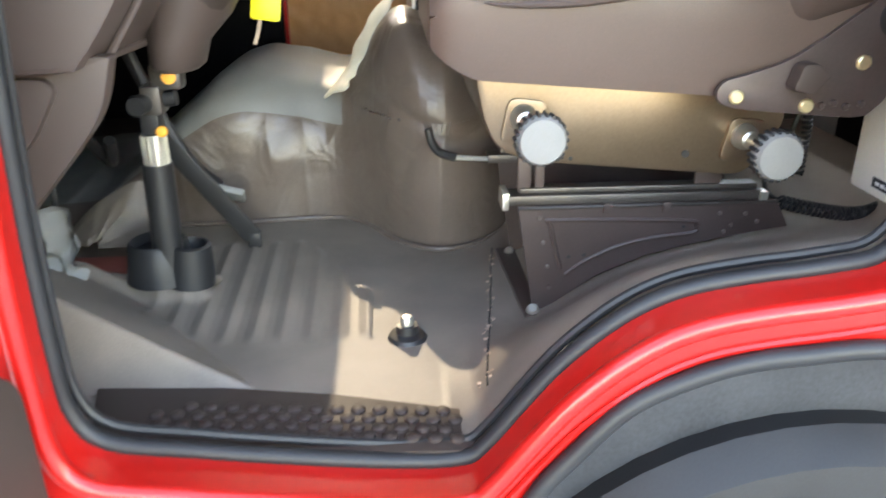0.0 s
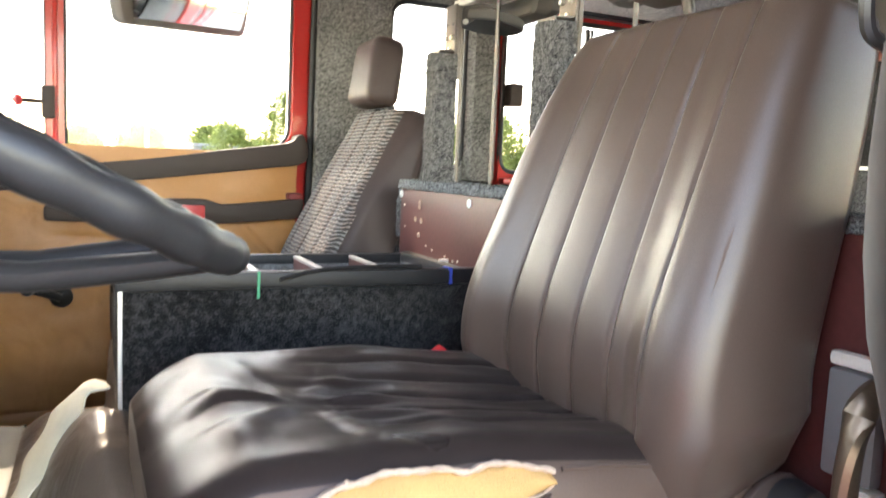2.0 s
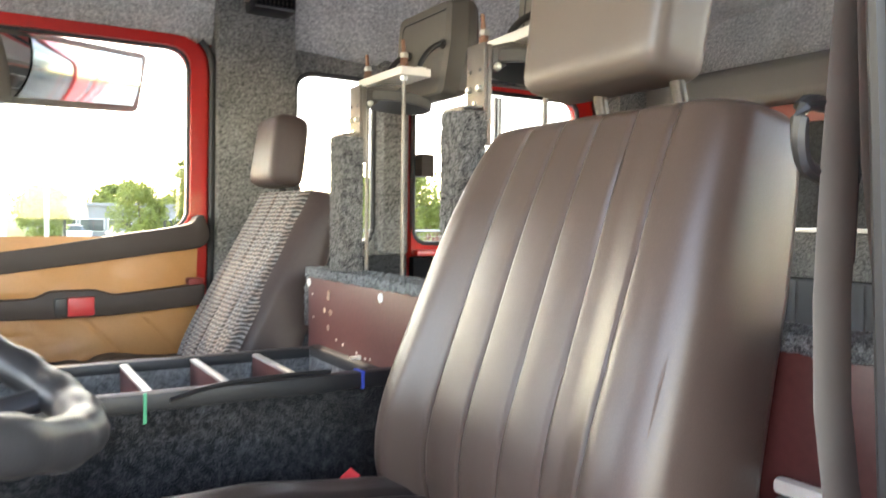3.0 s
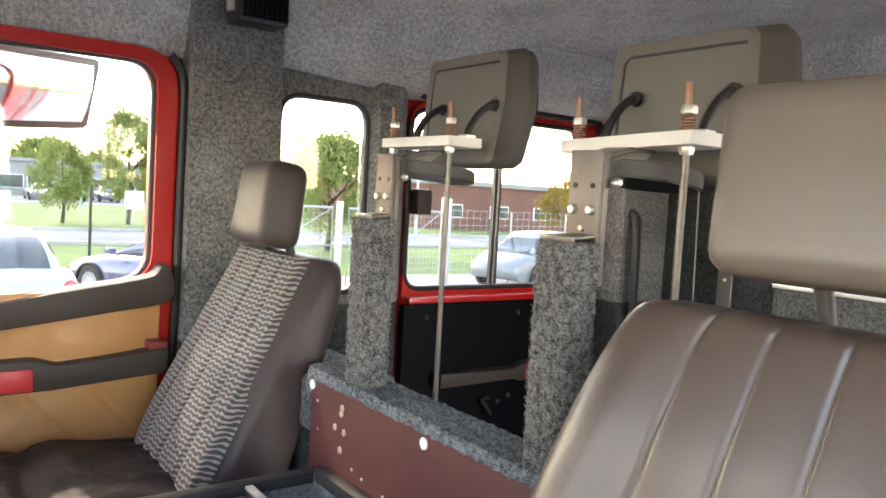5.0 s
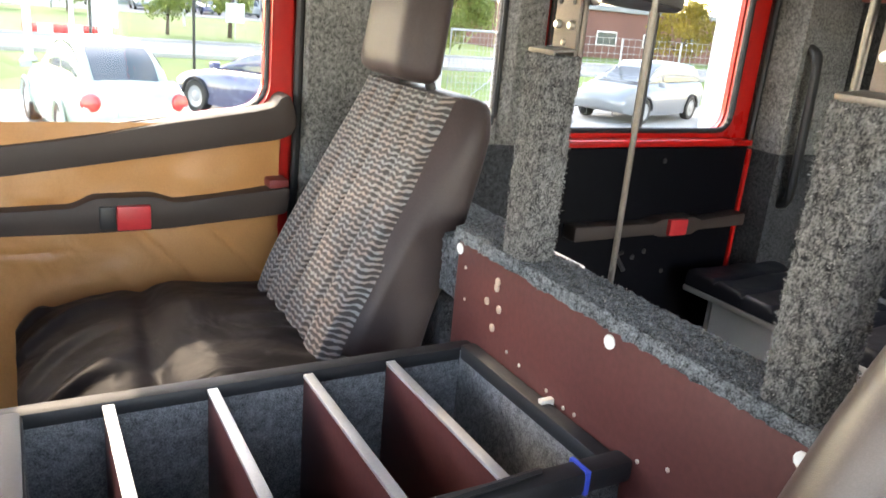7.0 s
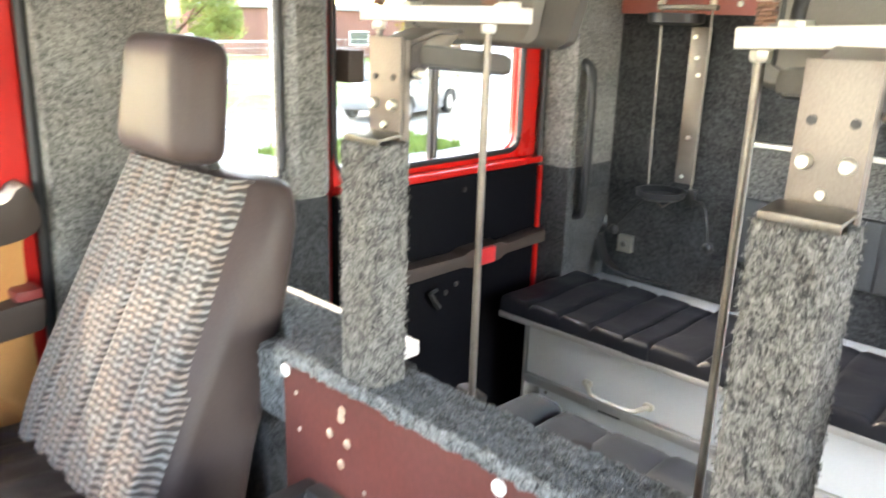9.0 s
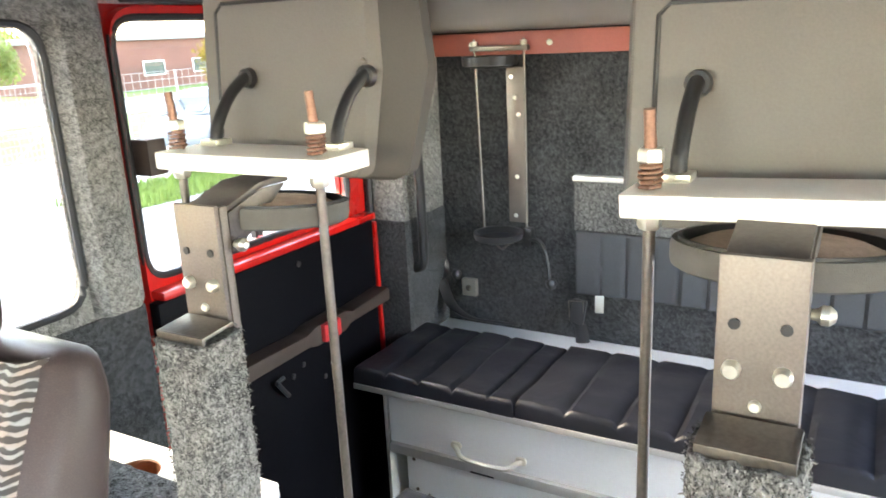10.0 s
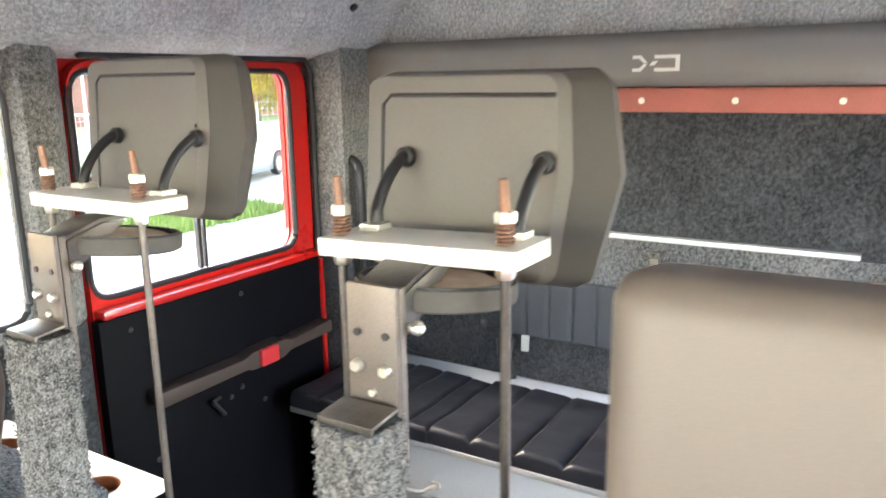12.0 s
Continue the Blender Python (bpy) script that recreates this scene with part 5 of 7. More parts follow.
# the bare column stands on a line of its own, drawn round the splined sleeve
COL = Matrix.Translation((-0.181, 1.418, 0.27)) @ Matrix.Scale(1.12, 4) @ Matrix.Translation((0.113, -1.332, -0.27))
part("shaft", turned(tube([(-0.075, 1.34, 0.44), (-0.083, 1.337, 0.36)], 0.011, 12), COL), ZINC, sw)
part("upper_yoke", turned(joined(box(-0.104, -0.062, 1.320, 1.352, 0.338, 0.372, 0.006), box(-0.118, -0.09, 1.315, 1.355, 0.305, 0.345, 0.006)), COL), DARK_STEEL, sw, "oily steel universal joint")
part("cross_pin", turned(joined(tube([(-0.118, 1.295, 0.322), (-0.105, 1.375, 0.322)], 0.013, 12), tube([(-0.135, 1.335, 0.318), (-0.075, 1.335, 0.326)], 0.011, 12)), COL), BLACK, sw)
part("lower_yoke", turned(joined(box(-0.124, -0.098, 1.318, 1.350, 0.276, 0.318, 0.005), tube([(-0.112, 1.333, 0.24), (-0.111, 1.333, 0.29)], 0.013, 12)), COL), BLACK, sw)
part("paint_mark", turned(lathe([(0.010, 0), (0.009, 0.004), (0, 0.005)], (-0.077, 1.320, 0.356), (0.2, -1, 0.1), 12), COL), ORANGE, sw, "orange paint mark")
part("paint_mark", turned(lathe([(0.008, 0), (0.007, 0.004), (0, 0.005)], (-0.096, 1.318, 0.283), (0.2, -1, 0.1), 12), COL), ORANGE, sw, "orange paint mark")
sp = part("splined_sleeve", turned(tube([(-0.113, 1.332, 0.232), (-0.112, 1.332, 0.277)], 0.0165, 24), COL), ZINC, sw, "bright splined steel sleeve")
for k in range(14):
    a = 2 * math.pi * k / 14
    part("spline", turned(box(-0.1125 + 0.0165 * math.cos(a) - 0.0015, -0.1125 + 0.0165 * math.cos(a) + 0.0015, 1.332 + 0.0165 * math.sin(a) - 0.0015, 1.332 + 0.0165 * math.sin(a) + 0.0015, 0.233, 0.276), COL), ZINC, sp)
part("lower_column", turned(tube([(-0.118, 1.332, 0.055), (-0.113, 1.332, 0.235)], 0.0215, 20), COL), BLACK, sw, "black steering tube")
part("boot", turned(joined(lathe([(0.052, 0), (0.048, 0.02), (0.043, 0.055), (0.039, 0.06), (0.036, 0.045), (0, 0.04)], (-0.136, 1.350, 0.052), (0, 0, 1), 24),
                    lathe([(0.036, 0), (0.033, 0.03), (0.030, 0.062), (0.024, 0.064), (0.022, 0.045), (0, 0.04)], (-0.092, 1.340, 0.046), (0.1, 0, 1), 20)), COL), RUBBER, sw, "black rubber boot cups")
pedal = thing("accelerator_pedal", (-0.083, 1.618, 0.0), "black flat bar accelerator pedal on the floor", "pedal")
part("plate", turned(box(-0.018, 0.018, -0.004, 0.004, 0.0, 0.255, 0.003), Matrix.Translation((-0.083, 1.618, 0.020)) @ Matrix.Rotation(radians(-34), 4, "Y") @ Matrix.Rotation(radians(6), 4, "X")), BLACK, pedal)
part("hinge", box(-0.094, -0.070, 1.610, 1.628, 0.0, 0.030, 0.004), BLACK, pedal)
brake = thing("brake_pedal", (-0.12, 1.62, 0.1), "dark hanging brake pedal with worn grey pad", "pedal")
part("pad", turned(box(-0.038, 0.038, -0.03, 0.03, -0.007, 0.007, 0.006), pose(-0.135, 1.65, 0.102, -35, 15, 0)), KNOB, brake, "worn grey rubber pad")
part("stalk", tube(smooth_line([(-0.145, 1.66, 0.110), (-0.22, 1.68, 0.19), (-0.31, 1.68, 0.43)], 5), 0.011, 8), BLACK, brake)
clutch = thing("clutch_pedal", (-0.24, 1.50, 0.08), "dark hanging clutch pedal in the footwell", "pedal")
part("stalk", tube(smooth_line([(-0.275, 1.49, 0.25), (-0.30, 1.54, 0.20), (-0.38, 1.58, 0.29), (-0.40, 1.58, 0.43)], 5), 0.010, 8), BLACK, clutch)
rod = thing("bonnet_cable", (-0.285, 1.32, 0.06), "thin black cable standing in the footwell", "cable")
part("cable", tube(smooth_line([(-0.355, 1.42, 0.06), (-0.352, 1.42, 0.15), (-0.345, 1.43, 0.24), (-0.32, 1.45, 0.28)], 5), 0.004, 6), BLACK, rod)
part("foot", lathe([(0.02, 0), (0.016, 0.012), (0, 0.016)], (-0.355, 1.42, 0.045), (0, 0, 1), 14), BLACK, rod)
foil = thing("torn_membrane", (-0.27, 1.30, 0.10), "crumpled pale grey plastic membrane behind the kick panel", "plastic sheet")
part("film", sheet(lambda u, v: (-0.385 + 0.07 * u + 0.01 * noise.noise(Vector((u * 5, v * 5, 0))), 1.38 + 0.05 * noise.noise(Vector((u * 3, v * 4, 5))), 0.06 + 0.13 * v - 0.02 * u), span(0, 1, 14), span(0, 1, 18)), KNOB, foil)
tag = thing("key_tag", (0.0, 1.57, 0.34), "yellow key tag hanging on a cream strap", "tag")
part("tag", turned(prism(rounded([(-0.022, -0.016), (0.024, -0.018), (0.026, 0.025), (0.0, 0.032), (-0.02, 0.024)], 0.006), "y", -0.003, 0.003, 0.001), pose(-0.005, 1.499, 0.453, 0, 6, 0)), YELLOW, tag)
part("strap", tube(smooth_line([(-0.014, 1.501, 0.436), (-0.018, 1.503, 0.420), (-0.026, 1.505, 0.398)], 5), 0.003, 6, flat=0.3), TORN, tag)

# ---- divided box between the seats ----
bx = thing("storage_box", (0.53, 2.0, 0.39), "open divided box in charcoal felt between the seats", "storage box")
part("near_side", box(0.239, 0.800, 1.811, 1.823, 0.397, 0.600, 0.002), FELT_BOX, bx)
part("far_side", box(0.239, 0.800, 2.132, 2.144, 0.397, 0.596, 0.002), FELT_BOX, bx)
part("front_end", box(0.237, 0.249, 1.812, 2.143, 0.397, 0.600, 0.002), FELT_BOX, bx)
part("rear_end", box(0.788, 0.800, 1.824, 2.131, 0.397, 0.600, 0.002), FELT_BOX, bx)
part("bottom", box(0.250, 0.787, 1.824, 2.131, 0.398, 0.412), FELT_IN, bx)
part("far_lining", box(0.250, 0.787, 2.1265, 2.1315, 0.412, 0.592), FELT_IN, bx)
part("near_lining", box(0.250, 0.787, 1.8235, 1.8285, 0.412, 0.597), FELT_IN, bx)
part("end_lining", box(0.7835, 0.7875, 1.829, 2.126, 0.412, 0.597), FELT_IN, bx)
part("front_lining", box(0.2495, 0.2545, 1.829, 2.126, 0.412, 0.597), FELT_IN, bx)
for i, x in enumerate((0.337, 0.449, 0.565, 0.677)):
    dv = part("divider", box(x - 0.005, x + 0.005, 1.830, 2.125, 0.413, 0.593, 0.001), WOOD, bx, "maroon plywood divider")
    part("edge_strip", box(x - 0.0062, x + 0.0062, 1.831, 2.124, 0.5935, 0.5985, 0.001), ALU, dv, "bright aluminium top edge")
part("rim_trim", joined(box(0.230, 0.808, 1.804, 1.8295, 0.588, 0.614, 0.006), box(0.230, 0.808, 2.1255, 2.150, 0.580, 0.601, 0.006), box(0.7825, 0.806, 1.8295, 2.1255, 0.584, 0.607, 0.006), box(0.232, 0.254, 1.8295, 2.1255, 0.584, 0.607, 0.006)), RUBBER, bx, "black rubber rim trim")
part("corner_edge", box(0.235, 0.241, 1.807, 1.813, 0.397, 0.592, 0.001), ALU, bx, "pale strip along the front edge")
part("tape_mark", box(0.427, 0.431, 1.8025, 1.805, 0.574, 0.6145), GREEN_TAPE, bx, "green tape mark")
part("tape_mark", box(0.744, 0.749, 1.8025, 1.8315, 0.588, 0.6155), BLUE_TAPE, bx, "blue tape mark")
part("rim_clip", box(0.790, 0.809, 1.944, 1.952, 0.59, 0.612, 0.001), PLATE_TOP, bx, "small cream clip on the rim")
part("cable", tube(smooth_line([(0.70, 1.822, 0.616), (0.63, 1.815, 0.618), (0.55, 1.808, 0.617), (0.50, 1.803, 0.612), (0.46, 1.802, 0.602)], 5), 0.004, 6), BLACK, bx, "thin black cable on the rim")
brk = thing("parking_brake", (0.345, 1.785, 0.39), "black parking brake lever beside the box", "lever")
part("lever", tube(smooth_line([(0.36, 1.785, 0.39), (0.345, 1.79, 0.43), (0.325, 1.79, 0.462), (0.318, 1.79, 0.478)], 4), [0.014] * 9 + [0.016] * 4, 8), BLACK, brk)
part("tip", lathe([(0.010, 0), (0.012, 0.012), (0, 0.02)], (0.318, 1.79, 0.470), (-0.3, 0, 1), 12), KNOB, brk, "pale grey tip")

# ---- partition behind the front seats, with felt ledge and posts ----
wallp = part("partition", box(0.808, 0.822, 1.60, 2.196, 0.10, 0.737, 0.003), WOOD)
tagged(wallp, "maroon plywood partition with screws behind the seats", "partition", kind="structure")
for u, w in ((2.190, 0.722), (1.868, 0.720), (1.63, 0.72)):
    part("screw_cap", bolt((0.808, u, w), (-1, 0, 0), 0.0082, 0.003), WHITE, wallp, "white screw cap")
for u, w in ((2.087, 0.709), (2.088, 0.700), (2.108, 0.674), (2.078, 0.673), (2.089, 0.643)):
    part("old_hole", bolt((0.8075, u, w), (-1, 0, 0), 0.0055, 0.0025), TORN, wallp, "filled ochre screw hole")
for i, (u, w) in enumerate(((2.17, 0.70), (2.165, 0.655), (2.05, 0.625), (2.02, 0.62), (1.96, 0.615), (1.925, 0.61), (1.905, 0.612), (1.80, 0.615), (1.76, 0.63))):
    part("pin", bolt((0.8075, u, w), (-1, 0, 0), 0.0026, 0.0015), ZINC, wallp)
near_panel = part("near_panel", box(0.868, 0.882, 1.02, 1.60, 0.40, 0.737, 0.003), WOOD, wallp)
# added black sheet: stands in for the shade in front of the seat box
part("seat_front_shade", box(1.062, 1.075, 1.02, 1.66, -0.05, 0.40, 0.002), BLACK_PANEL, wallp, "near-black sheet for the shade below the near panel")
ledge = part("ledge", fuzzy(prism(rounded([(0.803, 1.60), (0.803, 2.205), (0.872, 2.205), (0.872, 1.64), (0.925, 1.60), (0.925, 1.02), (0.862, 1.02), (0.862, 1.58)], 0.006, 2), "z", 0.735, 0.752), 0.009, 0.004), FELT_LEDGE, sharp=180)
tagged(ledge, "felt-wrapped top ledge of the partition", "ledge", kind="structure")
locker = part("side_locker", fuzzy(box(0.835, 0.985, 2.215, 2.80, 0.62, 0.715, 0.012), 0.014, 0.003, 4.0), FELT_LEDGE, sharp=180)
tagged(locker, "low felt-covered locker behind the passenger seat", "locker", kind="structure")
part("locker_side", box(0.84, 1.115, 2.28, 2.80, -0.05, 0.60, 0.004), FELT_DARK, locker)
part("locker_lip", fuzzy(prism([(0.812, 2.205), (0.872, 2.205), (0.90, 2.30), (0.89, 2.31), (0.85, 2.235), (0.812, 2.220)], "z", 0.70, 0.738), 0.01, 0.0035, 9.0), FELT_LEDGE, locker)

holder = thing("cup_holder_tray", (1.06, 2.5, 0.60), "white tray with three round brown cup holes", "cup holder")
holes = [[(cx + 0.036 * math.cos(2 * math.pi * k / 20), cy + 0.036 * math.sin(2 * math.pi * k / 20)) for k in range(20)] for cx, cy in ((1.060, 2.365), (1.060, 2.50), (1.060, 2.635))]
part("tray", holed(rect(1.0, 1.128, 2.288, 2.735, 0.006, 2), holes, "z", 0.612, 0.632), WHITE, holder, "white painted top plate")
for cx, cy in ((1.060, 2.365), (1.060, 2.50), (1.060, 2.635)):
    part("cup", lathe([(0.034, 0.005), (0.034, 0.028), (0.0355, 0.0285), (0.0355, 0.0), (0.0, 0.0)], (cx, cy, 0.602), (0, 0, 1), 20), COPPER_CUP, holder, "brown cup insert")
for cx, cy in ((1.015, 2.31), (1.112, 2.31), (1.015, 2.43), (1.112, 2.57)):
    part("screw", bolt((cx, cy, 0.632), (0, 0, 1), 0.004, 0.002), ZINC, holder)

for py, seed in ((2.063, 0.0), (1.657, 7.0)):
    post = thing("support_post", (0.831, py, 0.752), "felt-wrapped support post on the partition ledge", "post", "support posts")
    part("felt_wrap", fuzzy(prism(rounded([(0.807, py - 0.029), (0.855, py - 0.029), (0.855, py + 0.029), (0.807, py + 0.029)], 0.013, 3), "z", 0.745, 1.001), 0.0065, 0.0024, seed), FELT_POST, post, sharp=180)
    part("end_cap", turned(joined(box(-0.018, 0.014, -0.025, 0.025, -0.001, 0.002, 0.001), box(-0.0195, -0.0165, -0.025, 0.025, -0.008, 0.002, 0.001)), pose(0.832, py, 1.007, 0, -5, 0)), STEEL, post, "steel end cap")

def nap(name, line, z0, z1, n, seed, parent, top=False):
    """Short curled fibres standing out of felt that is wrapped round a closed line (or lying on it), as one object."""
    r = random.Random(seed)
    pts = [Vector((u, v, 0)) for u, v in line]
    seg = [(pts[i], pts[(i + 1) % len(pts)]) for i in range(len(pts))]
    lens = [(b - a).length for a, b in seg]
    total = sum(lens)
    xs, ys = [p.x for p in pts], [p.y for p in pts]
    vs, fs = [], []
    for _ in range(n):
        if top:
            p = Vector((r.uniform(min(xs), max(xs)), r.uniform(min(ys), max(ys)), z1))
            out = Vector((0, 0, 1))
        else:
            k = r.random() * total
            i = 0
            while k > lens[i] and i < len(lens) - 1:
                k -= lens[i]
                i += 1
            a, b = seg[i]
            d = (b - a).normalized()
            p = a + d * k + Vector((0, 0, r.uniform(z0, z1)))
            out = Vector((d.y, -d.x, 0))
        h = 0.0009 + 0.0016 * r.random()
        side = Vector((r.gauss(0, 1), r.gauss(0, 1), r.gauss(0, 1))).normalized()
        q1 = p + out * h * 0.32 + side * h * 0.9
        q2 = q1 + out * -h * 0.1 + Vector((r.gauss(0, 1), r.gauss(0, 1), r.gauss(0, 1))).normalized() * h * 0.8
        w = out.cross(side).normalized() * (0.00032 + 0.00028 * r.random())
        b0 = len(vs)
        vs += [tuple(p - w), tuple(p + w), tuple(q1 - w), tuple(q1 + w), tuple(q2)]
        fs += [(b0, b0 + 1, b0 + 3, b0 + 2), (b0 + 2, b0 + 3, b0 + 4)]
    me = bpy.data.meshes.new(name)
    me.from_pydata(vs, [], fs)
    me.materials.append(FIBRE)
    o = new(name, me)
    o.parent = parent
    if parent.type == "EMPTY":
        o.matrix_parent_inverse = Matrix.Translation(-parent.location)
    return tagged(o, kind="stuff")


for o in [q for q in scene.collection.objects if q.name.startswith("support_post")]:
    py = o.location.y
    nap("felt_nap", rounded([(0.806, py - 0.030), (0.856, py - 0.030), (0.856, py + 0.030), (0.806, py + 0.030)], 0.013, 3), 0.748, 1.003, 5200, 3, o)
nap("felt_nap", [(0.804, 1.62), (0.872, 1.62), (0.872, 2.20), (0.804, 2.20)], 0.75, 0.7525, 7000, 4, ledge, True)

# ---- bottle brackets with their tilting headrests ----
for py, lean in ((2.0735, 0.0), (1.6565, -0.012)):
    by = py + (-0.003 if py > 2 else 0.001)
    dz, tilt = (0.005, 0.0) if py > 2 else (-0.0045, -0.037)
    br = thing("breathing_set_bracket", (0.853, by, 0.99), "steel bottle bracket with spring plate and grey headrest", "equipment bracket", "breathing set brackets")
    arm_b = part("upright", joined(box(0.850, 0.855, by - 0.0225, by + 0.0225, 0.985, 1.100, 0.0015), box(0.8555, 0.864, by - 0.0225, by - 0.0185, 0.955, 1.098, 0.0015)), BRUSHED, br, "drilled steel upright")
    for u, w in ((-0.013, 1.062), (0.013, 1.062), (-0.012, 1.017 - 0.002)):
        part("hole", lathe([(0.0032, 0), (0.0032, 0.0012), (0, 0.0012)], (0.850, by + u if w > 1.03 else by, w), (-1, 0, 0), 10), BLACK, arm_b)
    for u in (-0.013, 0.013):
        part("bolt", joined(bolt((0.850, by + u, 1.036), (-1, 0, 0), 0.0052, 0.006)), ZINC, arm_b, "bright domed bolt")
    part("bolt", bolt((0.850, by, 1.016), (-1, 0, 0), 0.0035, 0.003), ZINC, arm_b)
    part("pivot_bolt", lathe([(0.003, 0), (0.0035, 0.003), (0.0055, 0.005), (0.0055, 0.009), (0.003, 0.012), (0, 0.0125)], (0.868, by - 0.0225, 1.066), (0, -1, 0), 14), ZINC, arm_b)
    part("diagonal_arm", joined(prism([(0.857, 1.094), (0.862, 1.091), (0.908, 1.1035), (0.940, 1.1035), (0.940, 1.1085), (0.905, 1.1085)], "y", by - 0.020, by + 0.022, 0.001),
                               prism([(0.865, 1.060), (0.873, 1.060), (0.935, 1.103), (0.905, 1.1035), (0.865, 1.092)], "y", by - 0.0215, by - 0.0185, 0.001)), DARK_STEEL, br, "bent steel arm with a gusset")
    tip = Matrix.Translation((0.940, py, 1.075)) @ Matrix.Rotation(radians(6), 4, "Y")
    part("ring_band", turned(lathe([(0.0645, -0.006), (0.0675, -0.006), (0.0685, -0.002), (0.0685, 0.006), (0.0675, 0.010), (0.0645, 0.010), (0.0645, -0.006)], (0, 0, 0), (0.0, 0, 1), 48), tip), WEB, br, "grey webbing ring for the bottle neck")
    part("ring_liner", turned(lathe([(0.0640, -0.008), (0.0640, 0.012), (0.0615, 0.012), (0.0615, -0.008)], (0, 0, 0), (0, 0, 1), 40), tip), BLACK, br, "black rubber lining of the ring")
    part("ring_pad", turned(lathe([(0.061, -0.004), (0.058, 0.006), (0.046, 0.011), (0.025, 0.013), (0.0, 0.0135)], (0, 0, 0), (0.0, 0, 1), 32), tip), TORN, br, "scuffed tan ring pad")
    part("plate", turned(prism(rounded([(0.900, -0.094), (0.964, -0.094), (0.964, 0.094), (0.900, 0.094)], 0.004, 2), "z", -0.0075, 0.0075, 0.0015), Matrix.Translation((0, py, 1.1175 + dz)) @ Matrix.Rotation(tilt, 4, "X")), PLATE_TOP, br, "pale cream bar")
    for s in (-0.0775, 0.0775):
        ry, rz = py + s, dz + tilt * s
        part("rod", tube([(0.915, ry, 0.46), (0.915, ry, 1.110 + rz)], 0.0040, 10), STEEL, br, "slim steel rod")
        part("rod_tip", tube([(0.915, ry, 1.142 + rz), (0.9125, ry + 0.001, 1.176 + rz)], [0.0042, 0.0036], 10), COPPER, br, "copper-coloured rod end")
        coil = [(0.915 + 0.0068 * math.cos(t * 1.1), ry + 0.0068 * math.sin(t * 1.1), 1.1265 + rz + 0.0155 * t / 28) for t in range(29)]
        part("spring", tube(coil, 0.0014, 6), COPPER, br, "short coil spring")
        part("nut", joined(lathe([(0.0075, 0), (0.0085, 0.001), (0.0085, 0.007), (0.0075, 0.009), (0, 0.009)], (0.915, ry, 1.143 + rz), (0, 0, 1), 6)), ZINC, br)
        part("lower_nut", joined(lathe([(0.0065, 0), (0.008, 0.003), (0.008, 0.008), (0, 0.009)], (0.915, ry, 1.1005 + rz), (0, 0, 1), 6)), ZINC, br)
    hx = 1.0
    hb = [(-0.112, 0.004), (-0.112, 0.168), (-0.100, 0.174), (0.074, 0.174), (0.082, 0.166), (0.086, 0.090), (0.078, 0.004), (0.070, -0.004), (-0.10, -0.004)]
    ho = [(-0.122, 0.0), (-0.122, 0.160), (-0.104, 0.180), (0.106, 0.180), (0.118, 0.168), (0.131, 0.092), (0.110, 0.0), (0.094, -0.008), (-0.10, -0.008)]
    mm = pose(hx + 0.004, py + lean + 0.018, 1.100 if py > 2 else 1.076, 0, 5, 0)
    back, wide = rounded(hb, 0.005, 2), rounded(ho, 0.005, 2)

    def rim_at(d, k, s):
        return [mm @ Vector((d, -(u0 * (1 - k) + u1 * k) * s, (w0 * (1 - k) + w1 * k) * s + (1 - s) * 0.085)) for (u0, w0), (u1, w1) in zip(back, wide)]
    hd = part("headrest", loft([rim_at(-0.004, 0.0, 0.985), rim_at(-0.002, 0.05, 1.0), rim_at(0.003, 0.22, 1.0), rim_at(0.004, 0.22, 0.98)]), GREY_PLASTIC, br, "grey moulded headrest shell", sharp=24)
    part("cushion", loft([rim_at(0.0035, 0.20, 0.985), rim_at(0.004, 0.23, 1.0), rim_at(0.022, 1.0, 1.0), rim_at(0.040, 1.0, 0.985), rim_at(0.050, 1.0, 0.93)]), PAD_VINYL, hd, "dark vinyl cushion behind the shell", sharp=24)
    groove = [(-0.075, 0.004), (-0.094, 0.012), (-0.094, 0.148), (-0.086, 0.156), (0.08, 0.156)]
    part("shell_groove", tube([mm @ Vector((-0.0035, -u, w)) for u, w in groove], 0.0022, 6), BLACK, hd)
    part("bracket_screw", bolt(mm @ Vector((-0.004, -0.080, 0.100)), (-1, 0, 0), 0.002, 0.002), STEEL, hd)
    for s in (-0.069, 0.069):
        part("hinge_arm", tube(smooth_line([(0.952, py + s, 1.126 + dz + tilt * s), (0.956, py + s, 1.142 + dz), (0.974, py + s, 1.166 + dz), (0.998, py + s, 1.182 + dz), (1.006, py + s, 1.178 + dz)], 5), 0.0056, 10), BLACK, br, "black bent hinge arm")
        part("hinge_foot", box(0.942, 0.962, py + s - 0.010, py + s + 0.010, 1.1245 + dz + tilt * s, 1.1305 + dz + tilt * s, 0.001), ZINC, br)
        part("hinge_cap", lathe([(0.010, 0), (0.009, 0.006), (0, 0.008)], (1.004, py + s, 1.181 + dz), (-1, 0, 0.1), 14), BLACK, br)


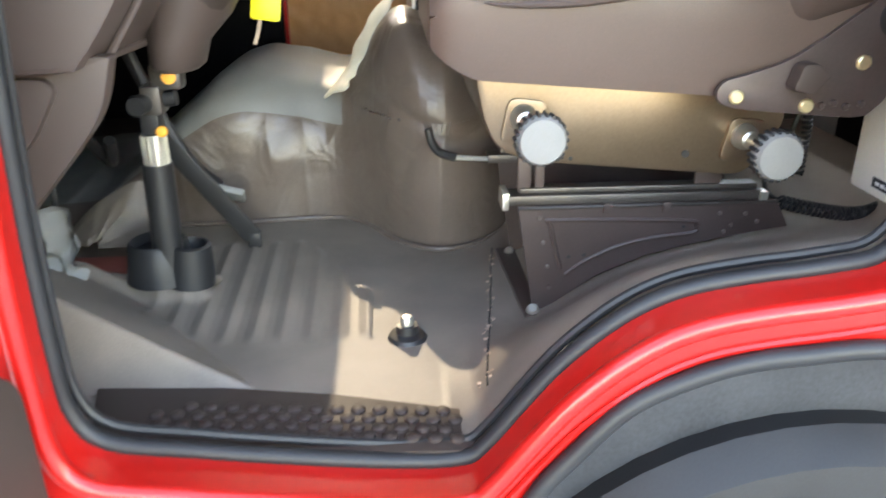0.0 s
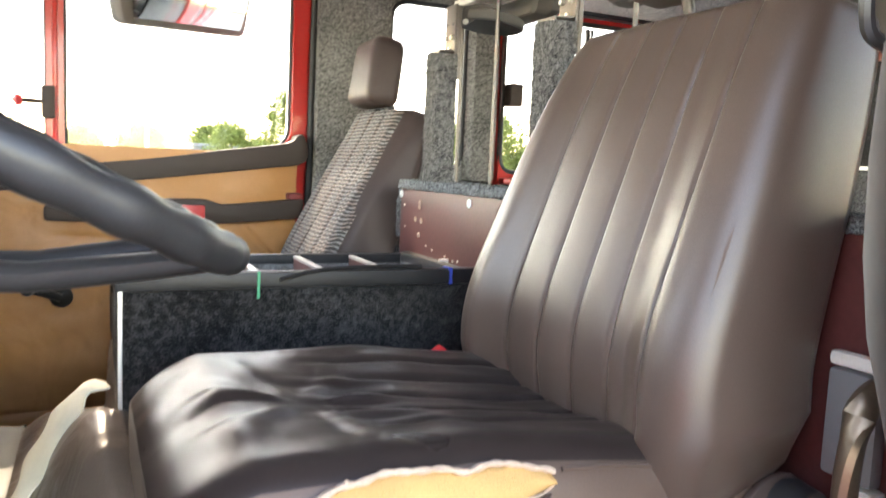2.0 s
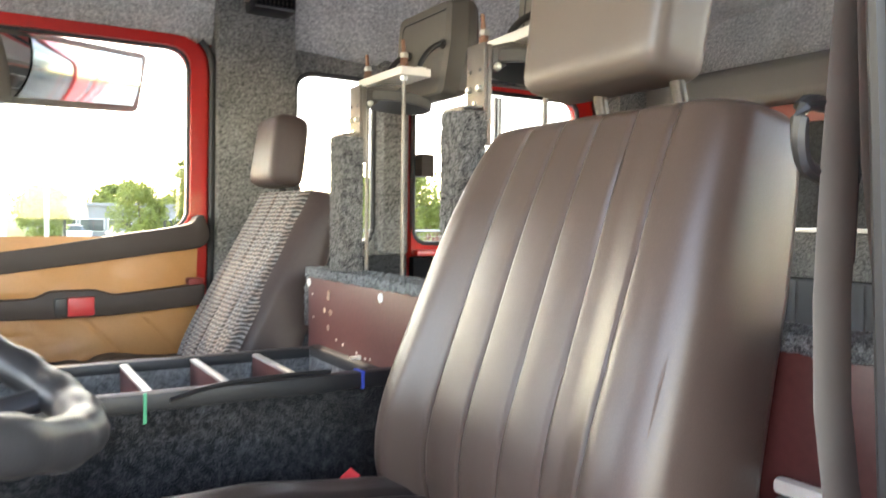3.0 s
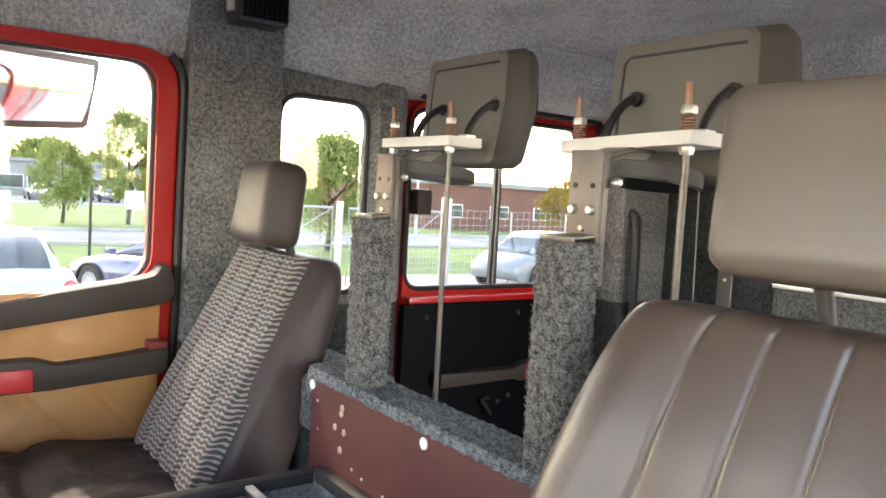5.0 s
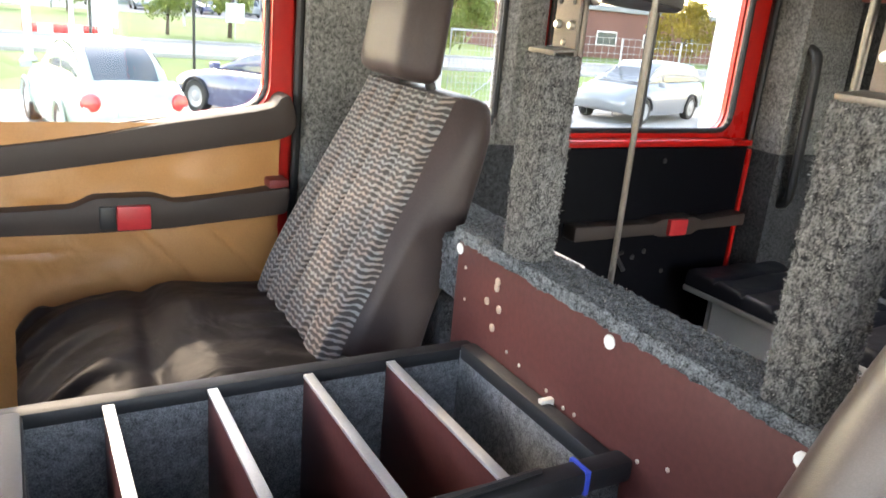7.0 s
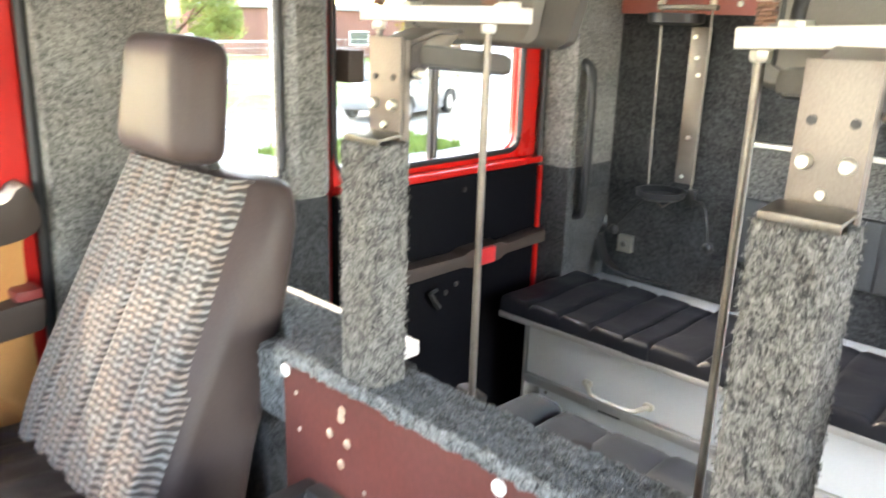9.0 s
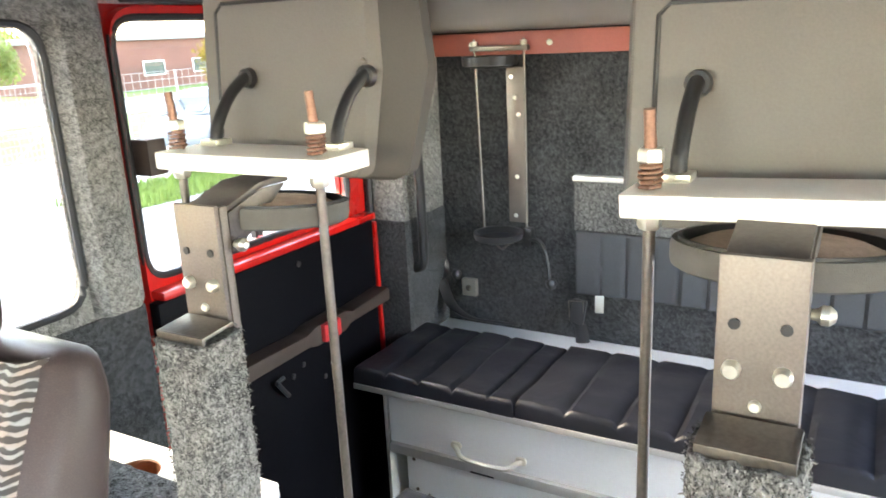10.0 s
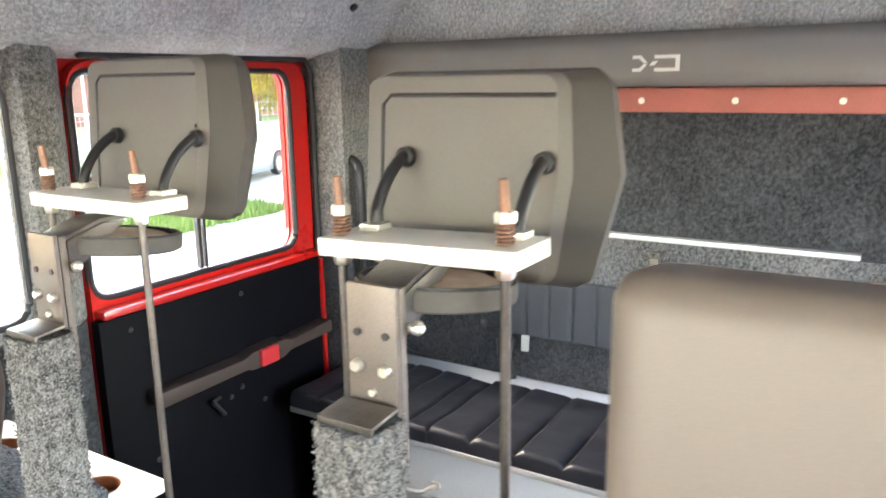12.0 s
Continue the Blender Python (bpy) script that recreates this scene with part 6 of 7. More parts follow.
# ---- crew compartment: rear-facing seat, bench, rear wall ----
def pleated(x0, x1, y0, y1, z0, z1, n_pleat, r=0.022, axis="y", dip=0.006):
    """A sewn cushion with pleats across it."""
    nx, ny = 26, max(20, n_pleat * 8)

    def top(u, v):
        x, y = x0 + (x1 - x0) * u, y0 + (y1 - y0) * v
        ex = min(u, 1 - u) * (x1 - x0)
        ey = min(v, 1 - v) * (y1 - y0)
        e = min(ex, ey)
        z = z1 - (r - math.sqrt(max(0.0, r * r - max(0, r - e) ** 2)))
        k = (v if axis == "y" else u) * n_pleat
        z -= dip * 0.7 * math.exp(-((min(k % 1, 1 - k % 1)) / 0.05) ** 2) * (0.05 < (v if axis == "y" else u) < 0.95) * (1 - 0.6 * ease(0.35, 0.75, u))
        z += 0.004 * noise.noise(Vector((x * 14, y * 9, z * 3))) + 0.007 * noise.noise(Vector((x * 6, y * 4, x0))) + 0.0035 * ((k % 1) - 0.5)
        return (x, y, z)
    us = sorted(set(span(0, 1, nx)) | set(0.04 * i / 6 for i in range(6)) | set(1 - 0.04 * i / 6 for i in range(6)))
    vs = sorted(set(span(0, 1, ny)) | set(0.05 * i / 6 for i in range(6)) | set(1 - 0.05 * i / 6 for i in range(6)))
    bm = sheet(top, us, vs)
    edge = [e for e in bm.edges if len(e.link_faces) == 1]
    ret = bmesh.ops.extrude_edge_only(bm, edges=edge)
    for v in ret["geom"]:
        if isinstance(v, bmesh.types.BMVert):
            v.co.z = z0
    bmesh.ops.recalc_face_normals(bm, faces=bm.faces)
    return bm


bench = thing("rear_bench", (2.14, 1.95, -0.05), "white drawer bench along the rear wall", "bench")
part("top_board", box(1.884, 2.368, 1.00, 2.738, 0.346, 0.362, 0.003), ALU, bench, "pale board with bright edge")
part("rear_strip", box(2.268, 2.370, 1.00, 2.738, 0.3622, 0.372, 0.002), ENAMEL, bench, "white ledge behind the cushions")
y0, y1 = 1.255, 2.662
dr = part("drawer", box(1.928, 1.944, y0, y1, 0.192, 0.344, 0.002), ENAMEL, bench, "long white steel drawer front")
for ym in (2.375, 1.50):
    part("handle", tube(smooth_line([(1.922, ym + 0.092, 0.226), (1.912, ym + 0.078, 0.222), (1.902, ym + 0.062, 0.212), (1.900, ym + 0.03, 0.208), (1.900, ym - 0.03, 0.208), (1.902, ym - 0.062, 0.212), (1.912, ym - 0.078, 0.222), (1.922, ym - 0.092, 0.226)], 4), 0.0062, 8), ZINC, dr, "bright steel handle")
    for q in (-0.088, 0.088):
        part("handle_foot", prism(rounded([(ym + q - 0.014, 0.217), (ym + q + 0.014, 0.217), (ym + q + 0.014, 0.236), (ym + q - 0.014, 0.236)], 0.009), "x", 1.922, 1.9285, 0.001), ZINC, dr)
        part("handle_screw", bolt((1.922, ym + q, 0.2265), (-1, 0, 0), 0.004, 0.002), STEEL, dr)
for k in range(3):
    part("vent_hole", lathe([(0.0034, 0), (0.0034, 0.001), (0, 0.001)], (1.9275, y1 - 0.096 - 0.027 * k, 0.333), (-1, 0, 0), 10), BLACK, dr)
    part("vent_hole", lathe([(0.0034, 0), (0.0034, 0.001), (0, 0.001)], (1.9275, 1.60 - 0.027 * k, 0.333), (-1, 0, 0), 10), BLACK, dr)
part("lip_rail", box(1.918, 1.95, 1.25, 2.660, 0.164, 0.190, 0.003), ALU, bench, "broad aluminium rail under the drawers")
part("rail_slot", box(1.916, 1.9185, 2.357, 2.421, 0.1655, 0.1695), BLACK, bench)
plinth = part("plinth", box(1.952, 2.366, 1.00, 2.632, -0.05, 0.163, 0.003), ENAMEL, bench, "white plinth")
for u, w in ((2.602, 0.048), (2.567, 0.038), (2.609, 0.137), (2.20, 0.03), (1.92, 0.05), (1.92, 0.11)):
    part("screw", bolt((1.952, u, w), (-1, 0, 0), 0.005, 0.003), STEEL, plinth)
part("end_panel", box(1.930, 2.36, 2.670, 2.680, -0.05, 0.345, 0.002), ALU, bench)
for k, (y0, y1, n) in enumerate(((2.353, 2.735, 4), (2.285, 2.3515, 1), (1.442, 2.2835, 7), (1.01, 1.4405, 4))):
    cu = thing("bench_cushion", (2.08, (y0 + y1) / 2, 0.362), "dark navy pleated vinyl cushion on the bench" if n > 1 else "narrow dark vinyl filler pad between the bench cushions", "cushion", "bench cushions")
    part("pad", pleated(1.886 - 0.003 * (k % 2), 2.246 - 0.010 * (k % 2), y0, y1, 0.3625, 0.404 - 0.001 * (k % 2), n, 0.013, dip=0.014 if n > 1 else 0.0), NAVY_VINYL, cu)

# backrest band on the rear wall
for y0, y1 in ((1.886, 2.308), (1.39, 1.822), (1.02, 1.326)):
    bk = thing("wall_cushion", (2.36, (y0 + y1) / 2, 0.505), "grey vinyl backrest pad fixed to the rear wall", "backrest", "bench backrests")
    n = 6
    part("pad", turned(pleated(0.0, 0.182, y0, y1, 0.0, 0.020, n, 0.010), Matrix(((0, 0, -1, 2.3715), (0, 1, 0, 0), (1, 0, 0, 0.508), (0, 0, 0, 1)))), GREY_VINYL, bk)
band = part("felt_band", box(2.350, 2.371, 1.02, 2.308, 0.692, 0.826, 0.003), FELT_BAND, rear, "grey felt band above the pads")
part("top_rail", box(2.342, 2.371, 1.402, 2.310, 0.828, 0.841, 0.002), ALU, rear, "bright aluminium strip")
for y in (1.868, 1.36):
    cl = thing("belt_clasp", (2.345, y, 0.73), "small steel toggle clasp hanging on the rear wall", "clasp", "clasps")
    part("loop", tube([(2.340, y - 0.014, 0.80), (2.338, y + 0.014, 0.80), (2.338, y + 0.016, 0.768), (2.340, y - 0.016, 0.768)], 0.003, 6, closed=True), STEEL, cl)
    part("plate", box(2.338, 2.348, y - 0.012, y + 0.012, 0.705, 0.785, 0.002), STEEL, cl)
for y in (2.286, 1.803, 1.30):
    bu = thing("seat_belt_buckle", (2.33, y, 0.40), "black seat belt buckle lying on the bench ledge", "seat belt", "rear seat belts")
    part("buckle", turned(box(-0.010, 0.010, -0.020, 0.020, -0.034, 0.034, 0.006), pose(2.322, y, 0.470, 8, 10, 4)), BLACK, bu)
    part("frame", tube([(2.310, y + 0.023, 0.502), (2.312, y - 0.018, 0.505), (2.318, y - 0.016, 0.438), (2.314, y + 0.022, 0.442)], 0.0022, 6, closed=True), STEEL, bu, "bright wire frame")
    part("tongue", turned(box(-0.002, 0.002, -0.012, 0.012, -0.024, 0.024, 0.0015), pose(2.345, y - 0.052, 0.490, 0, 6, 10)), ZINC, bu, "bright steel tongue")
    part("strap", tube([(2.325, y - 0.004, 0.44), (2.338, y - 0.008, 0.375)], [0.016, 0.020], 8, flat=0.3), BLACK, bu)
anchor = thing("belt_reel", (2.33, 2.70, 0.40), "black belt and bracket in the bench corner", "seat belt")
part("strap", tube(smooth_line([(2.36, 2.730, 0.56), (2.345, 2.722, 0.50), (2.32, 2.690, 0.452), (2.295, 2.645, 0.430), (2.280, 2.585, 0.420), (2.288, 2.51, 0.417), (2.298, 2.453, 0.414)], 5), 0.021, 8, flat=0.22), BLACK, anchor)
part("plate", box(2.352, 2.371, 2.616, 2.662, 0.460, 0.512, 0.002), ZINC, anchor, "zinc anchor plate")
part("plate_bolt", bolt((2.352, 2.639, 0.486), (-1, 0, 0), 0.009, 0.006), STEEL, anchor)

# header roll and red strip
head_poly = rounded([(2.372, 1.219), (2.30, 1.222), (2.282, 1.242), (2.282, 1.328), (2.30, 1.350), (2.372, 1.354)], [0, 0.012, 0.012, 0.014, 0.014, 0])
header = part("header_roll", prism([(u, v) for u, v in head_poly], "y", 1.02, 2.752, 0.004), HEADER_PAD)
tagged(header, "dark grey padded header along the rear wall", "header", kind="structure")
mk = [[(1.888, 1.270), (1.905, 1.252), (1.925, 1.252), (1.925, 1.260), (1.908, 1.260), (1.898, 1.270)], [(1.888, 1.272), (1.905, 1.290), (1.925, 1.290), (1.925, 1.282), (1.908, 1.282), (1.898, 1.272)],
      [(1.812, 1.252), (1.872, 1.252), (1.872, 1.260), (1.822, 1.260), (1.822, 1.282), (1.872, 1.282), (1.872, 1.290), (1.812, 1.290)], [(1.872, 1.266), (1.884, 1.266), (1.876, 1.276), (1.864, 1.276)]]
for poly in mk:
    part("emblem_bar", prism([(y, z + 0.004) for y, z in poly], "x", 2.2795, 2.2825), ALU, header, "plain pale emblem shape")
strip = part("red_strip", box(2.352, 2.372, 1.02, 2.722, 1.157, 1.216, 0.003), RED_STRIP, rear, "red-brown steel strip with screws")
for y in (2.60, 2.374, 2.147, 1.921, 1.696, 1.468, 1.24):
    part("strip_screw", bolt((2.352, y, 1.185), (-1, 0, 0), 0.008, 0.004), ZINC, strip, "zinc screw")

# bottle holder on the rear wall
tool = thing("wall_bottle_holder", (2.36, 2.53, 0.55), "black and steel breathing set holder on the rear wall", "equipment bracket")
part("back_plate", box(2.352, 2.370, 2.450, 2.500, 0.700, 1.125, 0.002), BRUSHED, tool, "long steel back plate")
for z in (1.10, 1.045, 1.0, 0.83, 0.72):
    part("plate_bolt", bolt((2.352, 2.475 + 0.01 * math.sin(z * 30), z), (-1, 0, 0), 0.006, 0.004), ZINC, tool)
part("top_bar", box(2.335, 2.362, 2.43, 2.60, 1.168, 1.182, 0.002), STEEL, tool)
for y in (2.587, 2.442):
    part("rod", tube([(2.34, y - 0.014 * (y > 2.5), 0.655), (2.34, y, 1.20)], 0.0030, 8), STEEL, tool, "thin steel rod")
    part("nut", lathe([(0.009, 0), (0.009, 0.012), (0, 0.013)], (2.34, y, 1.182), (0, 0, 1), 6), ZINC, tool)
part("top_cup", lathe([(0.05, 0), (0.072, 0.006), (0.074, 0.030), (0.068, 0.030), (0.055, 0.012), (0.0, 0.010)], (2.29, 2.517, 1.128), (0, 0, 1), 28), BLACK, tool, "black rubber cup")
part("lower_cup", lathe([(0.045, 0), (0.066, 0.008), (0.07, 0.026), (0.062, 0.026), (0.05, 0.012), (0.0, 0.010)], (2.295, 2.508, 0.658), (0, 0, 1), 28), BLACK, tool, "black rubber cup")
part("wire_hook", tube(smooth_line([(2.30, 2.565, 0.664), (2.29, 2.55, 0.650), (2.28, 2.51, 0.652), (2.28, 2.492, 0.640), (2.285, 2.47, 0.655), (2.30, 2.448, 0.665)], 4), 0.0024, 6), STEEL, tool, "bent steel wire under the cup")
part("side_arm", joined(tube([(2.335, 2.570, 0.655), (2.33, 2.625, 0.588), (2.33, 2.662, 0.546)], 0.0042, 8), lathe([(0.0, 0), (0.011, 0.003), (0.0155, 0.013), (0.0155, 0.020), (0.009, 0.029), (0, 0.031)], (2.33, 2.666, 0.516), (0, 0, 1), 12)), BLACK, tool, "bent lever with ball end")
part("side_arm", joined(tube(smooth_line([(2.335, 2.437, 0.658), (2.33, 2.400, 0.656), (2.325, 2.380, 0.62), (2.32, 2.368, 0.555)], 4), 0.006, 8), lathe([(0.0, 0), (0.011, 0.003), (0.0155, 0.013), (0.0155, 0.020), (0.009, 0.029), (0, 0.031)], (2.32, 2.363, 0.526), (0, 0, 1), 12), box(2.33, 2.355, 2.425, 2.450, 0.64, 0.69, 0.004)), BLACK, tool, "bent lever with ball end")

# rear-facing seat behind the partition
rf = thing("rear_facing_seat", (1.15, 1.75, -0.05), "dark grey pleated rear-facing seat on a pale box", "vehicle seat")
part("seat_box", box(1.08, 1.42, 1.05, 2.29, -0.05, 0.355, 0.006), ALU, rf, "pale metal box")
for y0, y1, n in ((2.236, 2.312, 1), (1.66, 2.232, 5), (1.06, 1.656, 5)):
    part("seat_pad", pleated(1.06, 1.468, y0, y1, 0.356, 0.425 if n > 1 else 0.436, n, 0.03, "y", 0.012 if n > 1 else 0.0), SEAT_VINYL, rf, "dark pleated vinyl pad")
bk2 = thing("seat_belt_buckle", (1.29, 2.33, 0.43), "black seat belt buckle with a red button on the seat", "seat belt", "rear seat belts")
part("stalk", tube([(1.29, 2.33, 0.36), (1.30, 2.335, 0.43)], 0.014, 8), BLACK, bk2)
part("buckle", turned(box(-0.017, 0.017, -0.028, 0.028, -0.035, 0.035, 0.008), pose(1.305, 2.338, 0.436, 10, 10, 0)), BLACK, bk2)
part("button", turned(box(-0.0185, -0.016, -0.016, 0.004, -0.004, 0.022, 0.001), pose(1.305, 2.338, 0.436, 10, 10, 0)), RED_PLASTIC, bk2, "red release button")
bk3 = thing("seat_belt_buckle", (1.29, 2.098, 0.43), "black seat belt buckle lying on the grey seat", "seat belt", "rear seat belts")
part("buckle", turned(box(-0.024, 0.024, -0.02, 0.02, -0.012, 0.014, 0.009), pose(1.318, 2.10, 0.436, 0, 0, 25)), BLACK, bk3)

# ---- small things on the driver's side ----
gl = thing("grab_handle", (0.77, 1.03, 0.45), "brown plastic grab handle on the door post", "handle")
part("bar", tube(smooth_line([(0.835, 1.07, 0.612), (0.805, 1.08, 0.606), (0.784, 1.08, 0.588), (0.775, 1.08, 0.53), (0.780, 1.08, 0.465), (0.800, 1.08, 0.437), (0.835, 1.07, 0.430)], 5), 0.0105, 10, flat=1.3), PAN, gl, "bronze-brown bent bar")
part("mount", box(0.818, 0.835, 1.05, 1.075, 0.47, 0.60, 0.006), KNOB, gl, "grey mounting plate")
belt = thing("driver_seat_belt", (0.73, 1.02, 0.80), "taupe woven seat belt with a black tongue on the door post", "seat belt")


def webbing(line, y):
    """A flat woven strap with rounded edges along (x, z) points."""
    return loft([[Vector((x - 0.021, y, z)), Vector((x - 0.019, y - 0.001, z)), Vector((x + 0.019, y - 0.001, z)), Vector((x + 0.021, y, z)), Vector((x + 0.019, y + 0.001, z)), Vector((x - 0.019, y + 0.001, z))] for x, z in line])


part("strap", webbing([(0.812, 0.30), (0.806, 0.40), (0.798, 0.49), (0.786, 0.55), (0.762, 0.61), (0.737, 0.67), (0.724, 0.73), (0.720, 0.80), (0.724, 0.89), (0.733, 0.99), (0.745, 1.15), (0.760, 1.40)], 1.033), BELT, belt, "taupe woven strap")
part("strap", webbing([(0.835, 0.30), (0.828, 0.50), (0.806, 0.66), (0.778, 0.80), (0.758, 0.89), (0.748, 0.99), (0.752, 1.15), (0.764, 1.40)], 1.027), BELT, belt, "taupe woven strap")
part("tongue_ring", tube(smooth_line([(0.688, 1.037, 0.922), (0.715, 1.038, 0.926), (0.745, 1.038, 0.921), (0.749, 1.038, 0.896), (0.742, 1.038, 0.874), (0.712, 1.038, 0.880), (0.690, 1.037, 0.890)], 4, True), 0.0055, 8, closed=True), BLACK, belt, "black plastic ring round the strap")
part("tongue", prism(rounded([(0.735, 0.876), (0.752, 0.876), (0.750, 0.822), (0.741, 0.822)], 0.004), "y", 1.036, 1.041, 0.001), BLACK, belt, "black coated steel tongue")
ch = thing("battery_charger", (0.925, 1.19, 0.215), "cream metal box behind the driver's seat", "electrical box")
part("case", box(0.866, 0.985, 1.105, 1.278, 0.215, 0.388, 0.008), CREAM, ch)
part("label", box(0.8645, 0.867, 1.176, 1.222, 0.230, 0.244), BLACK, ch, "black label with illegible bars")
for k in range(3):
    part("label_bar", box(0.8638, 0.8648, 1.181 + 0.012 * k, 1.190 + 0.012 * k, 0.2345, 0.2395), WHITE, ch)
part("knob_block", box(0.885, 0.915, 1.225, 1.262, 0.3885, 0.425, 0.006), KNOB, ch)
part("red_label", box(0.8645, 0.867, 1.240, 1.266, 0.362, 0.377), RED_PLASTIC, ch)
cb = thing("coiled_cable", (0.88, 1.35, 0.16), "black coiled cable lying behind the seat", "cable")
pts = []
for i in range(220):
    t = i / 219
    cx, cy = 0.80 + 0.14 * t, 1.34 - 0.06 * math.sin(t * 2.6)
    a = i * 0.75
    pts.append((cx + 0.003 * math.sin(a), cy + 0.009 * math.cos(a), 0.166 + 0.009 * math.sin(a)))
part("coil", tube(pts, 0.0028, 5), BLACK, cb)
part("lead", tube(smooth_line([(0.83, 1.32, 0.168), (0.80, 1.36, 0.165), (0.81, 1.42, 0.18), (0.85, 1.44, 0.24), (0.87, 1.44, 0.33)], 5), 0.004, 6), BLACK, cb)
part("upright_coil", tube([(0.872 + 0.007 * math.cos(i * 0.8), 1.43 + 0.007 * math.sin(i * 0.8), 0.18 + i * 0.0011) for i in range(110)], 0.0026, 5), BLACK, cb)

tc_box = thing("torch_charger", (0.855, 1.14, 0.45), "grey and white torch charger on the partition", "charger")
part("body", box(0.850, 0.868, 1.110, 1.165, 0.500, 0.606, 0.006), KNOB, tc_box, "grey plastic body")
part("cap", box(0.853, 0.868, 1.108, 1.168, 0.607, 0.622, 0.006), CREAM, tc_box, "white plastic cap")
part("foot", box(0.846, 0.868, 1.105, 1.140, 0.455, 0.499, 0.004), CREAM, tc_box, "white plastic foot")

# exterior mirror outside the passenger window
mr = thing("exterior_mirror", (0.45, 3.0, 1.14), "large dark framed exterior mirror outside the passenger window", "mirror")
mq = pose(0.470, 2.985, 1.225, 5, -6, 36) @ Matrix.Diagonal((1.2, 1, 1, 1))
part("housing", turned(prism(rounded([(-0.195, -0.085), (0.170, -0.095), (0.205, 0.075), (-0.22, 0.10)], 0.02), "y", 0.0, 0.05, 0.01), mq), GREY_PLASTIC, mr)
def bulge(u, v):
    """The convex glass, a shallow dome inside its slanting frame."""
    x = (-0.172 - 0.020 * v) * (1 - u) + (0.150 + 0.030 * v) * u
    z = (-0.068 + 0.148 * v) * (1 - u) + (-0.076 + 0.134 * v) * u
    return (x, -0.003 - 0.022 * (1 - (2 * u - 1) ** 2) * 0.6 - 0.022 * (1 - (2 * v - 1) ** 2) * 0.4, z)


part("mirror_glass", turned(sheet(bulge, span(0, 1, 24), span(0, 1, 14)), mq), MIRROR, mr, "convex mirror glass")
part("stay", tube([(0.33, 2.90, 1.46), (0.39, 3.02, 1.42), (0.43, 3.04, 1.30)], 0.012, 8), BLACK, mr)


# ---- outside: yard, verge, road, cars, trees, buildings ----
GZ = -1.33     # the yard beyond the vehicle; it rises to the wheels


def surface(name, color, second, big, fine, rough=0.9, bump=0.3):
    return material(name, color, rough, vary=0.25, big=big, fine=fine, bump=bump, dist=0.01, second=second)


GRASS = surface("grass", (0.10, 0.17, 0.03), (0.20, 0.27, 0.06), 0.35, 30)
ASPHALT = surface("yard_concrete", (0.40, 0.39, 0.365), (0.48, 0.465, 0.43), 0.4, 25)
ROAD = surface("road_asphalt", (0.20, 0.20, 0.20), (0.28, 0.28, 0.27), 0.3, 20)
BRICK = material("brick_wall", (0.17, 0.075, 0.06), 0.85, vary=0.25, big=0.5, fine=6, bump=0.2, dist=0.01)
CLAD = material("grey_cladding", (0.24, 0.25, 0.27), 0.6, vary=0.08, big=0.2, fine=4, bump=0.1)
WHITE_CLAD = material("white_cladding", (0.66, 0.67, 0.68), 0.5, vary=0.06, big=0.3, fine=4, bump=0.1)
BARK = material("bark", (0.09, 0.065, 0.045), 0.9, vary=0.3, big=8, fine=60, bump=0.5, dist=0.01)
LEAF = material("leaves", (0.20, 0.27, 0.085), 0.6, vary=0.35, big=1.2, fine=9, bump=0, second=(0.33, 0.38, 0.11))
LEAF_Y = material("yellowing_leaves", (0.20, 0.17, 0.02), 0.6, vary=0.4, big=1.2, fine=9, bump=0, second=(0.34, 0.24, 0.03))
for lm in (LEAF, LEAF_Y):
    # thin leaves let part of the light through
    ln, ll = lm.node_tree.nodes, lm.node_tree.links
    tr = ln.new("ShaderNodeBsdfTranslucent")
    mx = ln.new("ShaderNodeMixShader")
    mx.inputs[0].default_value = 0.4
    ll.new(ln["Color Ramp"].outputs[0], tr.inputs["Color"])
    ll.new(ln["Principled BSDF"].outputs[0], mx.inputs[1])
    ll.new(tr.outputs[0], mx.inputs[2])
    ll.new(mx.outputs[0], ln["Material Output"].inputs["Surface"])
MINT = material("mint_car_paint", (0.36, 0.44, 0.36), 0.25, vary=0.04, coat=0.8, bump=0)
BLUE_CAR = material("blue_car_paint", (0.10, 0.11, 0.19), 0.25, vary=0.05, coat=0.8, bump=0)
SILVER = material("silver_car_paint", (0.24, 0.26, 0.28), 0.3, metal=0.3, vary=0.04, coat=0.6, bump=0)
TAIL = material("tail_lamp", (0.5, 0.02, 0.02), 0.2, vary=0.05, bump=0, coat=0.5)
GALV = material("galvanised_steel", (0.42, 0.43, 0.44), 0.5, metal=0.6, vary=0.1, big=3, fine=40, bump=0.05)

ground = part("ground", sheet(lambda x, y: (x, y, GZ - 0.02), [-900, -200, -60, -20, 0, 20, 60, 200, 900], [-900, -200, -60, -20, 0, 20, 60, 200, 900]), GRASS)
tagged(ground, "sunlit mown grass reaching to the horizon", "ground", kind="structure")
yard = part("yard", sheet(lambda x, y: (x, y, GZ + 0.38 * ease(11.0, 4.0, y)), [-60, -30, -10, 0, 10, 30, 60], [-40, -20, 0, 3] + span(4, 11.5, 12) + [14, 17, 19.5]), ASPHALT)
tagged(yard, "pale concrete parking yard beside the vehicle", "pavement", kind="structure")
road = part("road", box(-120, 120, 29.0, 36.0, GZ - 0.06, GZ + 0.005), ROAD)
tagged(road, "grey asphalt road across the grass", "road", kind="structure")
part("kerb", box(-120, 120, 28.85, 29.0, GZ - 0.06, GZ + 0.12, 0.02), ASPHALT, road)
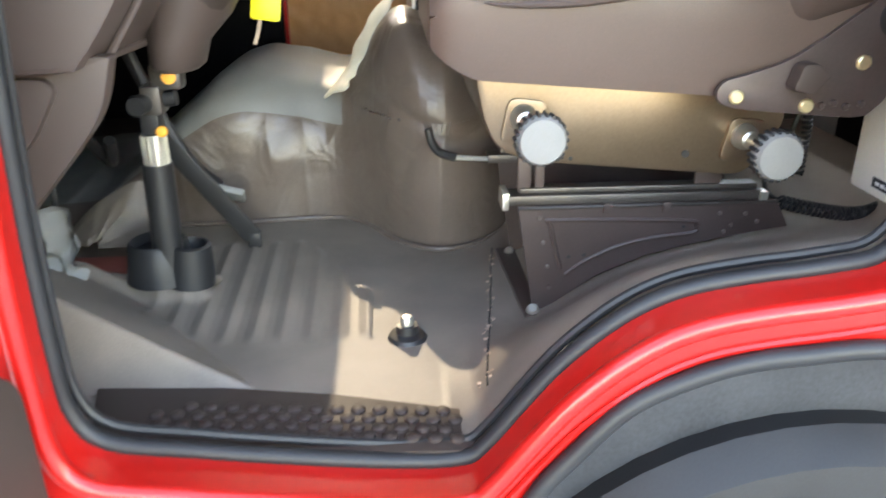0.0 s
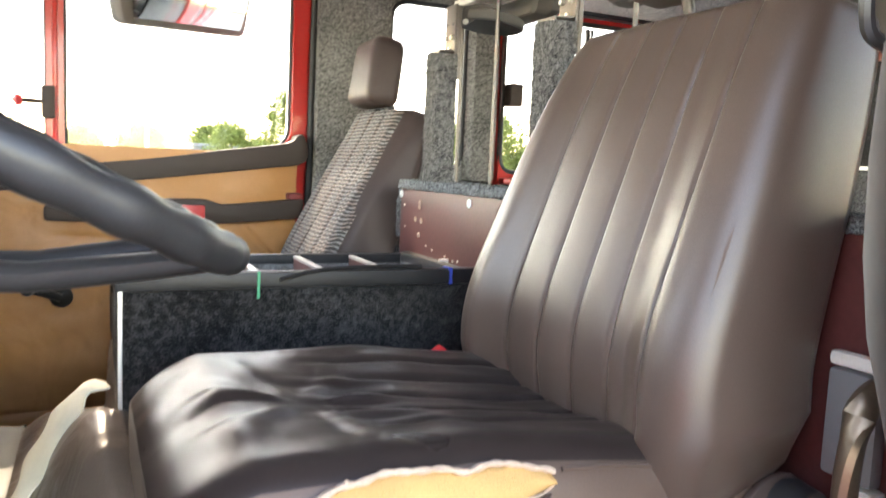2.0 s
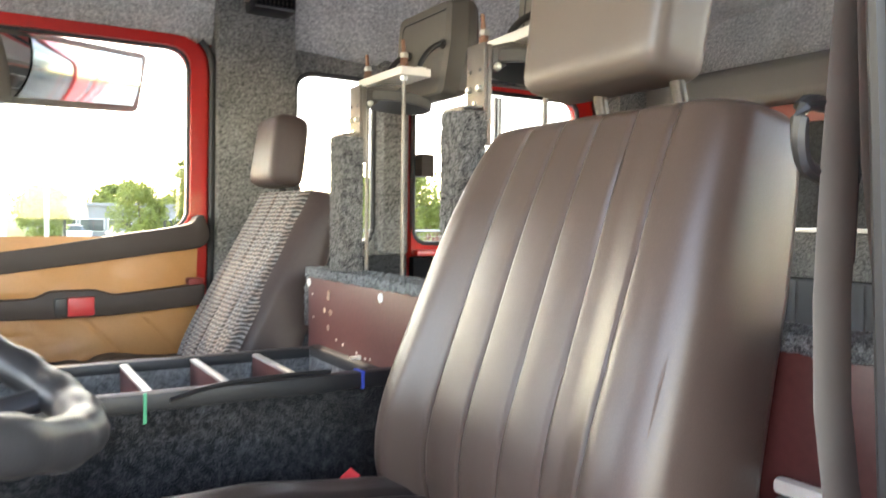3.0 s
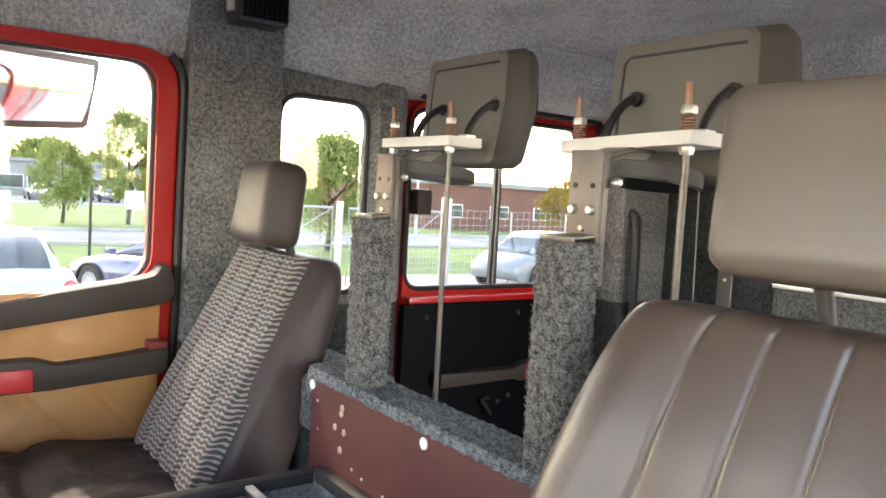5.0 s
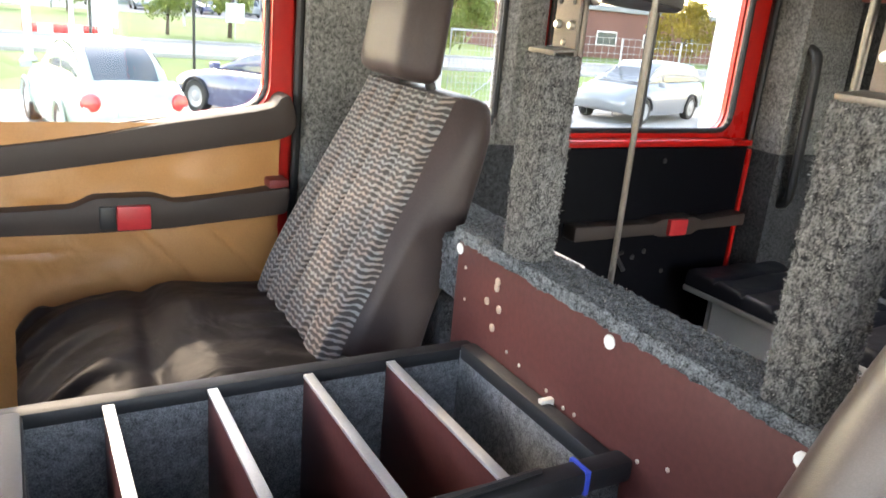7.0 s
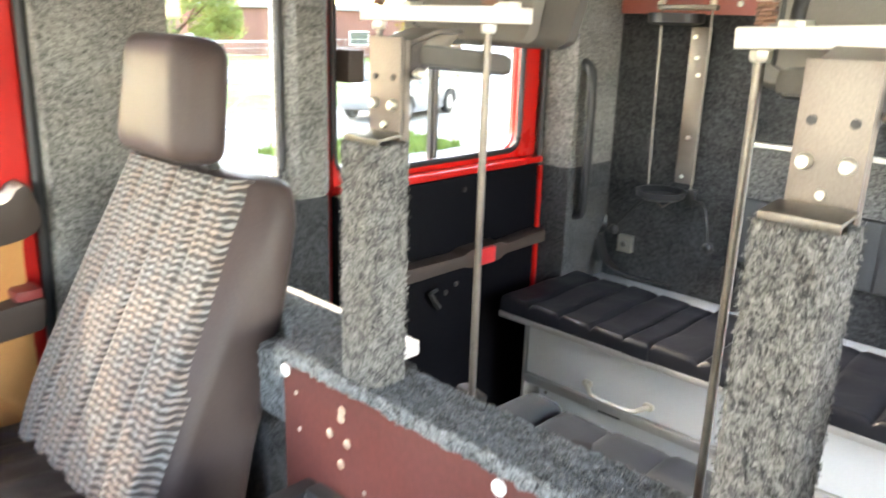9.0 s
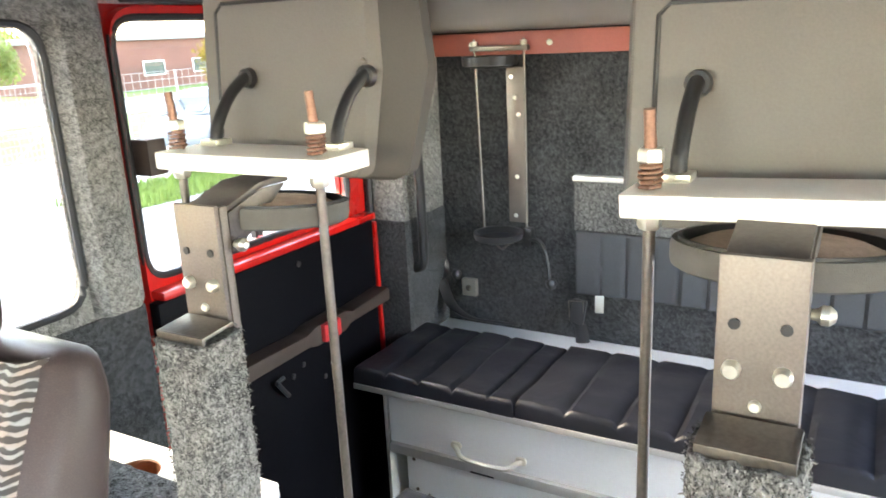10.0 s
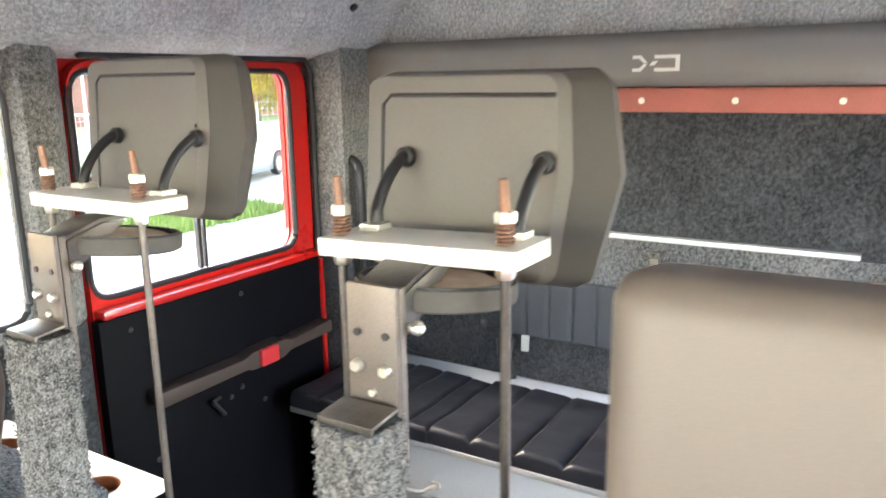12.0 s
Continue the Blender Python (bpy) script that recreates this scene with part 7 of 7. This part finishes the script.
part("kerb", box(-120, 120, 36.0, 36.15, GZ - 0.06, GZ + 0.12, 0.02), ASPHALT, road)
far_lot = part("far_parking", box(-60, 60, 66.0, 84.0, GZ - 0.06, GZ + 0.01), ROAD)
tagged(far_lot, "distant asphalt car park", "pavement", kind="structure")
verge = part("grass_patch", sheet(lambda u, v: (8.5 + 3.6 * u + 0.3 * noise.noise(Vector((u * 5, v * 4, 0))), 12.2 + 1.6 * v, GZ + 0.01 + 0.05 * math.sin(math.pi * u) * math.sin(math.pi * v)), span(0, 1, 12), span(0, 1, 8)), GRASS)
tagged(verge, "small strip of grass in the yard", "grass", kind="structure")


def blades(name, area, n, h, seed, label, colour):
    """Many thin blades as one object."""
    r = random.Random(seed)
    vs, fs = [], []
    for _ in range(n):
        x, y = area[0] + r.random() * (area[1] - area[0]), area[2] + r.random() * (area[3] - area[2])
        a, k = r.random() * 6.28, h * (0.5 + r.random())
        dx, dy = 0.03 * math.cos(a), 0.03 * math.sin(a)
        b = len(vs)
        vs += [(x - dx, y - dy, GZ), (x + dx, y + dy, GZ), (x + k * 0.4 * math.cos(a * 3), y + k * 0.4 * math.sin(a * 3), GZ + k)]
        fs.append((b, b + 1, b + 2))
    me = bpy.data.meshes.new(name)
    me.from_pydata(vs, [], fs)
    me.materials.append(colour)
    return tagged(new(name, me), label, "grass", kind="stuff")


blades("grass_tufts", (8.3, 12.2, 12.1, 13.9), 2500, 0.16, 3, "uneven tufts of grass in the yard", GRASS)


def tree(x, y, h, w, seed, leaf=LEAF, trunk=0.28, n=7000, size=0.15):
    r = random.Random(seed)
    t = thing("tree", (x, y, GZ), "green leafy tree on the grass verge" if leaf is LEAF else "tree with yellowing autumn leaves", "tree", "trees")
    th = h * 0.30
    part("trunk", tube([(x, y, GZ - 0.1), (x + 0.05, y, GZ + th * 0.6), (x - 0.05, y + 0.05, GZ + h * 0.75)], [trunk, trunk * 0.75, trunk * 0.2], 10), BARK, t)
    for k in range(6):
        a = k * 1.05 + r.random()
        z0 = GZ + th * (0.8 + 0.25 * k * 0.5)
        part("limb", tube([(x, y, z0), (x + w * 0.22 * math.cos(a), y + w * 0.22 * math.sin(a), z0 + h * 0.14), (x + w * 0.36 * math.cos(a), y + w * 0.36 * math.sin(a), z0 + h * 0.26)], [trunk * 0.4, trunk * 0.25, trunk * 0.08], 6), BARK, t)
    vs, fs = [], []
    clumps = []
    for _ in range(46):
        u = r.random()
        zc = GZ + th * 0.85 + (h - th) * u
        rr = w * 0.5 * math.sin(math.pi * (0.16 + 0.80 * u)) ** 0.7 * (0.35 + 0.65 * r.random() ** 0.5)
        a = r.random() * 6.283
        clumps.append((x + rr * math.cos(a), y + rr * math.sin(a), zc, w * (0.11 + 0.10 * r.random())))
    for _ in range(n):
        cx, cy, cz, cr = clumps[r.randrange(len(clumps))]
        d = Vector((r.gauss(0, 1), r.gauss(0, 1), r.gauss(0, 0.8))).normalized() * cr * r.random() ** 0.4
        p = Vector((cx, cy, cz)) + d
        q = Euler((r.random() * 6.28, r.random() * 6.28, r.random() * 6.28)).to_matrix()
        s = size * (0.6 + 0.8 * r.random())
        b = len(vs)
        vs += [tuple(p + q @ Vector(c)) for c in ((-s, 0, 0), (0, -s * 0.55, s * 0.1), (s, 0, 0), (0, s * 0.55, s * 0.1))]
        fs.append((b, b + 1, b + 2, b + 3))
    me = bpy.data.meshes.new("crown")
    me.from_pydata(vs, [], fs)
    me.materials.append(leaf)
    o = new("crown", me)
    o.parent = t
    o.matrix_parent_inverse = Matrix.Translation(-t.location)
    return t


tree(7.0, 41.5, 3.9, 2.8, 1, trunk=0.10, n=7000, size=0.075)
tree(10.0, 41.5, 5.8, 2.9, 2, trunk=0.12, n=8000, size=0.085)
tree(13.7, 27.0, 4.4, 3.9, 3, trunk=0.12, n=14000, size=0.07)
tree(-0.35, 60.0, 3.9, 3.1, 4, trunk=0.12, n=6000, size=0.10)
tree(3.8, 60.0, 3.8, 2.9, 5, trunk=0.12, n=6000, size=0.10)
tree(29.9, 30.5, 3.7, 3.0, 6, LEAF_Y, trunk=0.10, n=4000, size=0.08)
for k in range(12):
    tree(-30 + 9.5 * k, 128 + 6 * math.sin(k * 2.2), 6.0 + 1.1 * math.sin(k * 1.7), 8.5, 20 + k, n=3000, size=0.35, trunk=0.25)


def car(name, at, yaw, paint, kind, label, group="parked cars"):
    """A parked car: lofted body and cabin, glass, wheels, lamps. Nose towards its own +x."""
    t = thing(name, (at[0], at[1], GZ), label, "car", group)
    m = pose(at[0], at[1], GZ, 0, 0, yaw)
    if kind == "round":
        body = [(-2.03, 0.42, 0.62, 0.60), (-1.95, 0.30, 0.86, 0.74), (-1.5, 0.22, 1.00, 0.84), (-0.8, 0.20, 0.96, 0.86), (0.6, 0.20, 0.96, 0.86), (1.3, 0.22, 0.93, 0.84), (1.85, 0.28, 0.78, 0.72), (2.03, 0.40, 0.60, 0.55)]
        cab = [(-1.55, 0.92, 0.98, 0.60), (-1.2, 0.92, 1.27, 0.60), (-0.7, 0.92, 1.46, 0.57), (-0.1, 0.92, 1.51, 0.56), (0.4, 0.92, 1.42, 0.58), (0.9, 0.92, 1.12, 0.64), (1.15, 0.92, 0.96, 0.66)]
        hw, wr, ax = 0.86, 0.33, (-1.25, 1.27)
    elif kind == "coupe":
        body = [(-2.2, 0.42, 0.80, 0.66), (-2.1, 0.30, 0.92, 0.76), (-1.4, 0.20, 0.94, 0.85), (0.6, 0.20, 0.90, 0.86), (1.6, 0.22, 0.80, 0.83), (2.1, 0.30, 0.66, 0.72), (2.2, 0.40, 0.56, 0.6)]
        cab = [(-1.75, 0.86, 0.93, 0.62), (-1.2, 0.86, 1.22, 0.58), (-0.6, 0.86, 1.33, 0.55), (0.0, 0.86, 1.32, 0.55), (0.6, 0.86, 1.10, 0.60), (1.0, 0.86, 0.90, 0.66)]
        hw, wr, ax = 0.86, 0.32, (-1.3, 1.35)
    else:
        body = [(-2.25, 0.42, 0.90, 0.72), (-2.15, 0.30, 1.00, 0.80), (-1.4, 0.20, 1.00, 0.86), (0.6, 0.20, 0.98, 0.87), (1.5, 0.22, 0.92, 0.84), (2.1, 0.30, 0.74, 0.74), (2.25, 0.42, 0.60, 0.6)]
        cab = [(-2.15, 0.95, 1.00, 0.68), (-1.95, 0.95, 1.35, 0.64), (-1.5, 0.95, 1.47, 0.61), (0.0, 0.95, 1.49, 0.60), (0.4, 0.95, 1.42, 0.61), (0.95, 0.95, 1.14, 0.66), (1.35, 0.95, 0.98, 0.70)]
        hw, wr, ax = 0.87, 0.32, (-1.35, 1.35)

    def rings(tab, crown):
        line = smooth_line([(a, b, c) for a, b, c, d in tab], 5)
        wl = smooth_line([(a, d, 0) for a, b, c, d in tab], 5)
        out = []
        for p, q in zip(line, wl):
            zb, zt, w = p.y, p.z, q.y
            prof = [(-w * 0.94, zb), (-w, zb + (zt - zb) * 0.4), (-w * 0.97, zb + (zt - zb) * 0.75), (-w * crown, zt - 0.02), (-w * crown * 0.5, zt + 0.005), (0, zt + 0.012),
                    (w * crown * 0.5, zt + 0.005), (w * crown, zt - 0.02), (w * 0.97, zb + (zt - zb) * 0.75), (w, zb + (zt - zb) * 0.4), (w * 0.94, zb)]
            out.append([m @ Vector((p.x, yy, zz)) for yy, zz in prof])
        return out
    part("body", loft(rings(body, 0.84)), paint, t, sharp=60)
    part("cabin", loft(rings(cab, 0.86)), paint, t, sharp=60)
    # glass just proud of the cabin sides, screen and rear window
    gx = [p for p in smooth_line([(a, b, c) for a, b, c, d in cab], 5)]
    gw = [p.y for p in smooth_line([(a, d, 0) for a, b, c, d in cab], 5)]
    for sgn in (-1, 1):
        for lo, hi in ((0.16, 0.50), (0.54, 0.84)):
            i0, i1 = int(lo * (len(gx) - 1)), int(hi * (len(gx) - 1))
            top = [m @ Vector((gx[i].x, sgn * (gw[i] * 0.925 + 0.012), gx[i].y + (gx[i].z - gx[i].y) * 0.86)) for i in range(i0, i1 + 1)]
            low = [m @ Vector((gx[i].x, sgn * (gw[i] * 1.0 + 0.008), gx[i].y + 0.07)) for i in range(i0, i1 + 1)]
            bm = bmesh.new()
            a = [bm.verts.new(p) for p in top]
            b = [bm.verts.new(p) for p in low]
            for i in range(len(a) - 1):
                bm.faces.new((a[i], a[i + 1], b[i + 1], b[i]))
            part("side_window", bm, DARK_GLASS, t)
    for lo, hi in ((0.03, 0.27), (0.76, 0.97)):
        i0, i1 = int(lo * (len(gx) - 1)), int(hi * (len(gx) - 1))
        part("screen", sheet(lambda i, s: m @ Vector((gx[int(i)].x - (0.012 if lo < 0.5 else -0.012), s * gw[int(i)] * 0.74, gx[int(i)].z + 0.012)), range(i0, i1 + 1), span(-1, 1, 6)), DARK_GLASS, t)
    for x in ax:
        for sgn in (-1, 1):
            c = m @ Vector((x, sgn * (hw - 0.02), wr))
            d = (m.to_3x3() @ Vector((0, sgn, 0)))
            w = part("wheel", lathe([(wr * 0.6, -0.17), (wr * 0.96, -0.16), (wr, -0.1), (wr, 0.0), (wr * 0.93, 0.03), (wr * 0.66, 0.03), (wr * 0.6, 0.0)], c, d, 28), RUBBER, t)
            part("rim", lathe([(0.0, 0.025), (wr * 0.2, 0.03), (wr * 0.35, 0.005), (wr * 0.64, 0.022), (wr * 0.64, -0.1), (0, -0.1)], c, d, 20), GALV, w)
            part("arch", tube([m @ Vector((x + wr * 1.12 * math.cos(q), sgn * (hw + 0.004), wr + wr * 1.12 * math.sin(q))) for q in span(0.05, 3.09, 14)], 0.035, 6), paint if kind == "round" else RUBBER, t)
    for sgn in (-1, 1):
        if kind == "round":
            part("tail_lamp", lathe([(0.135, 0), (0.12, 0.03), (0, 0.05)], m @ Vector((-1.98, sgn * 0.60, 0.74)), m.to_3x3() @ Vector((-1, sgn * 0.35, 0.1)), 20), TAIL, t, "round red tail lamp")
        else:
            part("tail_lamp", turned(box(-0.02, 0.02, -0.14, 0.14, -0.06, 0.06, 0.02), m @ Matrix.Translation((body[0][0] + 0.06, sgn * 0.60, 0.78)) @ pose(0, 0, 0, 0, 0, sgn * -14)), TAIL, t)
        part("wing_mirror", turned(box(-0.06, 0.06, -0.09, 0.09, -0.06, 0.06, 0.03), m @ Matrix.Translation((0.72, sgn * (hw + 0.06), 0.98))), paint, t)
    part("plate", turned(box(-0.012, 0.012, -0.26, 0.26, -0.055, 0.055, 0.004), m @ Matrix.Translation((body[0][0] - (0.0 if kind != "round" else 0.01), 0, 0.62))), GALV, t, "number plate with plain bars")
    for k in range(5):
        part("plate_bar", turned(box(-0.004, 0.004, -0.028, 0.028, -0.03, 0.03), m @ Matrix.Translation((body[0][0] - 0.016, -0.17 + 0.085 * k, 0.62))), BLACK, t)
    part("bumper", tube([m @ Vector(p) for p in smooth_line([(body[0][0] + 0.10, -0.72, 0.42), (body[0][0] - 0.02, -0.45, 0.42), (body[0][0] - 0.05, 0, 0.42), (body[0][0] - 0.02, 0.45, 0.42), (body[0][0] + 0.10, 0.72, 0.42)], 4)], 0.075, 8), paint, t)
    return t


car("compact_car", (1.48, 14.7), 98, MINT, "round", "pale mint rounded compact car parked in the yard")
car("coupe", (4.75, 16.0), 118, BLUE_CAR, "coupe", "dark blue coupe parked beside the pale car")
car("estate_car", (15.0, 17.0), 200, SILVER, "estate", "silver estate car parked by the gate")
rr = random.Random(11)
for k in range(9):
    car("parked_car", (6.5 + 3.1 * k + rr.random(), 74 + rr.random()), 90 + 180 * (k % 2), (BLUE_CAR, SILVER, DARK_GLASS)[k % 3], ("estate", "coupe")[k % 2], "distant parked car in the far car park", "distant cars")

# mesh gate, fence posts, lamp posts and signs
gate = thing("yard_gate", (7.2, 15.6, GZ), "galvanised double gate with wire mesh, closed", "gate")
for x0, x1 in ((5.2, 8.35), (8.6, 11.4)):
    y0 = 16.2
    leaf_ob = part("gate_leaf", tube([(x0, y0, GZ + 0.12), (x1, y0 + 0.3, GZ + 0.12), (x1, y0 + 0.3, GZ + 1.95), (x0, y0, GZ + 1.95)], 0.03, 8, closed=True), GALV, gate, "tube frame")
    part("brace", tube([(x0, y0, GZ + 0.12), (x1, y0 + 0.3, GZ + 1.95)], 0.012, 6), GALV, leaf_ob)
    part("mid_rail", tube([(x0, y0, GZ + 1.1), (x1, y0 + 0.3, GZ + 1.1)], 0.018, 6), GALV, leaf_ob)
    wires = []
    for i in range(26):
        f = i / 25
        x = x0 + (x1 - x0) * f
        wires.append(tube([(x, y0 + 0.3 * f, GZ + 0.12), (x, y0 + 0.3 * f, GZ + 1.95)], 0.004, 4))
    for i in range(14):
        z = GZ + 0.12 + 1.83 * i / 13
        wires.append(tube([(x0, y0, z), (x1, y0 + 0.3, z)], 0.004, 4))
    tagged(part("mesh", joined(*wires), GALV, leaf_ob), kind="stuff")
part("gate_post", box(11.42, 11.62, 16.4, 16.6, GZ, GZ + 2.3, 0.01), GALV, gate)
part("gate_post", box(8.42, 8.54, 16.35, 16.47, GZ, GZ + 2.1, 0.01), GALV, gate)
fence = thing("yard_fence", (12, 17, GZ), "wire mesh fence on slim steel posts", "fence")
for k in range(9):
    part("post", tube([(11.6 + 2.6 * k, 16.6 + 0.5 * k, GZ), (11.6 + 2.6 * k, 16.6 + 0.5 * k, GZ + 2.0)], 0.03, 8), GALV, fence)
for k in range(11):
    part("post", tube([(4.74 - 2.6 * k, 23.8, GZ), (4.74 - 2.6 * k, 23.8, GZ + 2.1)], 0.04, 8), BLACK, fence)
wires = [tube([(11.6, 16.6, GZ + 0.1 + 0.19 * i), (32.4, 20.6, GZ + 0.1 + 0.19 * i)], 0.006, 4) for i in range(11)]
wires += [tube([(11.6 + 0.26 * i, 16.6 + 0.05 * i, GZ + 0.1), (11.6 + 0.26 * i, 16.6 + 0.05 * i, GZ + 2.0)], 0.005, 4) for i in range(80)]
tagged(part("mesh", joined(*wires), GALV, fence), kind="stuff")
for x, y, h in ((0.72, 25.9, 9.0), (2.65, 38.7, 7.0)):
    p = thing("flag_pole", (x, y, GZ), "tall white steel pole on the grass", "pole", "poles")
    part("mast", tube([(x, y, GZ), (x, y, GZ + h)], [0.11, 0.06], 12), WHITE_CLAD, p)
    part("foot", lathe([(0.2, 0), (0.18, 0.1), (0.12, 0.14)], (x, y, GZ), (0, 0, 1), 16), GALV, p)
for x, y, h in ((9.4, 50, 5.2), (3.0, 64, 5.4), (22.4, 34, 7), (38, 60, 7)):
    p = thing("street_lamp", (x, y, GZ), "slim grey street lamp by the road", "street lamp", "street lamps")
    part("mast", tube([(x, y, GZ), (x, y, GZ + h)], [0.08, 0.045], 10), GALV, p)
    part("lamp_head", tube([(x, y, GZ + h), (x + 0.5, y, GZ + h + 0.08)], [0.05, 0.12], 10), WHITE_CLAD, p)
for x, y in ((9.9, 40), (3.0, 29.5), (-0.8, 27.5)):
    s = thing("roadside_sign", (x, y, GZ), "small pale sign on a post by the road", "sign", "signs")
    part("post", tube([(x, y, GZ), (x, y, GZ + 1.4)], 0.03, 8), GALV, s)
    part("board", box(x - 0.45, x + 0.45, y - 0.03, y, GZ + 0.8, GZ + 1.7, 0.01), WHITE_CLAD, s)
bar = thing("road_barrier", (2.4, 27.0, GZ), "red and white works barrier on the verge", "barrier")
for k in range(6):
    part("stripe", box(0.6 + 0.4 * k, 1.0 + 0.4 * k, 26.98, 27.02, GZ + 0.7, GZ + 0.95, 0.005), (TAIL, WHITE_CLAD)[k % 2], bar)
for x in (0.7, 2.9):
    part("leg", box(x - 0.04, x + 0.04, 26.95, 27.05, GZ, GZ + 0.75, 0.005), GALV, bar)


def hall(name, x0, x1, y0, y1, h, mat_wall, label, cols, rows, wz, ww=1.6, wh=1.1):
    t = thing(name, ((x0 + x1) / 2, y0, GZ), label, "building", "halls")
    part("wall", box(x0, x1, y0, y1, GZ - 0.1, GZ + h, 0.02), mat_wall, t)
    part("roof", box(x0 - 0.3, x1 + 0.3, y0 - 0.3, y1 + 0.3, GZ + h, GZ + h + 0.35, 0.03), CLAD, t)
    step_x = (x1 - x0) / cols
    for r in range(rows):
        for c in range(cols):
            xc, zc = x0 + step_x * (c + 0.5), GZ + wz + r * 2.6
            w = part("window", box(xc - ww / 2 - 0.08, xc + ww / 2 + 0.08, y0 - 0.06, y0 + 0.02, zc - 0.08, zc + wh + 0.08, 0.01), WHITE_CLAD, t)
            part("pane", box(xc - ww / 2, xc + ww / 2, y0 - 0.09, y0 - 0.05, zc, zc + wh), DARK_GLASS, w)
    return t


hall("grey_hall", 6, 30, 88, 120, 3.3, CLAD, "long low grey industrial hall behind the trees", 9, 1, 0.7, 2.2, 1.2)
hall("blue_grey_hall", 31, 54, 92, 130, 3.6, CLAD, "low grey and glass hall in the distance", 8, 1, 0.8, 2.4, 2.2)
hall("white_hall", 14.5, 24, 12.0, 14.4, 5.2, WHITE_CLAD, "white ribbed building standing close beside the yard", 1, 1, 1.5, 2.0, 1.4)
hall("brick_hall", 30, 64, 44, 66, 3.1, BRICK, "dark red brick hall behind the fence", 8, 1, 0.9, 1.6, 0.8)
